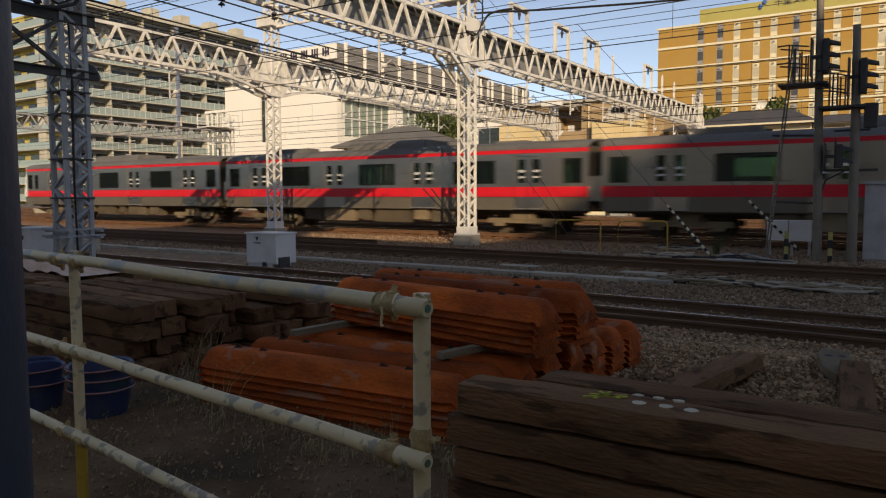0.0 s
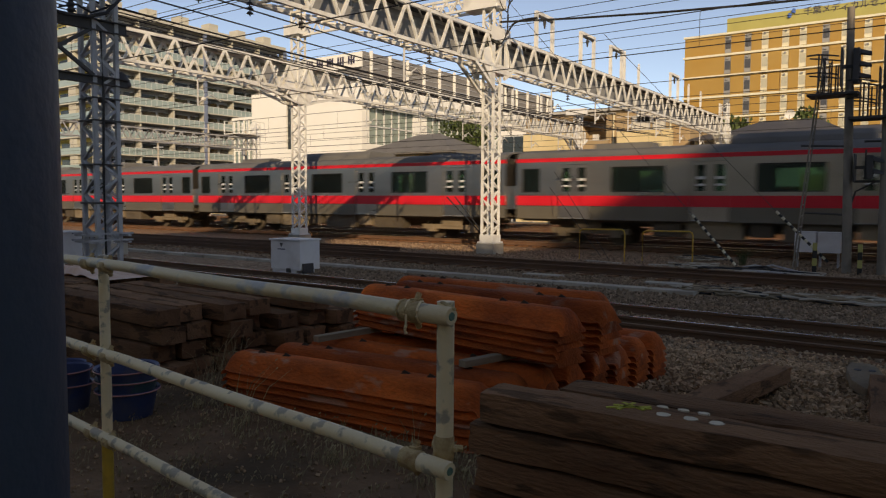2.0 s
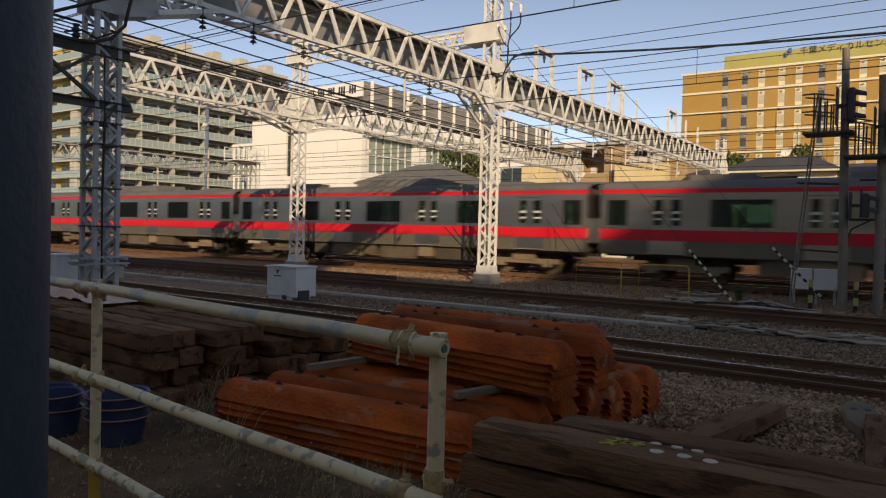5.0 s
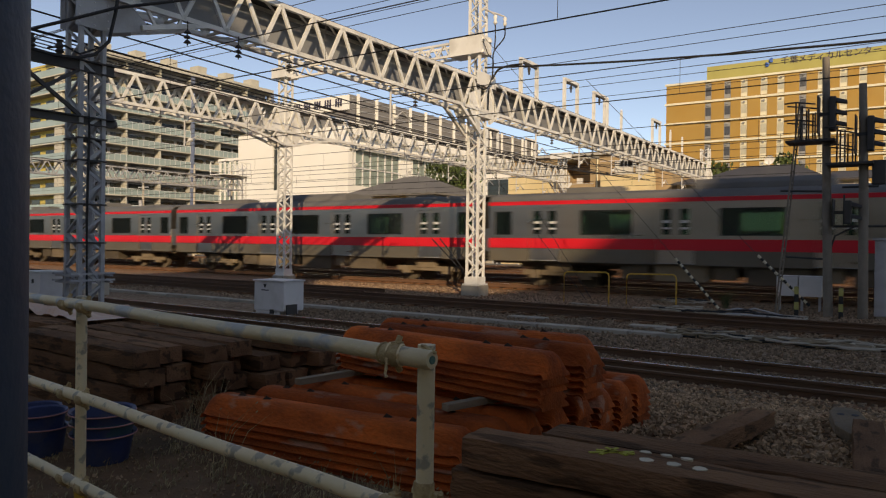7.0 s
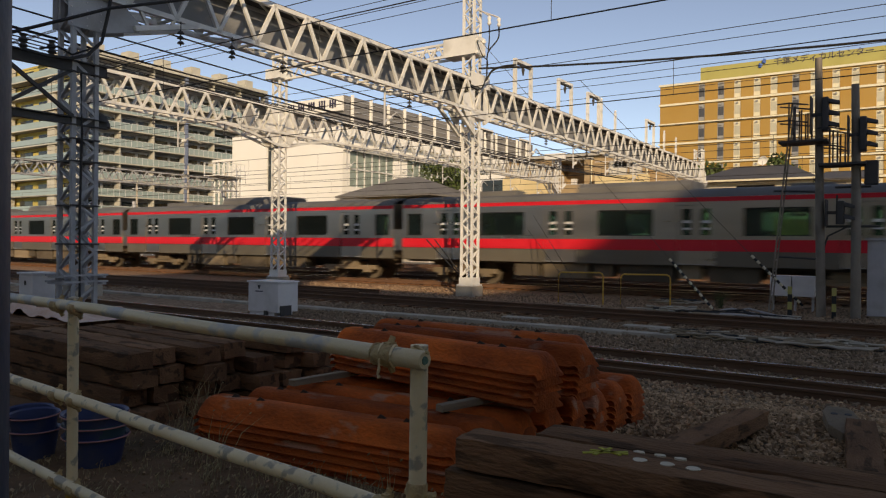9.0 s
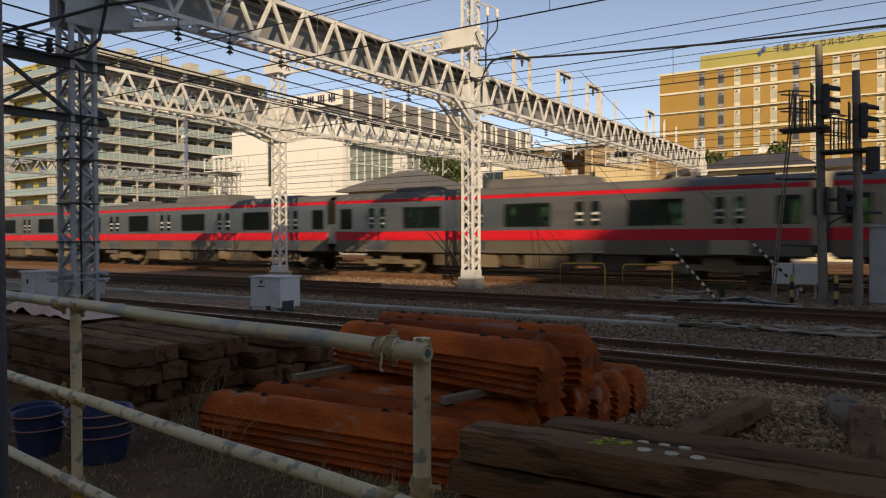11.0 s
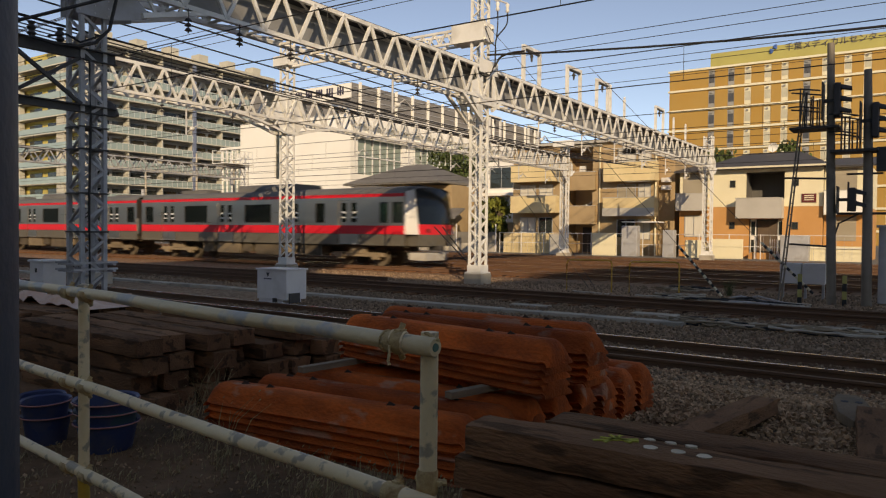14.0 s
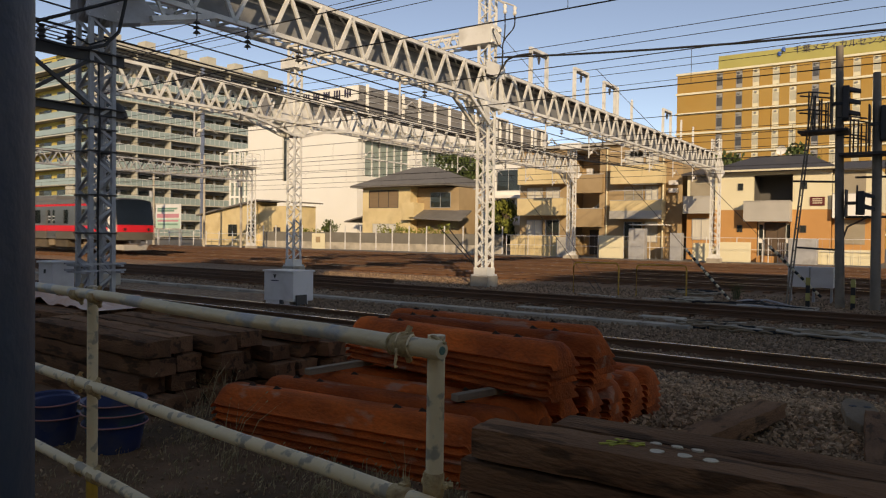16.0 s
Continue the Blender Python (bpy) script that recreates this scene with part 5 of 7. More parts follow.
# ---- weeds, stones ----
def weeds(name, label, spots, blades, height, material, seed, spread=0.12):
    r = random.Random(seed)
    s = Shape()
    for (cx, cy) in spots:
        for _ in range(blades):
            a, d = r.uniform(0, 6.283), r.uniform(0, spread)
            x, y = cx + d * math.cos(a), cy + d * math.sin(a)
            z = ground_z(x, y) - 0.01
            h, lean = height * r.uniform(0.4, 1.1), r.uniform(0.1, 0.9)
            b = r.uniform(0, 6.283)
            dx, dy = math.cos(b) * lean * h, math.sin(b) * lean * h
            w = r.uniform(0.0015, 0.004)
            k = len(s.v)
            s.v += [(x - w * dy / (h * lean), y + w * dx / (h * lean), z), (x + w * dy / (h * lean), y - w * dx / (h * lean), z), (x + dx * 0.4 + w, y + dy * 0.4, z + h * 0.65), (x + dx * 0.4 - w, y + dy * 0.4, z + h * 0.65), (x + dx, y + dy, z + h)]
            s.f += [(k, k + 1, k + 2, k + 3), (k + 3, k + 2, k + 4)]
            if r.random() < 0.25:
                q = 0.010
                k = len(s.v)
                s.v += [(x + dx - q, y + dy, z + h), (x + dx, y + dy - q, z + h - 0.006), (x + dx + q, y + dy, z + h + 0.004), (x + dx, y + dy + q, z + h + 0.01)]
                s.f += [(k, k + 1, k + 2), (k, k + 2, k + 3), (k, k + 3, k + 1), (k + 1, k + 3, k + 2)]
    o = part(name, s, material)
    tagged(o, label, "weeds", kind="stuff")


r = random.Random(3)
weeds("dry_weeds", "dry straw-coloured weeds along the steel sleepers", [(r.uniform(-4.6, -2.0), r.uniform(3.0, 3.45)) for _ in range(60)], 10, 0.10, DRY_GRASS, 4)
weeds("dry_weeds", "tall dry weed stalks between the piles", [(-5.05, 3.75), (-4.95, 3.9), (-5.1, 3.95), (-4.6, 3.25), (-4.0, 3.2), (-2.5, 3.2)], 12, 0.45, DRY_GRASS, 5, 0.06)
weeds("dry_weeds", "thin dry grass scattered on the dirt", [(r.uniform(-6, -0.5), r.uniform(1.9, 3.4)) for _ in range(300)], 8, 0.06, DRY_GRASS, 6, 0.1)
weeds("dry_weeds", "low dry grass at the foot of the sleeper pile", [(r.uniform(-1.9, -0.4), r.uniform(2.2, 2.42)) for _ in range(26)], 12, 0.12, DRY_GRASS, 8)


# ballast by the second track: missing shade is put into a darker brown
TRACK_STONE = mat("shade_darkened_ballast", (0.16, 0.100, 0.068), (0.40, 0.265, 0.182), 5.0, 40, 0.9, 0.0, 0.3, vary=0.2, spec=0.15)
island_tint(TRACK_STONE, 0.4)


def stones(name, label, count, area, size, seed, lift=0.0, material=STONE):
    """Broken ballast stones: irregular wedges of eight corners."""
    r = random.Random(seed)
    s = Shape()
    for _ in range(count):
        x, y = r.uniform(area[0], area[1]), r.uniform(area[2], area[3])
        z = ground_z(x, y) + lift
        q = size * r.uniform(0.5, 1.25)
        rot = Euler((r.uniform(0, 6), r.uniform(0, 6), r.uniform(0, 6))).to_matrix().to_4x4()
        m = Matrix.Translation((x, y, z + q * 0.25)) @ rot @ Matrix.Diagonal((q * r.uniform(0.7, 1.3), q * r.uniform(0.6, 1.0), q * r.uniform(0.4, 0.8), 1))
        vs = [(a * r.uniform(0.55, 1), b * r.uniform(0.55, 1), c * r.uniform(0.55, 1)) for c in (-0.5, 0.5) for b in (-0.5, 0.5) for a in (-0.5, 0.5)]
        k = len(s.v)
        s.v += [tuple(m @ Vector(v)) for v in vs]
        s.f += [tuple(i + k for i in f) for f in ((0, 2, 3, 1), (4, 5, 7, 6), (0, 1, 5, 4), (2, 6, 7, 3), (0, 4, 6, 2), (1, 3, 7, 5))]
    me = bpy.data.meshes.new(name)
    me.from_pydata(s.v, [], s.f)
    me.materials.append(material)
    tagged(new(name, me), label, "stones", kind="stuff")


stones("ballast_stones", "loose grey-brown ballast by the near track", 19000, (-3.4, 2.0, 4.6, 9.3), 0.043, 11)
stones("ballast_stones", "loose ballast between near and second track", 24000, (-14, 3.0, 8.6, 16.0), 0.052, 12, material=TRACK_STONE)
stones("ballast_stones", "ballast along the second track", 15000, (-26, 2.0, 14.5, 24.0), 0.055, 13, material=TRACK_STONE)
stones("ballast_stones", "small stones strewn on the bare dirt", 7000, (-6.5, 1.5, 1.7, 7.5), 0.022, 14)

t = thing("guard_rail", "single rust-brown rail lying beside the near track", "rail", kind="structure", m=pose(0, 9.35, -0.06, 0, 0, -1.2))
part("rail", Shape().extrude(RAIL_PROFILE, -20, 30), RUST_DARK, t)
part("plank", Shape().box(-20, 30, -0.32, -0.10, -0.17, -0.10), OLD_WOOD, t, "weathered plank along the rail")

# ---- small line-side things ----
t = thing("relay_cabinet", "pale grey steel relay cabinet standing on ballast", "cabinet", m=pose(-13.15, 12.45, -0.2, 0, 0, 2))
part("cabinet_body", Shape().box(-0.54, 0.44, -0.52, 0.16, 0.12, 0.82), CABINET, t, bevel=0.015)
part("cabinet_lid", Shape().box(-0.57, 0.47, -0.55, 0.19, 0.82, 0.86), CABINET, t, bevel=0.012)
part("cabinet_base", Shape().box(-0.5, 0.3, -0.5, 0.12, 0, 0.12), CABINET, t)
for q in (Shape().box(0.02, 0.12, -0.56, -0.50, 0.0, 0.16), Shape().box(0.445, 0.48, -0.45, -0.1, 0.0, 0.28)):
    part("cable_duct", q, DARK_STEEL, t, "dark cable entry at the foot")
part("lettering_bar", Shape().box(-0.30, -0.05, -0.525, -0.521, 0.60, 0.625), SIGN_DARK, t, "small line of lettering")
part("handle", Shape().add([(-0.22, -0.535, 0.76), (-0.12, -0.535, 0.76), (-0.17, -0.535, 0.66), (-0.22, -0.52, 0.76), (-0.12, -0.52, 0.76), (-0.17, -0.52, 0.66)], [(0, 1, 2), (3, 5, 4), (0, 3, 4, 1), (1, 4, 5, 2), (2, 5, 3, 0)]), DARK_STEEL, t, "dark wedge handle")

# cable trough lids in a row
for row, (y, z, x0, x1, gap) in enumerate(((14.05, -0.13, -32, -4.2, 0.0), (15.35, -0.15, -9.5, -5.0, 0.25), (28.35, -0.16, -17.5, -8.6, 0.12))):
    t = thing("cable_trough", "row of pale concrete cable trough lids", "cable trough", kind="structure")
    lid = Shape().box(0, 0.96, -0.17, 0.17, -0.08, 0.02).mesh("trough_lid", bevel=0.01)
    lid.materials.append(CONCRETE)
    x = x0
    while x < x1:
        if R.random() > gap:
            o = part("trough_lid", lid, CONCRETE, t)
            o.matrix_basis = pose(x, y + R.uniform(-0.02, 0.02), z + R.uniform(-0.006, 0.006), 0, 0, R.uniform(-1, 1) * (1 + 3 * row))
        x += 1.0

for x0, x1 in ((-9.62, -8.15), (-7.60, -6.13)):
    t = thing("guard_hoop", "yellow painted steel guard hoop", "guard rail", "yellow guard hoops", m=pose(x0, 20.85, -0.25))
    w = x1 - x0
    part("hoop", Shape().tube([(0, 0, 0), (0, 0, 0.88), (0.03, 0, 0.96), (0.10, 0, 1.0), (w - 0.10, 0, 1.02), (w - 0.03, 0, 0.98), (w, 0, 0.90), (w, 0, 0)], 0.023, 8), YELLOW, t, smooth=50)


def striped_guard(p, q, wire_to):
    p, q = Vector(p), Vector(q)
    t = thing("striped_stay_guard", "yellow and black striped sleeve on a stay wire", "stay guard", "striped stay guards")
    for i in range(18):
        part("sleeve_band", Shape().tube([p.lerp(q, i / 18), p.lerp(q, (i + 1) / 18)], 0.035, 8, False), (PALE_LINE if i % 2 else BLACK_RUBBER), t)
    part("stay", Shape().tube([q, Vector(wire_to)], 0.008, 5), DARK_STEEL, t)


striped_guard((-4.87, 20.8, -0.2), (-6.15, 20.8, 1.24), (-13.0, 20.9, 8.9))
striped_guard((-2.75, 21.3, 0.05), (-3.99, 21.0, 1.37), (-9.0, 20.9, 6.7))
t = thing("rubble_heap", "grey heap of cable offcuts and stones by the mast", "rubble", m=pose(-3.9, 19.9, -0.22))
for i in range(7):
    part("cable", Shape().tube([(R.uniform(-1.2, -0.4), R.uniform(-0.5, 0.5), 0.05), (R.uniform(-0.4, 0.2), R.uniform(-0.5, 0.5), R.uniform(0.08, 0.2)), (R.uniform(0.2, 1.3), R.uniform(-0.5, 0.5), 0.04)], 0.03, 6), (GREY_STEEL if i % 2 else BLACK_RUBBER), t)
for x0, x1, y0, y1, n in ((-4.5, -2.6, 14.1, 15.0, 26), (-2.8, -0.7, 14.0, 15.1, 24), (-7.2, -5.7, 22.2, 23.6, 18), (-6.4, -4.3, 19.6, 20.5, 18)):
    t = thing("cable_bundle", "tangle of old cables and timber scraps on the ballast", "cable", "tangles of old cable", m=pose((x0 + x1) / 2, (y0 + y1) / 2, -0.16))
    for i in range(n):
        c, w, L = R.uniform(-0.5, 0.5) * (y1 - y0), R.uniform(-0.15, 0.15), (x1 - x0) * R.uniform(0.2, 0.45)
        o, z = R.uniform(-0.25, 0.25) * (x1 - x0), R.uniform(0.0, 0.07)
        part("cable", Shape().tube([(o + L * (k / 4 - 1), c + w * (k / 4 - 1) + R.uniform(-0.05, 0.05), z + R.uniform(-0.02, 0.03)) for k in range(9)], R.uniform(0.014, 0.032), 5), ((BLACK_RUBBER, GREY_WOOD, CONCRETE, TRAIN_BOX)[i % 4]), t)

weeds("green_weed", "tall green weed by a striped stay guard", [(-5.0, 21.75), (-4.95, 21.8)], 45, 0.62, LEAF, 17, 0.10)
rb = random.Random(41)
for k in range(16):
    w, d, h = rb.uniform(0.5, 1.5), rb.uniform(0.10, 0.22), rb.uniform(0.04, 0.09)
    ob = tagged(new("scrap_board", Shape().box(-w / 2, w / 2, -d / 2, d / 2, 0, h).mesh("scrap_board", bevel=0.006)), "pale weathered board lying on the ballast" if k % 2 else "pale concrete lid lying askew on the ballast", "scrap board", "scrap by the tracks")
    ob.data.materials.append(GREY_WOOD if k % 2 else CONCRETE)
    ob.matrix_basis = pose(rb.uniform(-9.5, -2.4), rb.uniform(18.3, 20.6), -0.19, 0, 0, rb.uniform(-25, 25))

# ---- signal masts ----
MAST = mat("brown_grey_mast", (0.18, 0.150, 0.124), (0.27, 0.232, 0.195), 2.0, 30, 0.7, 0.1, 0.1, (0.05, 0.04, 0.035), 1.5, 0.5)
def signal_head(parent, x, y, z, lamps, pitch=0.42):
    """A dark backboard box with hooded lamps facing +x."""
    h = lamps * pitch
    b = part("signal_head", Shape().box(x - 0.03, x + 0.12, y - 0.17, y + 0.17, z, z + h), DARK_STEEL, parent, "black signal box", bevel=0.03)
    part("backboard", Shape().box(x - 0.30, x - 0.27, y - 0.24, y + 0.24, z - 0.06, z + h + 0.04), DARK_STEEL, b, "dark backboard", bevel=0.01)
    part("clamp_arm", Shape().box(x - 0.27, x - 0.03, y - 0.05, y + 0.05, z + h / 2 - 0.04, z + h / 2 + 0.04), DARK_STEEL, b)
    for i in range(lamps):
        c = z + pitch * (i + 0.5)
        hood = Shape()
        for s in range(7):
            a0, a1 = math.pi * s / 7, math.pi * (s + 1) / 7
            p = [(x + 0.12, y + 0.12 * math.cos(a0), c + 0.11 * math.sin(a0)), (x + 0.12, y + 0.12 * math.cos(a1), c + 0.11 * math.sin(a1)), (x + 0.36, y + 0.11 * math.cos(a1), c + 0.08 * math.sin(a1) - 0.05), (x + 0.36, y + 0.11 * math.cos(a0), c + 0.08 * math.sin(a0) - 0.05)]
            hood.add(p + [(v[0], v[1], v[2] + 0.012) for v in p], [(0, 1, 2, 3), (4, 7, 6, 5), (0, 4, 5, 1), (2, 6, 7, 3), (1, 5, 6, 2), (0, 3, 7, 4)])
        part("hood", hood, DARK_STEEL, b, weld=True)
        part("lens", Shape().tube([(x + 0.12, y, c), (x + 0.13, y, c)], 0.1, 14), CAB_GLASS, b)


def cage(parent, x0, x1, y, z0, z1, loops):
    c = Shape().box(x0 - 0.25, x1 + 0.45, y - 0.4, y + 0.4, z0 - 0.06, z0)
    part("service_platform", c, DARK_STEEL, parent, "dark steel service platform")
    for i in range(loops):
        x = x0 + (x1 - x0) * i / (loops - 1)
        for s in (-0.38, 0.38):
            part("guard_post", Shape().tube([(x, y + s, z0), (x, y + s, z1 - 0.1 * i)], 0.022, 6), DARK_STEEL, parent)
    for zz in (z1, z1 - 0.45):
        for s in (-1, 1):
            part("guard_rail", Shape().tube([(x0 - 0.3, y + 0.2 * s, zz + 0.02), (x0, y + 0.38 * s, zz), (x1, y + 0.38 * s, zz - 0.08)], 0.022, 6), DARK_STEEL, parent)


t = thing("signal_mast", "dark round signal mast with hooded lamps and ladder", "signal mast", "signal masts", m=pose(0, 0, -0.2))
part("mast", Shape().tube([(-2.28, 21, 0), (-2.36, 21, 3.5), (-2.42, 21, 6.72)], [0.115, 0.105, 0.085], 14), MAST, t, smooth=50)
signal_head(t, -2.28, 20.95, 4.80, 3, 0.29)
cage(t, -3.05, -2.6, 21.0, 4.58, 5.55, 4)
lad = Shape()
for o in (-0.19, 0.19):
    lad.tube([(-3.50 + 0.03 * o, 20.95 + o, 0.0), (-3.0, 21 + o, 5.55)], 0.024, 6)
for i in range(17):
    f = (i + 1) / 19
    lad.tube([(-3.50 + 0.5 * f, 20.76, 5.55 * f), (-3.50 + 0.5 * f, 21.14, 5.55 * f)], 0.014, 5)
part("ladder", lad, MAST, t, "slanting dark grey ladder")
part("brace", Shape().tube([(-3.45, 21, 3.3), (-2.36, 21, 3.25)], 0.03, 6), DARK_STEEL, t)
part("brace", Shape().tube([(-3.3, 21, 1.55), (-2.32, 21, 1.5)], 0.03, 6), DARK_STEEL, t)
t = thing("signal_mast", "second dark signal mast with a shunting signal", "signal mast", "signal masts", m=pose(0, 0, -0.2))
part("mast", Shape().tube([(-1.50, 21, 0), (-1.53, 21, 3.5), (-1.58, 21, 5.95)], [0.12, 0.11, 0.09], 14), MAST, t, smooth=50)
signal_head(t, -1.43, 20.95, 4.23, 3, 0.29)
signal_head(t, -1.90, 20.95, 2.40, 2, 0.30)
cage(t, -2.1, -1.75, 21.0, 3.95, 4.85, 3)
part("signal_arm", Shape().tube([(-2.2, 21, 2.35), (-1.0, 21, 2.35)], 0.035, 6).tube([(-2.0, 21, 3.35), (-1.2, 21, 3.35)], 0.03, 6).tube([(-2.30, 21, 1.6), (-2.15, 21, 2.1), (-1.7, 21, 2.35)], 0.025, 6).tube([(-1.95, 20.95, 2.4), (-1.95, 20.95, 3.15)], 0.025, 6), DARK_STEEL, t)
part("junction_box", Shape().box(-1.35, -1.05, 20.9, 21.2, 3.4, 4.0), DARK_STEEL, t, bevel=0.02)
t = thing("equipment_cabinet", "tall grey steel cabinet in the shade", "cabinet", m=pose(-0.55, 21.6, -0.22))
part("cabinet_body", Shape().box(-0.72, 1.6, -0.5, 0.5, 0.1, 2.02), GREY_STEEL, t, bevel=0.02)
part("cabinet_lid", Shape().box(-0.77, 1.65, -0.55, 0.55, 2.02, 2.08), GREY_STEEL, t)
part("plinth", Shape().box(-0.68, 1.5, -0.45, 0.45, 0, 0.1), CONCRETE, t)
for x0, x1 in ((-3.75, -3.2), (-3.17, -2.6)):
    t = thing("switch_box", "small white steel switch box behind the mast", "cabinet", "white switch boxes", m=pose((x0 + x1) / 2, 22.6, -0.2))
    part("box_body", Shape().box((x0 - x1) / 2, (x1 - x0) / 2, -0.2, 0.2, 0.42, 1.0), CABINET, t, bevel=0.015)
    for q in ((x0 - x1) / 2 + 0.06, (x1 - x0) / 2 - 0.06):
        part("leg", Shape().box(q - 0.03, q + 0.03, -0.05, 0.05, 0, 0.42), GREY_STEEL, t)
for x in (-2.98, -1.96):
    t = thing("marker_post", "short yellow and black marker post", "post", "striped marker posts", m=pose(x, 20.7, -0.22))
    for i in range(4):
        part("band", Shape().box(-0.05, 0.05, -0.03, 0.03, 0.2 * i, 0.2 * i + 0.2), (SIGN_YG if i % 2 else BLACK_RUBBER), t)

# ---- buildings ----
def window(parent, x0, x1, z0, z1, y, frame_mat, deep=0.10, bars=1, curtain=None):
    """A framed window set in front of a wall that faces -y; y is the wall face."""
    f = 0.05
    w = part("window", Shape().box(x0, x0 + f, y - 0.05, y + deep, z0, z1).box(x1 - f, x1, y - 0.05, y + deep, z0, z1).box(x0, x1, y - 0.05, y + deep, z0, z0 + f).box(x0, x1, y - 0.05, y + deep, z1 - f, z1), frame_mat, parent)
    for i in range(bars):
        x = x0 + (x1 - x0) * (i + 1) / (bars + 1)
        part("mullion", Shape().box(x - 0.025, x + 0.025, y - 0.04, y + deep, z0 + f, z1 - f), frame_mat, w)
    part("pane", Shape().box(x0 + f, x1 - f, y - 0.008, y - 0.002, z0 + f, z1 - f), curtain or HOUSE_GLASS, w)
    return w


def wall_with_openings(x0, x1, z0, z1, y, thick, holes):
    """A wall facing -y from x0 to x1, cut through by holes (x0, x1, z0, z1) that do not overlap in x."""
    s, px = Shape(), x0
    for a, b, c, d in sorted(holes):
        s.box(px, a, y, y + thick, z0, z1)
        if c > z0:
            s.box(a, b, y, y + thick, z0, c)
        if d < z1:
            s.box(a, b, y, y + thick, d, z1)
        px = b
    return s.box(px, x1, y, y + thick, z0, z1)


def balcony(parent, x0, x1, z0, z1, y, out, material, rail_label=""):
    """A solid-fronted balcony with floor slab, returns and coping."""
    s = Shape().box(x0, x1, y - out, y - out + 0.12, z0, z1).box(x0, x0 + 0.12, y - out + 0.12, y, z0, z1).box(x1 - 0.12, x1, y - out + 0.12, y, z0, z1).box(x0 + 0.12, x1 - 0.12, y - out + 0.12, y, z0, z0 + 0.15)
    b = part("balcony", s, material, parent, rail_label)
    part("coping", Shape().box(x0 - 0.03, x1 + 0.03, y - out - 0.03, y - out + 0.15, z1, z1 + 0.05), GREY_WALL, b)
    return b


SHUTTER = mat("beige_roller_shutter", (0.34, 0.29, 0.22), (0.42, 0.36, 0.28), 0.8, 20, 0.6)
CURTAIN = mat("pale_curtain", (0.55, 0.52, 0.46), (0.72, 0.69, 0.62), 2.0, 20, 0.9, 0.0, 0.05, stretch=(8, 1, 0.3))

# three-storey flats
t = thing("apartment_house", "three-storey beige and brown apartment house with solid balconies", "apartment house", m=pose(0, 55.2, 0))
part("wall", Shape().box(-30.6, -25.9, 0.0, 9, -0.2, 8.85), BROWN_WALL, t, "brown rendered wall")
part("wall", Shape().box(-22.5, -18.2, 0.0, 9, -0.2, 8.85), BROWN_WALL, t, "brown rendered wall")
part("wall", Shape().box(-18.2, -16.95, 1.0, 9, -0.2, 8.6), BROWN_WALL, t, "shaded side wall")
part("stair_wall", Shape().box(-25.9, -22.5, 2.6, 9, -0.2, 8.85).box(-23.3, -22.5, 0.0, 2.6, -0.2, 8.85), BROWN_WALL, t)
part("roof", Shape().box(-30.8, -18.0, -0.3, 9.2, 8.86, 9.1).box(-25.9, -22.5, -0.1, 2.7, 8.6, 8.75), GREY_WALL, t)
for z0, z1 in ((5.95, 7.35), (3.35, 4.75)):
    balcony(t, -30.2, -26.0, z0 - 0.1, z1 - 0.1, 0.0, 1.2, BEIGE)
for z0, z1 in ((5.67, 7.11), (2.97, 4.37)):
    balcony(t, -22.0, -17.9, z0, z1, 0.0, 1.0, BEIGE)
part("balcony_screen", Shape().box(-22.02, -17.88, -1.04, -1.005, 2.95, 3.58), GREY_WALL, t, "grey screen under the balcony rail")
for z0, z1 in ((5.08, 6.55), (2.32, 3.79)):
    balcony(t, -25.55, -22.95, z0, z1, 0.0, 0.3, BROWN_WALL)
for z in (1.15, 3.9, 6.7):
    for x0, x1 in ((-29.9, -28.4), (-28.1, -26.8)):
        window(t, x0, x1, z - 0.35 if z > 2 else z, z + 1.75, -0.001, GREY_STEEL, 0.0, 1, CURTAIN if x0 < -29 or z > 3 else None)
    for x0, x1 in ((-21.2, -19.7), (-19.5, -18.5)):
        window(t, x0, x1, z - 0.3 if z > 2 else z, z + 1.6, -0.001, GREY_STEEL, 0.0, 1, CURTAIN if x0 > -20 or z > 5 else (SHUTTER if z > 3 else None))
window(t, -20.8, -18.9, 7.8, 8.6, -0.001, GREY_STEEL, 0.0, 2, CURTAIN)
part("awning", Shape().box(-20.3, -18.3, -0.9, -0.05, 5.6, 5.68), GREY_WALL, t)
part("door", Shape().box(-25.2, -24.0, 2.53, 2.58, 0.0, 2.1), DARK_STEEL, t, "dark entrance door")
part("ground_wall", Shape().box(-30.6, -26.0, -1.6, -1.45, -0.2, 1.55), BEIGE, t, "low garden wall")
part("ground_wall", Shape().box(-22.4, -19.6, -1.5, -1.35, -0.2, 1.3), BEIGE, t, "low garden wall")
part("drainpipe", Shape().tube([(-22.65, -0.08, 0), (-22.65, -0.08, 8.6)], 0.06, 8), CREAM, t)
part("drainpipe", Shape().tube([(-18.1, -0.1, 0), (-18.1, -0.1, 8.4)], 0.07, 8), CREAM, t)
for z in (5.6, 5.0):
    part("air_unit", Shape().box(-17.9, -17.2, 0.55, 0.95, z, z + 0.35), CABINET, t, bevel=0.03)

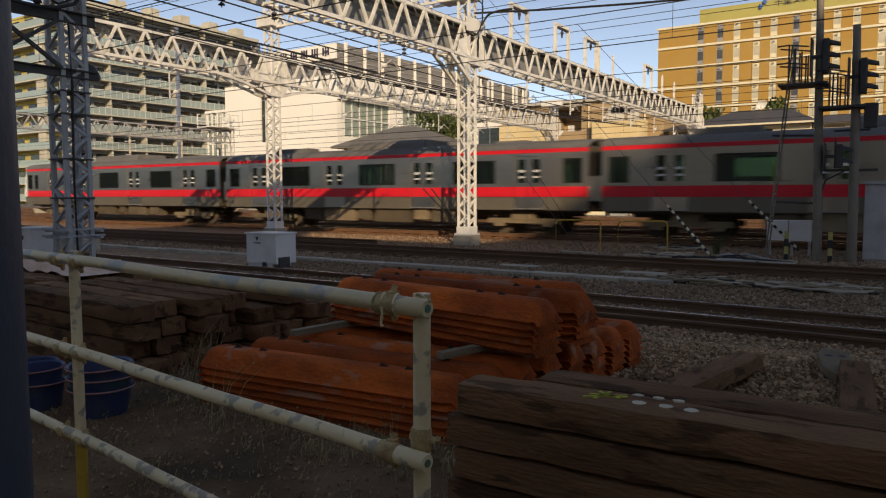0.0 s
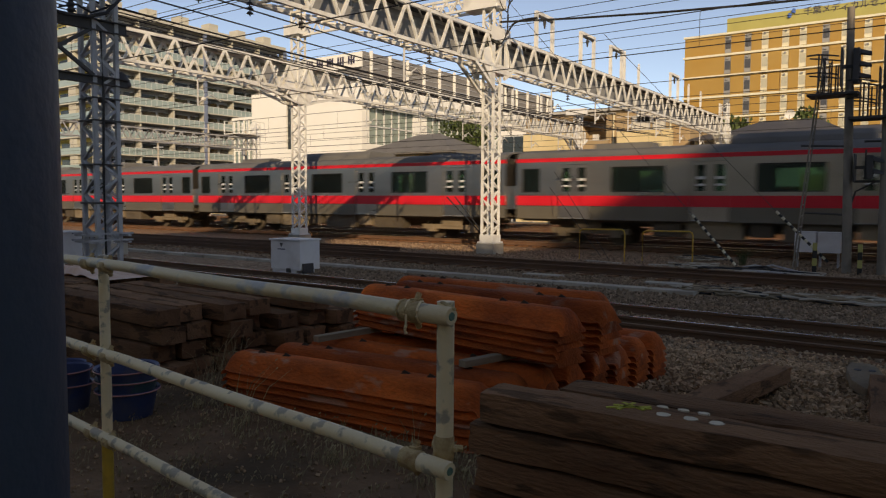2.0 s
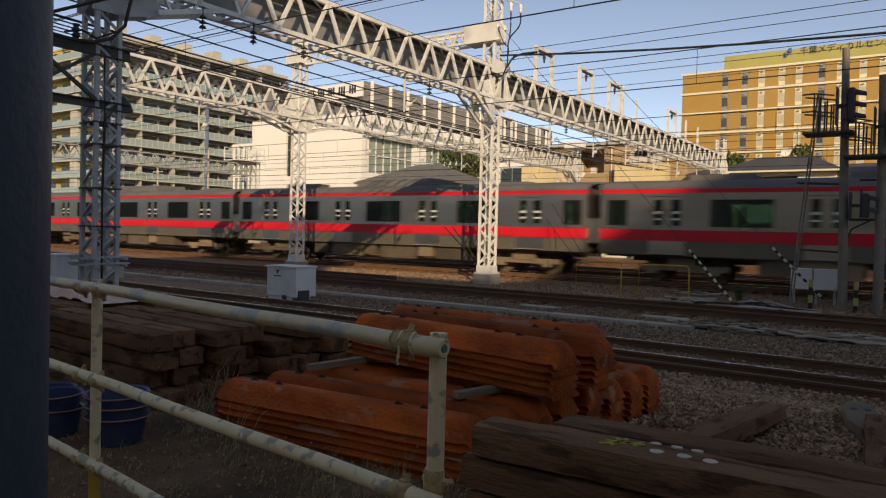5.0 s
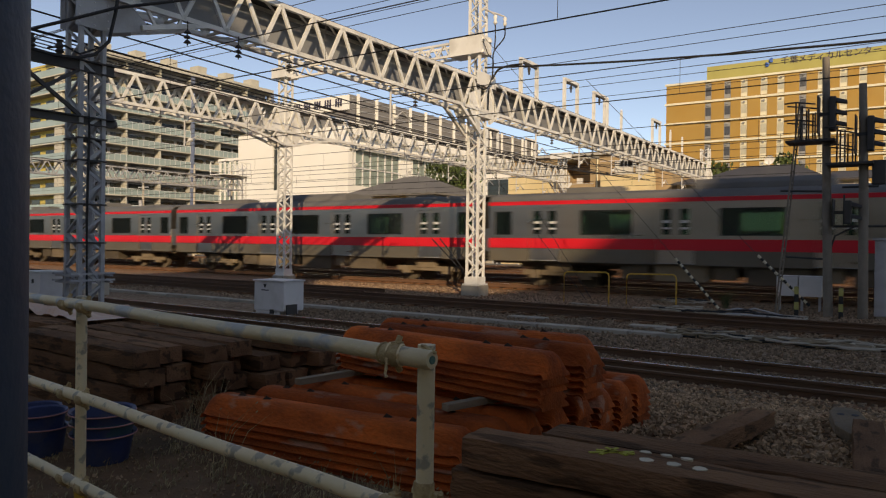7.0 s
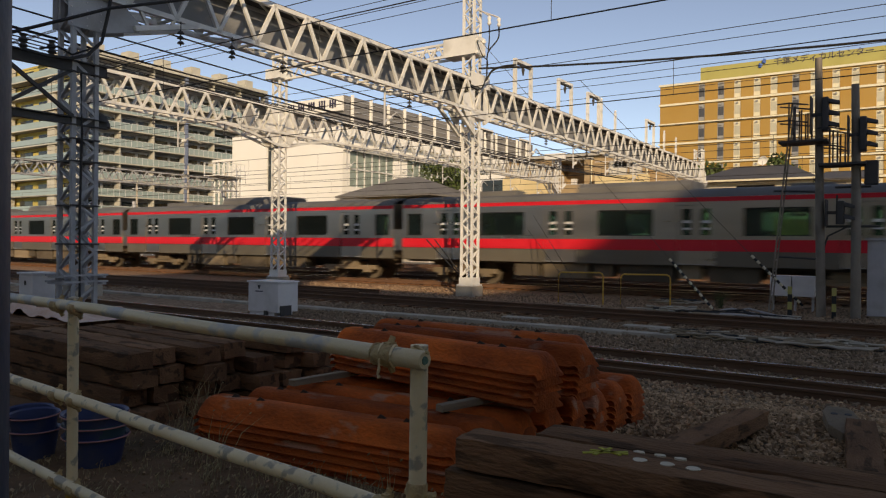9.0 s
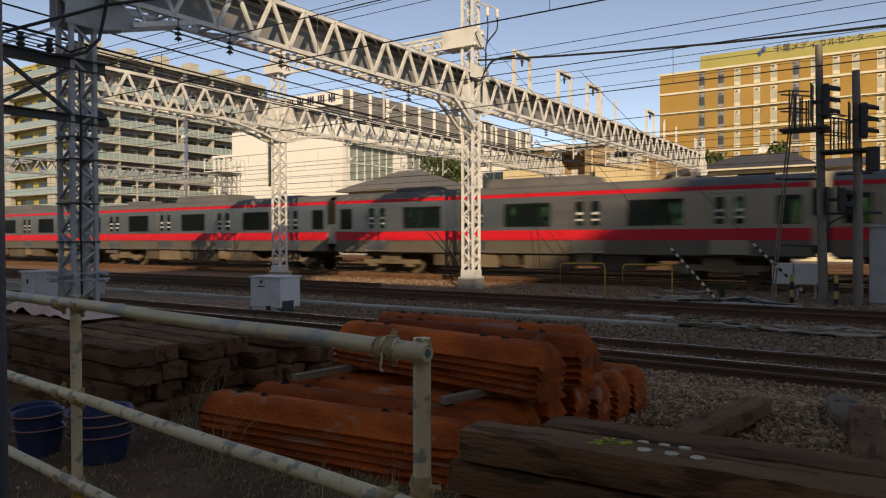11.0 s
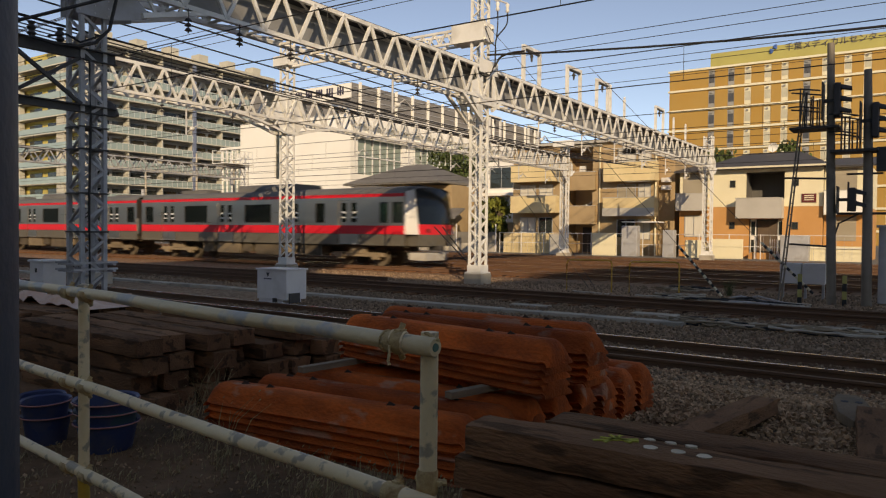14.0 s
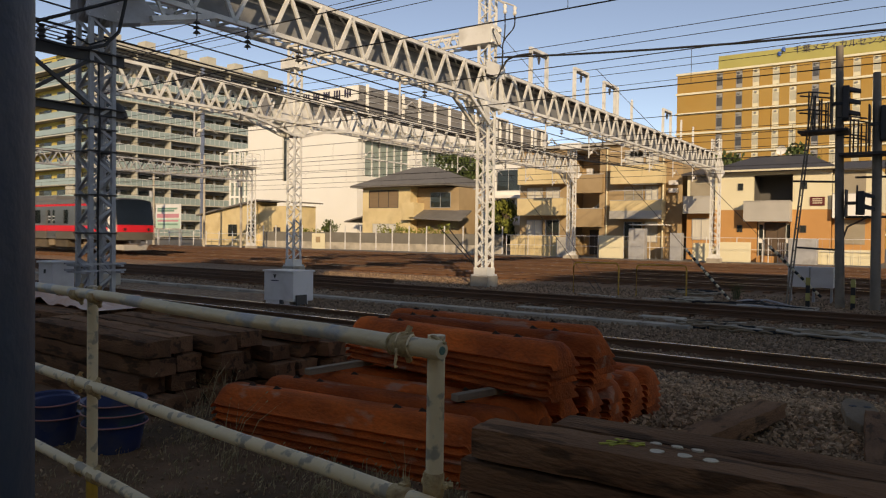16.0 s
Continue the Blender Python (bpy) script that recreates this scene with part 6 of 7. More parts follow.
for x0, x1, z in ((-30.4, -26.4, 7.32), (-30.4, -26.4, 4.72), (-22.2, -18.4, 4.62), (-22.2, -18.4, 7.72)):
    part("laundry_rail", Shape().tube([(x0, -0.6, z + 0.55), (x1, -0.6, z + 0.55)], 0.025, 6), CABINET, t)
for x, z, c in ((-25.0, 7.2, CABINET), (-24.4, 4.0, SIGN_WHITE), (-23.9, 4.1, GREY_STEEL)):
    part("stored_box", Shape().box(x, x + 0.5, 1.2, 1.6, z - 1.0, z), c, t, bevel=0.03)
part("stair_flight", Shape().add([(-25.8, 1.0, 2.6), (-23.4, 1.0, 4.6), (-23.4, 2.5, 4.6), (-25.8, 2.5, 2.6), (-25.8, 1.0, 2.4), (-23.4, 1.0, 4.4), (-23.4, 2.5, 4.4), (-25.8, 2.5, 2.4)], [(0, 1, 2, 3), (4, 7, 6, 5), (0, 4, 5, 1), (1, 5, 6, 2), (2, 6, 7, 3), (3, 7, 4, 0)]), GREY_WALL, t, "open stair flight")
part("carport_roof", Shape().box(-20.2, -17.4, -1.6, 0.0, 2.45, 2.53), SIGN_WHITE, t, "thin white canopy")

# cream and orange house
# dark grey carries the shade inside the balcony recess
RECESS = mat("shade_grey_recess", (0.10, 0.095, 0.088), (0.16, 0.15, 0.14), 0.8, 20, 0.85)
DOOR_BROWN = mat("brown_door", (0.10, 0.065, 0.045), (0.15, 0.10, 0.07), 2, 30, 0.5)


def shutter(t, x0, x1, z0, z1, y):
    w = part("shutter", Shape().box(x0 - 0.06, x1 + 0.06, y - 0.03, y, z0 - 0.06, z1 + 0.18), SHUTTER, t, "closed beige roller shutter")
    n = int((z1 - z0) / 0.16)
    for i in range(n):
        part("slat", Shape().box(x0, x1, y - 0.055, y - 0.031, z0 + 0.16 * i, z0 + 0.16 * i + 0.145), SHUTTER, w)


t = thing("house", "two-storey house, cream siding over orange, dark hipped roof", "house", m=pose(0, 55.0, 0))
part("upper_wall", wall_with_openings(-14.2, -6.6, 3.6, 6.45, 0.0, 0.25, [(-11.55, -9.0, 4.1, 6.05)]), CREAM, t, "cream siding", weld=True)
part("lower_wall", wall_with_openings(-14.2, -6.6, -0.2, 3.59, 0.0, 0.25, [(-11.3, -9.1, -0.2, 2.7)]), ORANGE_WALL, t, "orange siding", weld=True)
part("recess", Shape().box(-11.6, -8.9, 2.2, 2.4, -0.2, 6.45).box(-11.75, -11.56, 0.25, 2.4, -0.2, 6.45).box(-8.99, -8.8, 0.25, 2.4, -0.2, 6.45).box(-11.6, -8.9, 0.25, 2.2, 6.06, 6.2), RECESS, t, "recess behind the balcony, shade put into dark grey")
part("wing_wall", Shape().box(-16.4, -14.21, 0.6, 7, 3.5, 6.3), CREAM, t)
part("wing_wall", Shape().box(-16.4, -14.21, 0.6, 7, -0.2, 3.49), ORANGE_WALL, t)
part("wing_wall", Shape().box(-6.59, -3.9, 0.5, 7, 3.5, 6.3), CREAM, t)
part("wing_wall", Shape().box(-6.59, -3.9, 0.5, 7, -0.2, 3.49), ORANGE_WALL, t)
part("back_wall", Shape().box(-14.2, -6.6, 7, 7.2, -0.2, 6.4), CREAM, t)
balcony(t, -12.0, -9.0, 2.75, 4.15, 0.0, 1.0, GREY_WALL, "grey panelled balcony")
roof = Shape().add([(-14.7, -0.6, 6.45), (-6.2, -0.6, 6.45), (-6.2, 7.6, 6.45), (-14.7, 7.6, 6.45), (-12.2, 3.4, 7.75), (-8.6, 3.4, 7.75), (-14.7, -0.6, 6.3), (-6.2, -0.6, 6.3), (-6.2, 7.6, 6.3), (-14.7, 7.6, 6.3)],
                   [(0, 1, 5, 4), (2, 3, 4, 5), (1, 2, 5), (3, 0, 4), (0, 6, 7, 1), (1, 7, 8, 2), (2, 8, 9, 3), (3, 9, 6, 0), (6, 9, 8, 7)])
part("roof", roof, ROOF_TILE, t, "dark tiled hipped roof")
for x0, x1 in ((-16.7, -14.25), (-6.55, -3.4)):
    part("wing_roof", Shape().add([(x0, 0.0, 6.2), (x1, 0.0, 6.2), (x1, 7, 7.3), (x0, 7, 7.3), (x0, 0.0, 6.32), (x1, 0.0, 6.32), (x1, 7, 7.42), (x0, 7, 7.42)], [(0, 3, 2, 1), (4, 5, 6, 7), (0, 1, 5, 4), (1, 2, 6, 5), (2, 3, 7, 6), (3, 0, 4, 7)]), ROOF_TILE, t)
part("gutter", Shape().box(-14.75, -6.15, -0.72, -0.6, 6.3, 6.42), PALE_LINE, t, "cream gutter")
balcony(t, -16.45, -14.3, 3.35, 4.6, 0.6, 0.9, GREY_WALL)
balcony(t, -6.5, -3.9, 3.0, 4.6, 0.5, 0.9, WHITE_WALL)
shutter(t, -16.1, -14.6, 4.6, 5.95, 0.599)
window(t, -16.0, -14.6, 1.4, 3.0, 0.599, GREY_STEEL, 0.0, 1, CURTAIN)
shutter(t, -6.4, -4.7, 4.6, 5.9, 0.499)
shutter(t, -6.3, -4.7, 1.3, 2.7, 0.499)
for x0, x1, z0, z1 in ((-12.62, -12.25, 5.0, 5.5), (-12.62, -12.25, 2.0, 2.5), (-8.5, -8.1, 2.0, 2.5), (-8.45, -8.1, 5.0, 5.45)):
    window(t, x0, x1, z0, z1, 0.0, DARK_STEEL, 0.0, 0)
for x in (-10.75, -9.93):
    part("door", Shape().box(x, x + 0.79, 0.30, 0.36, -0.1, 2.6), DOOR_BROWN, t, "brown entrance door leaf")
for x in (-11.2, -9.4):
    part("door_sidelight", Shape().box(x - 0.02, x + 0.36, 0.20, 0.28, -0.1, 2.7), WHITE_WALL, t, "white framed side light")
    for z in (0.25, 1.55):
        part("side_pane", Shape().box(x + 0.04, x + 0.30, 0.17, 0.19, z, z + 1.0), HOUSE_GLASS, t)
plq = part("name_plaque", Shape().box(-7.9, -7.0, -0.06, -0.01, 3.85, 4.45), mat("maroon_plaque", (0.12, 0.02, 0.02), (0.17, 0.03, 0.03), 4, 30, 0.6), t, "small maroon plaque")
for z in (4.0, 4.14, 4.28):
    part("lettering_bar", Shape().box(-7.75, -7.15, -0.068, -0.062, z, z + 0.06), PALE_LINE, plq)
for x in (-10.6, -8.3):
    part("gate_post", Shape().box(x, x + 0.1, -1.6, -1.5, -0.1, 1.5), CABINET, t)
for i in range(9):
    part("gate_bar", Shape().box(-9.6 + i * 0.14, -9.57 + i * 0.14, -1.56, -1.53, -0.1, 1.3), CABINET, t)
part("yard_wall", Shape().box(-15.0, -12.2, -1.9, -1.7, -0.1, 0.95), CREAM, t, "low cream yard wall")
part("yard_wall", Shape().box(-8.0, -4.0, -1.9, -1.7, -0.1, 0.9), CREAM, t, "low cream yard wall")
part("porch_step", Shape().box(-11.0, -9.5, -1.4, 0.0, -0.1, 0.35), ORANGE_WALL, t)

dish = Shape()
for k in range(5):
    for i in range(14):
        q = k / 4
        dish.v.append((0.36 * q * math.cos(i * 0.4488), -0.10 * q * q, 0.36 * q * math.sin(i * 0.4488)))
dish.f = [(k * 14 + i, k * 14 + (i + 1) % 14, (k + 1) * 14 + (i + 1) % 14, (k + 1) * 14 + i) for k in range(4) for i in range(14)]
t = thing("satellite_dish", "small white satellite dish on the dark roof", "satellite dish", m=pose(-10.4, 58.2, 7.72))
part("mast", Shape().tube([(0, 0.05, -0.1), (0, 0.05, 0.4)], 0.03, 6), GREY_STEEL, t)
part("dish", dish, SIGN_WHITE, t, smooth=60).matrix_basis = pose(0, 0, 0.42, 25, 0, 30)

# white utility boxes and panels along the far edge
for k, (x, w, h, m) in enumerate(((-25.0, 1.6, 1.6, GREY_WALL), (-21.2, 1.9, 1.75, CREAM), (-19.1, 1.2, 2.3, GREY_STEEL), (-16.2, 0.8, 2.0, GREY_STEEL), (-14.4, 1.3, 1.3, CREAM), (-12.2, 2.1, 1.4, CREAM), (-7.9, 1.7, 1.7, GREY_STEEL))):
    t = thing("fence_panel" if k in (0, 1, 4, 5) else "utility_box", "pale screen panel at the edge of the tracks" if k in (0, 1, 4, 5) else "pale grey utility box at the edge of the tracks", "panel" if k in (0, 1, 4, 5) else "utility box", m=pose(x, 52.6, -0.12))
    part("panel_body" if k in (0, 1, 4, 5) else "box_body", Shape().box(-w / 2, w / 2, -0.1 if k in (0, 1, 4, 5) else -0.35, 0.1 if k in (0, 1, 4, 5) else 0.35, 0, h), m, t, bevel=0.03)

# thin fence before flats and house
t = thing("mesh_fence", "thin grey mesh fence before the flats and the house", "fence", kind="structure", m=pose(0, 52.95, -0.12))
for i in range(14):
    part("post", Shape().tube([(-30.6 + 2.05 * i, 0, 0), (-30.6 + 2.05 * i, 0, 1.75)], 0.035, 6), CABINET, t)
for z in (0.9, 1.7):
    part("rail", Shape().tube([(-30.6, 0, z), (-4.0, 0, z)], 0.022, 6), CABINET, t)
wire = Shape()
for i in range(60):
    wire.box(-30.6 + 0.44 * i, -30.588 + 0.44 * i, -0.006, 0.006, 0.05, 1.7)
part("mesh_wires", wire, GREY_STEEL, t)["kind"] = "stuff"

# slim poles down the line
for k, (x, y, h) in enumerate(((-66.5, 49.5, 10.0), (-61.0, 50.0, 9.0), (-72.0, 47.0, 8.0), (-33.2, 53.2, 7.0))):
    t = thing("utility_pole", "slim grey utility pole beyond the tracks", "utility pole", "slim utility poles", m=pose(x, y, -0.2))
    part("shaft", Shape().tube([(0, 0, 0), (0, 0, h)], [0.15, 0.10], 10), CONCRETE, t, smooth=50)
    for z in (h - 0.5, h - 1.3):
        part("cross_arm", Shape().box(-0.9, 0.9, -0.05, 0.05, z, z + 0.09), ZINC, t)
    part("transformer", Shape().tube([(0.0, -0.32, h - 2.6), (0.0, -0.32, h - 1.9)], 0.2, 12), GREY_STEEL, t)

# hipped-roof house
t = thing("house", "beige two-storey house with a grey hipped tile roof", "house", m=pose(0, 60, 0))
part("wall", wall_with_openings(-52.9, -46.3, -0.2, 6.6, 0.0, 0.25, [(-52.0, -47.9, 4.3, 6.2), (-47.6, -47.0, 1.3, 2.0)]), BEIGE, t, weld=True)
# this wing takes the darker brown in place of shade
part("wall", Shape().box(-46.29, -41.0, 1.2, 8, -0.2, 6.4), BROWN_WALL, t, "recessed wing, its shade put into the brown")
part("wall", Shape().box(-52.9, -46.3, 0.26, 8, -0.2, 6.59), BEIGE, t)
window(t, -52.0, -47.9, 4.3, 6.2, 0.02, DARK_STEEL, 0.1, 2, mat("brown_shutter", (0.20, 0.13, 0.08), (0.28, 0.19, 0.12), 1, 20, 0.8, stretch=(0.5, 1, 10)))
window(t, -51.4, -48.2, 0.4, 2.6, -0.001, GREY_STEEL, 0.0, 2, CURTAIN)
window(t, -44.6, -42.0, 4.3, 5.9, 1.199, GREY_STEEL, 0.0, 1)
part("balcony", Shape().box(-47.0, -45.4, -0.6, -0.48, 3.0, 4.8).box(-45.5, -45.4, -0.48, 1.2, 3.0, 4.8), BEIGE, t)


def hip(parent, x0, x1, y0, y1, z, rise, ridge, label="grey tiled hipped roof"):
    xm0, xm1, ym = x0 + ridge, x1 - ridge, (y0 + y1) / 2
    part("roof", Shape().add([(x0, y0, z), (x1, y0, z), (x1, y1, z), (x0, y1, z), (xm0, ym, z + rise), (xm1, ym, z + rise), (x0, y0, z - 0.2), (x1, y0, z - 0.2), (x1, y1, z - 0.2), (x0, y1, z - 0.2)],
                             [(0, 1, 5, 4), (2, 3, 4, 5), (1, 2, 5), (3, 0, 4), (0, 6, 7, 1), (1, 7, 8, 2), (2, 8, 9, 3), (3, 9, 6, 0), (6, 9, 8, 7)]), ROOF_GREY, parent, label)


ROOF_GREY = mat("grey_roof_tile", (0.13, 0.12, 0.11), (0.21, 0.195, 0.18), 1.0, 12, 0.7, 0.0, 0.4)
hip(t, -53.9, -41.2, -1.0, 9.0, 6.7, 2.2, 4.8)
part("lean_roof", Shape().add([(-46.0, -0.6, 3.3), (-39.5, -0.6, 3.0), (-39.5, 1.3, 4.0), (-46.0, 1.3, 4.2), (-46.0, -0.6, 3.15), (-39.5, -0.6, 2.85), (-39.5, 1.3, 3.85), (-46.0, 1.3, 4.05)], [(0, 1, 2, 3), (4, 7, 6, 5), (0, 4, 5, 1), (1, 5, 6, 2), (2, 6, 7, 3), (3, 7, 4, 0)]), ROOF_GREY, t, "lean-to tile roof")
part("side_eave", Shape().add([(-55.8, 0.2, 2.9), (-52.9, 0.2, 3.5), (-52.9, 4, 3.5), (-55.8, 4, 2.9), (-55.8, 0.2, 2.75), (-52.9, 0.2, 3.35), (-52.9, 4, 3.35), (-55.8, 4, 2.75)], [(0, 1, 2, 3), (4, 7, 6, 5), (0, 4, 5, 1), (1, 5, 6, 2), (2, 6, 7, 3), (3, 7, 4, 0)]), ROOF_GREY, t)

# low gabled house
t = thing("house", "low beige house with a shallow gabled roof", "house", m=pose(0, 56, 0))
GAB = [(-75.6, -0.2), (-65.5, -0.2), (-65.5, 5.0), (-75.6, 3.5)]
part("wall", Shape().add([(x, y, z) for y in (0, 3) for x, z in GAB], [(0, 1, 2, 3), (7, 6, 5, 4), (0, 4, 5, 1), (1, 5, 6, 2), (2, 6, 7, 3), (3, 7, 4, 0)]), BEIGE, t)
part("wall", Shape().box(-65.49, -58.9, 0.3, 2.8, -0.2, 4.5), BEIGE, t, "plain side annex")
part("roof", Shape().add([(-76.2, -0.5, 3.45), (-65.2, -0.5, 5.1), (-58.2, -0.5, 4.75), (-58.2, 3.3, 4.75), (-65.2, 3.3, 5.1), (-76.2, 3.3, 3.45), (-76.2, -0.5, 3.6), (-65.2, -0.5, 5.28), (-58.2, -0.5, 4.9), (-58.2, 3.3, 4.9), (-65.2, 3.3, 5.28), (-76.2, 3.3, 3.6)],
                         [(6, 7, 10, 11), (7, 8, 9, 10), (0, 5, 4, 1), (1, 4, 3, 2), (0, 1, 7, 6), (1, 2, 8, 7), (2, 3, 9, 8), (3, 4, 10, 9), (4, 5, 11, 10), (5, 0, 6, 11)]), ROOF_GREY, t)
for x0, x1, z0, z1 in ((-70.6, -69.0, 1.0, 2.4), (-67.4, -66.0, 1.0, 2.4)):
    window(t, x0, x1, z0, z1, -0.001, DARK_STEEL, 0.0)
part("door", Shape().box(-63.0, -61.9, 0.24, 0.29, -0.1, 2.1), DARK_STEEL, t, "dark doorway")

# pink and white board
t = thing("sign_board", "white sign board with a pink band and green lines", "sign board", m=pose(-73.8, 50.0, 0))
part("board", Shape().box(-2.4, 2.4, 0, 0.08, 1.8, 4.6), SIGN_WHITE, t)
part("band", Shape().box(-2.1, 2.1, -0.02, -0.004, 3.05, 3.5), SIGN_PINK, t)
part("band", Shape().box(-2.35, 2.35, -0.012, -0.003, 1.85, 2.95), SIGN_MINT, t, "pale mint lower half")
for k, (z, x0, x1, m) in enumerate(((4.0, -2.0, 1.8, SIGN_GREEN), (3.75, -2.0, 1.2, SIGN_GREEN), (2.6, -2.0, 2.0, SIGN_PINK), (2.2, -1.9, 1.9, SIGN_GREEN))):
    part("lettering_bar", Shape().box(x0, x1, -0.02, -0.004, z, z + 0.2), m, t)
for x in (-2.0, 2.0):
    part("post", Shape().box(x - 0.07, x + 0.07, 0.09, 0.22, -0.2, 4.5), GREY_STEEL, t)

# fence and low wall along the far edge
t = thing("boundary_fence", "pale low wall with grey mesh fence along the tracks", "fence", kind="structure", m=pose(0, 54.0, 0))
part("low_wall", Shape().box(-62.0, -31.5, -0.08, 0.08, -0.2, 0.62), CONCRETE, t)
part("mesh_panel", Shape().box(-62.0, -31.5, -0.02, 0.02, 0.62, 1.62), FENCE, t, "grey weathered fence boards")
for i in range(16):
    part("post", Shape().box(-62.0 + 2.03 * i - 0.05, -62.0 + 2.03 * i + 0.05, -0.14, -0.08, -0.2, 2.3), CABINET, t, "pale fence post")
for i in range(9):
    part("post", Shape().box(-84.0 + 2.4 * i - 0.05, -84.0 + 2.4 * i + 0.05, -0.14, -0.08, -0.2, 1.6), CABINET, t)
part("rail", Shape().box(-84, -62.2, -0.12, -0.08, 1.3, 1.36).box(-84, -62.2, -0.12, -0.08, 0.6, 0.66), CABINET, t)
t = thing("cream_panel", "small cream panel with a faded mark on the fence", "panel", m=pose(-53.3, 53.6, 0))
part("panel_body", Shape().box(-0.9, 0.9, 0, 0.08, -0.15, 1.5), CREAM, t)
part("panel_mark", Shape().box(-0.35, 0.3, -0.012, -0.003, 0.55, 1.15), BROWN_WALL, t, "faded brown mark")

# white school-like block
t = thing("white_building", "large white panelled building with a grey roof screen", "building", m=pose(0, 0, 0))
part("wall", wall_with_openings(-81.6, -60.9, -0.2, 16.3, 68.0, 0.5, [(-74.6, -73.2, 8.5, 14.5)]), WHITE_WALL, t, "white panel wall")
part("window_slot", Shape().box(-74.6, -73.2, 68.3, 68.4, 8.5, 14.5), HOUSE_GLASS, t, "tall narrow window")
joints = Shape()
for i in range(7):
    joints.box(-81.6, -60.9, 67.985, 67.998, 2.0 + 2.0 * i, 2.03 + 2.0 * i)
part("panel_joint", joints, WHITE_WALL, t, "fine panel joints")
side = Shape().box(-61.4, -60.9, 68.5, 122, -0.2, 8.8).box(-61.4, -60.9, 68.5, 122, 13.4, 16.3).box(-61.4, -60.9, 68.5, 69.4, 8.8, 13.4).box(-61.4, -60.9, 78.5, 81.5, 8.8, 13.4).box(-61.4, -60.9, 97, 100, 8.8, 13.4).box(-61.4, -60.9, 116, 122, 8.8, 13.4)
part("side_wall", side, WHITE_WALL, t, weld=True)
part("ledge", Shape().box(-60.9, -59.9, 67.8, 122, 15.0, 16.5), WHITE_WALL, t, "white projecting ledge")
part("ledge", Shape().box(-60.9, -60.3, 68.0, 122, 13.3, 13.7), WHITE_WALL, t, "white window hood")
OFFICE_GLASS = mat("green_office_glass", (0.16, 0.22, 0.20), (0.26, 0.33, 0.30), 0.4, 6, 0.25, 0.0, 0.0, spec=0.6)
for y0, y1 in ((69.4, 78.5), (81.5, 97), (100, 116)):
    w = part("window_band", Shape().box(-61.2, -61.15, y0, y1, 8.8, 13.4), OFFICE_GLASS, t, "ribbon of greenish glass")
    n = int((y1 - y0) / 1.5)
    for i in range(n + 1):
        y = y0 + (y1 - y0) * i / n
        part("mullion", Shape().box(-61.14, -60.98, y - 0.06, y + 0.06, 8.8, 13.4), CABINET, w)
    part("transom", Shape().box(-61.14, -60.98, y0, y1, 11.0, 11.15), CABINET, w)
part("roof_slab", Shape().box(-81.6, -60.9, 68, 122, 16.3, 16.4), GREY_WALL, t)
part("roof_screen", Shape().box(-80.5, -61.4, 68.8, 69.0, 16.4, 20.3), LOUVRE, t, "tall grey louvred roof screen")
part("roof_screen", Shape().box(-61.6, -61.4, 69.0, 121, 16.4, 20.3), LOUVRE, t, "tall grey louvred roof screen")
for i in range(14):
    part("screen_post", Shape().box(-61.39, -61.1, 70 + 3.7 * i, 70.3 + 3.7 * i, 16.4, 20.5), WHITE_WALL, t)
for i in range(5):
    part("screen_rail", Shape().box(-61.395, -61.3, 69.0, 121, 17.0 + 0.7 * i, 17.08 + 0.7 * i), GREY_STEEL, t)
sg = part("sign_band", Shape().box(-77.5, -61.5, 68.5, 68.78, 18.3, 20.2), WHITE_WALL, t, "white sign band with dark lettering")
for i in range(8):
    x = -76.6 + 1.85 * i
    for q in range(3):
        part("lettering_bar", Shape().box(x + 0.42 * q, x + 0.42 * q + 0.26, 68.44, 68.49, 18.75 + 0.1 * ((i + q) % 2), 19.85), SIGN_DARK, sg)
    part("lettering_bar", Shape().box(x, x + 1.1, 68.43, 68.485, 19.25 + 0.2 * (i % 3 - 1), 19.4 + 0.2 * (i % 3 - 1)), SIGN_DARK, sg)
glazed = part("glazed_block", Shape().box(-86.0, -81.62, 68.6, 76, -0.2, 13.0), OFFICE_GLASS, t, "glazed stair block beside the white wall")
part("block_roof", Shape().box(-86.3, -81.62, 68.3, 76, 13.0, 13.4), WHITE_WALL, glazed)
for x in (-86.0, -85.0, -83.9, -82.8, -81.75):
    part("mullion", Shape().box(x - 0.1, x + 0.1, 68.4, 68.58, -0.2, 13.0), WHITE_WALL, glazed)
for z in (2.0, 4.2, 6.4, 8.6, 10.8):
    part("transom", Shape().box(-86.1, -81.65, 68.45, 68.59, z, z + 0.3), WHITE_WALL, glazed)
part("low_annex", Shape().box(-60.8, -50, 90, 100, -0.2, 8.0).box(-44, -32.0, 74, 90, -0.2, 9.5), WHITE_WALL, t)
# pale block behind the flats
t = thing("building", "pale block with balconies behind the flats", "building", m=pose(-36.6, 66, 0))
part("wall", Shape().box(-3.2, 3.2, 0, 10, -0.2, 9.0), WHITE_WALL, t)
for z in (2.6, 5.4):
    part("canopy", Shape().box(-3.4, 3.4, -1.0, 0, z, z + 0.3), WHITE_WALL, t)
    window(t, -2.8, -0.6, z - 2.0, z - 0.1, -0.001, GREY_STEEL, 0.0)
    window(t, 0.4, 2.8, z - 2.0, z - 0.1, -0.001, GREY_STEEL, 0.0)
window(t, -2.8, 2.8, 6.2, 8.4, -0.001, GREY_STEEL, 0.0, 3)

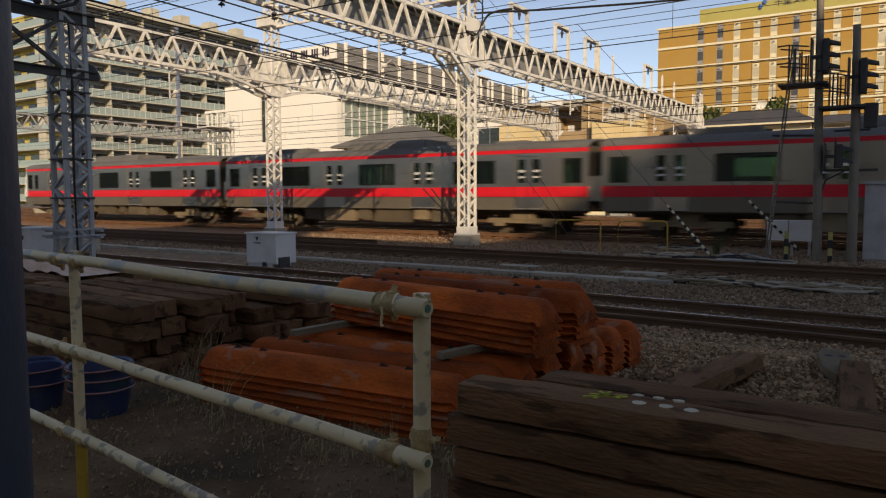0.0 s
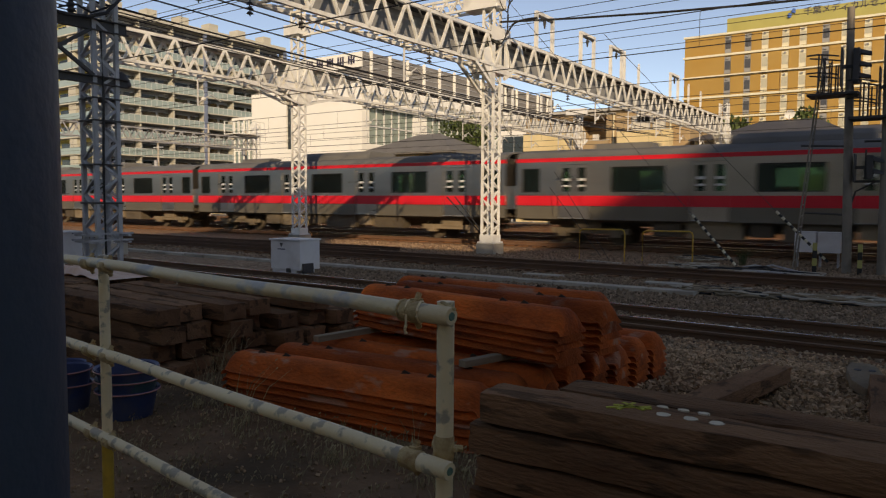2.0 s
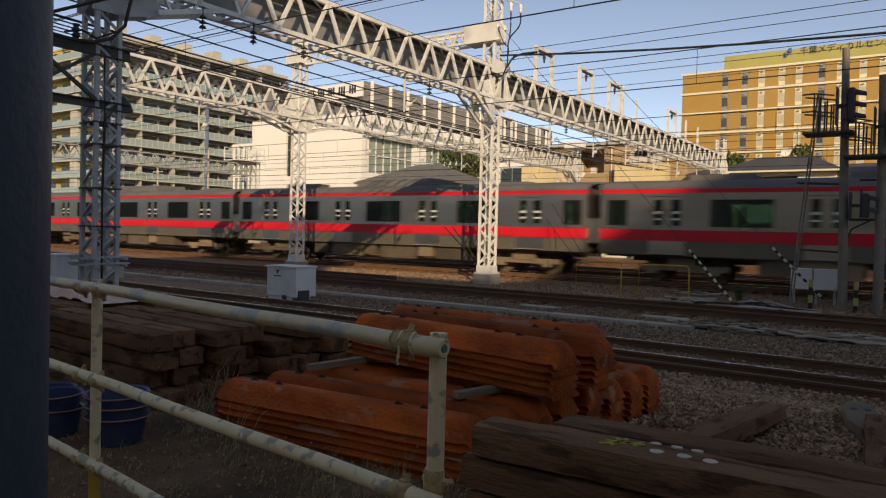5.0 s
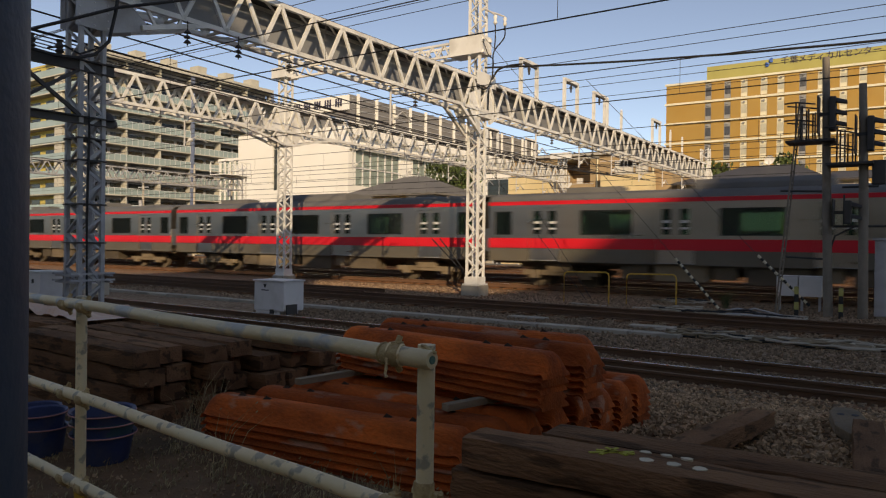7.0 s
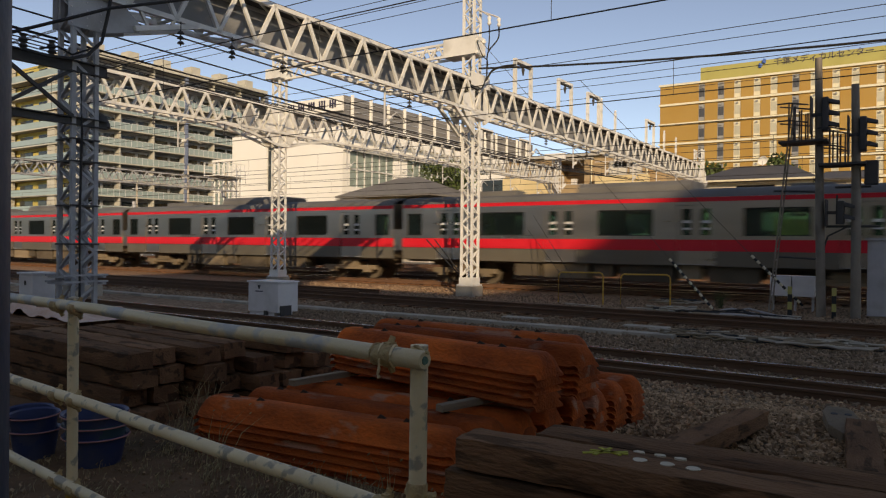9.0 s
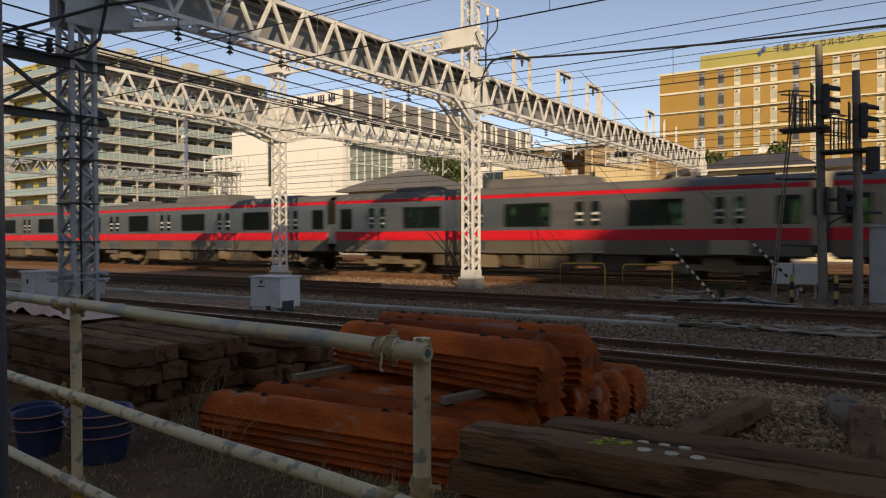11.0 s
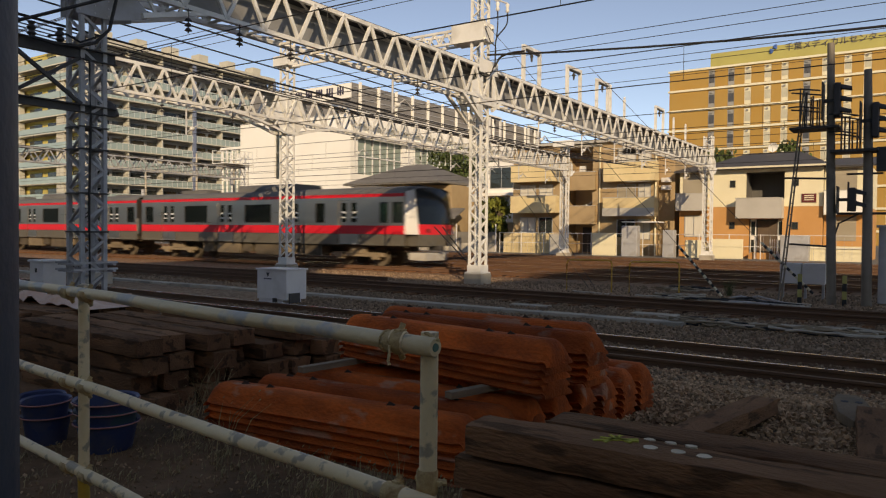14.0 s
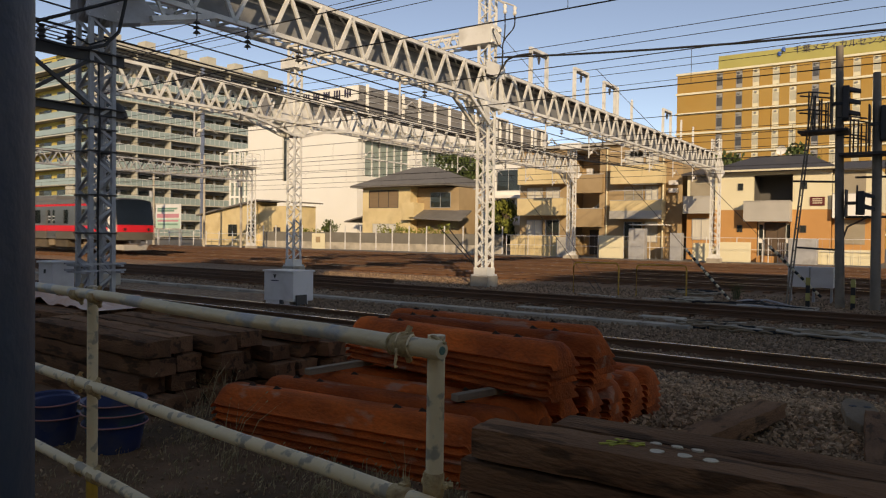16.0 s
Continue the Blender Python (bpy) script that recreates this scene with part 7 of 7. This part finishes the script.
# big block of flats with glass balustrades, face along y
FX, F0, F1, ST = -118.0, 66.0, 107.0, 2.95
t = thing("apartment_block", "tall block of flats with green glass balconies in shade", "apartment block", m=pose(0, 0, 0))
# wall behind the balconies: their shade is put into its darker grey
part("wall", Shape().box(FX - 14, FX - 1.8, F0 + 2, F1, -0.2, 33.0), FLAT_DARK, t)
part("roof_slab", Shape().box(FX - 14.3, FX + 0.3, F0, F1 + 0.4, 33.0, 33.9), FLAT_WALL, t)
for k in range(11):
    z = 0.6 + ST * k
    part("slab", Shape().box(FX - 1.8, FX, F0 + 1.0, F1, z - 0.22, z), FLAT_WALL, t)
    part("balustrade", Shape().box(FX - 0.10, FX - 0.04, F0 + 1.0, F1, z, z + 1.15), BALCONY_GLASS, t, "green glass balustrade")
    bars = Shape().box(FX - 0.12, FX - 0.02, F0 + 1.0, F1, z + 1.15, z + 1.21)
    for i in range(36):
        bars.box(FX - 0.035, FX - 0.01, F0 + 1.1 + 1.1 * i, F0 + 1.16 + 1.1 * i, z, z + 1.15)
    part("balustrade_grid", bars, CABINET, t, "pale rail and bars of the balustrade")["kind"] = "stuff"
    for i in range(6):
        y = F0 + 2.5 + 6.7 * i
        for a, b in ((0.0, 2.6), (3.2, 5.2)):
            part("window", Shape().box(FX - 1.795, FX - 1.75, y + a, y + b, z + 0.05, z + 2.1), HOUSE_GLASS, t)
for i in range(7):
    y = F0 + 1.2 + 6.7 * i
    part("party_wall", Shape().box(FX - 1.79, FX - 0.25, y - 0.12, y + 0.12, 0, 33.0), FLAT_WALL, t)
    if i % 3 == 0:
        part("pilaster", Shape().box(FX - 0.24, FX + 0.25, y - 0.3, y + 0.3, 0, 33.0), BLUE_POST, t)
for i in range(6):
    part("roof_box", Shape().box(FX - 3.0, FX - 0.5, F0 + 3 + 6.6 * i, F0 + 5 + 6.6 * i, 33.9, 35.4), FLAT_WALL, t)
# sunlit end of the block, facing -y
for a, b in ((2.2, -0.2), (9.5, 7.0), (25.0, 22.5)):
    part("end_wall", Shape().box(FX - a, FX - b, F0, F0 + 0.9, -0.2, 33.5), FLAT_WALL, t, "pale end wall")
part("end_recess", Shape().box(FX - 40, FX - 1.8, F0 + 1.4, F0 + 2.0, -0.2, 33.0), FLAT_YELLOW, t, "yellow wall behind the end balconies")
for k in range(11):
    z = 0.6 + ST * k
    part("end_balcony", Shape().box(FX - 40, FX - 2.2, F0 - 0.3, F0 + 1.4, z - 0.2, z), FLAT_WALL, t)
    part("balustrade", Shape().box(FX - 40, FX - 2.2, F0 - 0.3, F0 - 0.24, z, z + 1.1), BALCONY_GLASS, t)
    for a, b in ((6.6, 3.0), (15.0, 10.4), (21.5, 17.0), (31.0, 26.0), (38.5, 33.0)):
        part("end_window", Shape().box(FX - a, FX - b, F0 + 1.34, F0 + 1.39, z + 0.1, z + 2.1), HOUSE_GLASS, t)

# ochre hospital-like block
OY = 150.0
SLOT_PALE = mat("pale_blind_glass", (0.40, 0.37, 0.28), (0.55, 0.51, 0.40), 0.6, 8, 0.3, 0.0, 0.0)
SLOT_DARK = mat("dark_slot_glass", (0.05, 0.05, 0.055), (0.09, 0.09, 0.09), 0.6, 8, 0.25, 0.0, 0.0)
t = thing("ochre_building", "large ochre building with pale string courses and slot windows", "building", m=pose(0, OY, 0))
part("wall", Shape().box(-46.7, 22, 0.35, 30, -0.2, 35.0), TAN_WALL, t, "recessed ochre wall behind the piers")
cols = [-38.3, -34.6, -31.5, -27.9, -24.9, -21.1, -18.0, -14.4, -11.3, -7.4, -4.2, -0.8, 2.6, 6.0, 9.4, 12.8, 16.2, 19.6]
px = -46.7
for c in cols + [22.8]:
    part("pier", Shape().box(px, c - 0.62, 0.0, 0.349, -0.2, 35.0), TAN_WALL, t)
    px = c + 0.62
for k in range(9):
    z = 34.9 - 4.05 * k
    part("string_course", Shape().box(-46.9, 22.2, -0.3, 0.0, z - 0.25, z + 0.15), PALE_LINE, t, "pale string course")
for j, c in enumerate(cols):
    for k in range(8):
        z = 34.9 - 4.05 * k
        dark = j in (0, 1, 5)
        w = part("window", Shape().box(c - 0.615, c + 0.615, 0.10, 0.345, z - 3.75, z - 0.5), FLAT_DARK if dark else PALE_LINE, t, "dark slot" if dark else "pale slot panel")
        part("pane", Shape().box(c - 0.5, c + 0.5, 0.04, 0.09, z - 3.0, z - 1.3), SLOT_DARK if dark else SLOT_PALE, w)
        part("wall_lamp", Shape().box(c - 0.18, c + 0.18, -0.25, 0.03, z - 1.0, z - 0.7), FLAT_DARK, w)
part("parapet", Shape().box(-38.9, 22, 1.2, 20, 35.0, 38.0), SIGN_YG, t, "yellow-green roof parapet")
emblem = Shape()
for s in (-1, 1):
    emblem.tube([(-27.2 + s * 0.35 * math.cos(a) + 0.55 * s * math.sin(a * 0.5), 1.05, 37.4 + s * 0.62 * math.sin(a)) for a in [i * 0.3 for i in range(11)]], 0.27, 6)
part("emblem", emblem, SIGN_BLUE, t, "blue curved emblem")
curve = bpy.data.curves.new("sign_text", "FONT")
curve.body = "千葉メディカルセンター"
curve.size, curve.extrude, curve.align_x = 1.62, 0.04, "LEFT"
txt = new("sign_text", curve)
txt.matrix_basis = pose(-25.2, OY + 1.10, 36.0, 90, 0, 0)
bpy.context.view_layer.update()
me = bpy.data.meshes.new_from_object(txt.evaluated_get(bpy.context.evaluated_depsgraph_get()))
bpy.data.objects.remove(txt)
me.materials.clear()
me.materials.append(SIGN_DARK)
letters = part("sign_lettering", me, SIGN_DARK, t, "dark Japanese lettering on the parapet")
width = max((v.co.x for v in me.vertices), default=1.0)
letters.matrix_basis = Matrix.Translation((-25.2, 1.15, 36.85)) @ Euler((radians(90), 0, 0)).to_matrix().to_4x4() @ Matrix.Diagonal((16.6 / max(width, 1), 1.0, 1.0, 1))


# ---- trees ----
def tree(x, y, height, crown_r, label, seed, material=LEAF, leaves=1800, leaf=0.28, low=0.35):
    r = random.Random(seed)
    t = thing("tree", label, "tree", "trees beyond the tracks", m=pose(x, y, -0.15))
    tr = Shape().tube([(0, 0, 0), (0.1, 0, height * 0.4), (0.0, 0.1, height * 0.85)], [0.05 * height * 0.6, 0.03 * height * 0.7, 0.05], 8)
    ends = []
    for i in range(11):
        a, h = r.uniform(0, 6.283), height * r.uniform(low, 0.92)
        d = crown_r * r.uniform(0.4, 0.95) * (1.1 - 0.5 * h / height)
        e = (d * math.cos(a), d * math.sin(a), h + 0.12 * height * r.random())
        tr.tube([(0, 0, h * 0.82), (e[0] * 0.5, e[1] * 0.5, h), e], [0.07, 0.045, 0.02], 5)
        ends.append(e)
    ends.append((0, 0, height))
    part("trunk", tr, BARK, t)
    cr = Shape()
    for i in range(leaves):
        e = ends[i % len(ends)]
        q = crown_r * 0.42
        p = Vector((e[0] + r.gauss(0, q * 0.55), e[1] + r.gauss(0, q * 0.55), e[2] + r.gauss(0, q * 0.36)))
        m = Matrix.Translation(p) @ Euler((r.uniform(0, 6), r.uniform(0, 6), r.uniform(0, 6))).to_matrix().to_4x4()
        s = leaf * r.uniform(0.5, 1.2)
        cr.add([(-s, 0, 0), (0, -s * 0.5, 0.1 * s), (s, 0, 0), (0, s * 0.5, 0.1 * s)], [(0, 1, 2, 3)], m)
    me = bpy.data.meshes.new("crown")
    me.from_pydata(cr.v, [], cr.f)
    o = part("crown", me, material, t)
    me.materials.clear()
    me.materials.append(material)
    return t


tree(-45.0, 68.5, 10.2, 3.0, "dark pine behind the tiled house", 21)
tree(-49.0, 72.5, 10.8, 2.8, "dark pine behind the tiled house", 22)
tree(-37.6, 63, 4.6, 1.6, "dark pine behind the tiled house", 23)
tree(-33.6, 58, 4.6, 1.3, "small round green tree by the flats", 24, HEDGE_LEAF, 1200, 0.2)
tree(-55.6, 57.5, 2.9, 1.1, "small garden tree before the house", 25, LEAF, 700, 0.16)
tree(-31.5, 132, 15.6, 3.4, "dark tree before the ochre building", 26, LEAF, 1500, 0.55)
tree(-21.0, 132, 16.4, 3.4, "dark tree before the ochre building", 27, LEAF, 1500, 0.55)
tree(-16.8, 66, 8.2, 1.9, "dark tree between flats and house", 29, LEAF, 1200, 0.3)


def hedge(x0, x1, y, z0, z1, seed, label):
    r = random.Random(seed)
    s = Shape()
    for _ in range(2600):
        u = r.random()
        x = x0 + (x1 - x0) * u
        top = z0 + (z1 - z0) * (0.75 + 0.4 * noise.noise((x * 0.9, seed, 0)))
        m = Matrix.Translation((x, y + r.gauss(0, 0.4), r.uniform(z0, top))) @ Euler((r.uniform(0, 6), r.uniform(0, 6), r.uniform(0, 6))).to_matrix().to_4x4()
        q = r.uniform(0.06, 0.16)
        s.add([(-q, 0, 0), (0, -q * 0.6, 0), (q, 0, 0), (0, q * 0.6, 0)], [(0, 1, 2, 3)], m)
    me = bpy.data.meshes.new("hedge")
    me.from_pydata(s.v, [], s.f)
    me.materials.append(HEDGE_LEAF)
    tagged(new("hedge", me), label, "hedge", kind="stuff")


hedge(-47.5, -39.0, 56.5, -0.1, 2.9, 31, "yellow-green hedge before the tiled house")
hedge(-60.5, -56.0, 56.5, -0.1, 2.2, 32, "low dark shrubs by the fence")

# distant low buildings closing the horizon
for k, (x0, x1, y, h) in enumerate(((-260, -150, 150, 14), (-110, -62, 150, 12), (-58, -48, 170, 20), (24, 90, 120, 22), (-420, -200, 120, 10), (90, 260, 200, 18))):
    b = thing("distant_building", "plain pale building in the distance", "building", "distant buildings", m=pose(0, y, 0))
    part("wall", Shape().box(x0, x1, 0, 20, -0.2, h), FLAT_WALL, b)

motions()
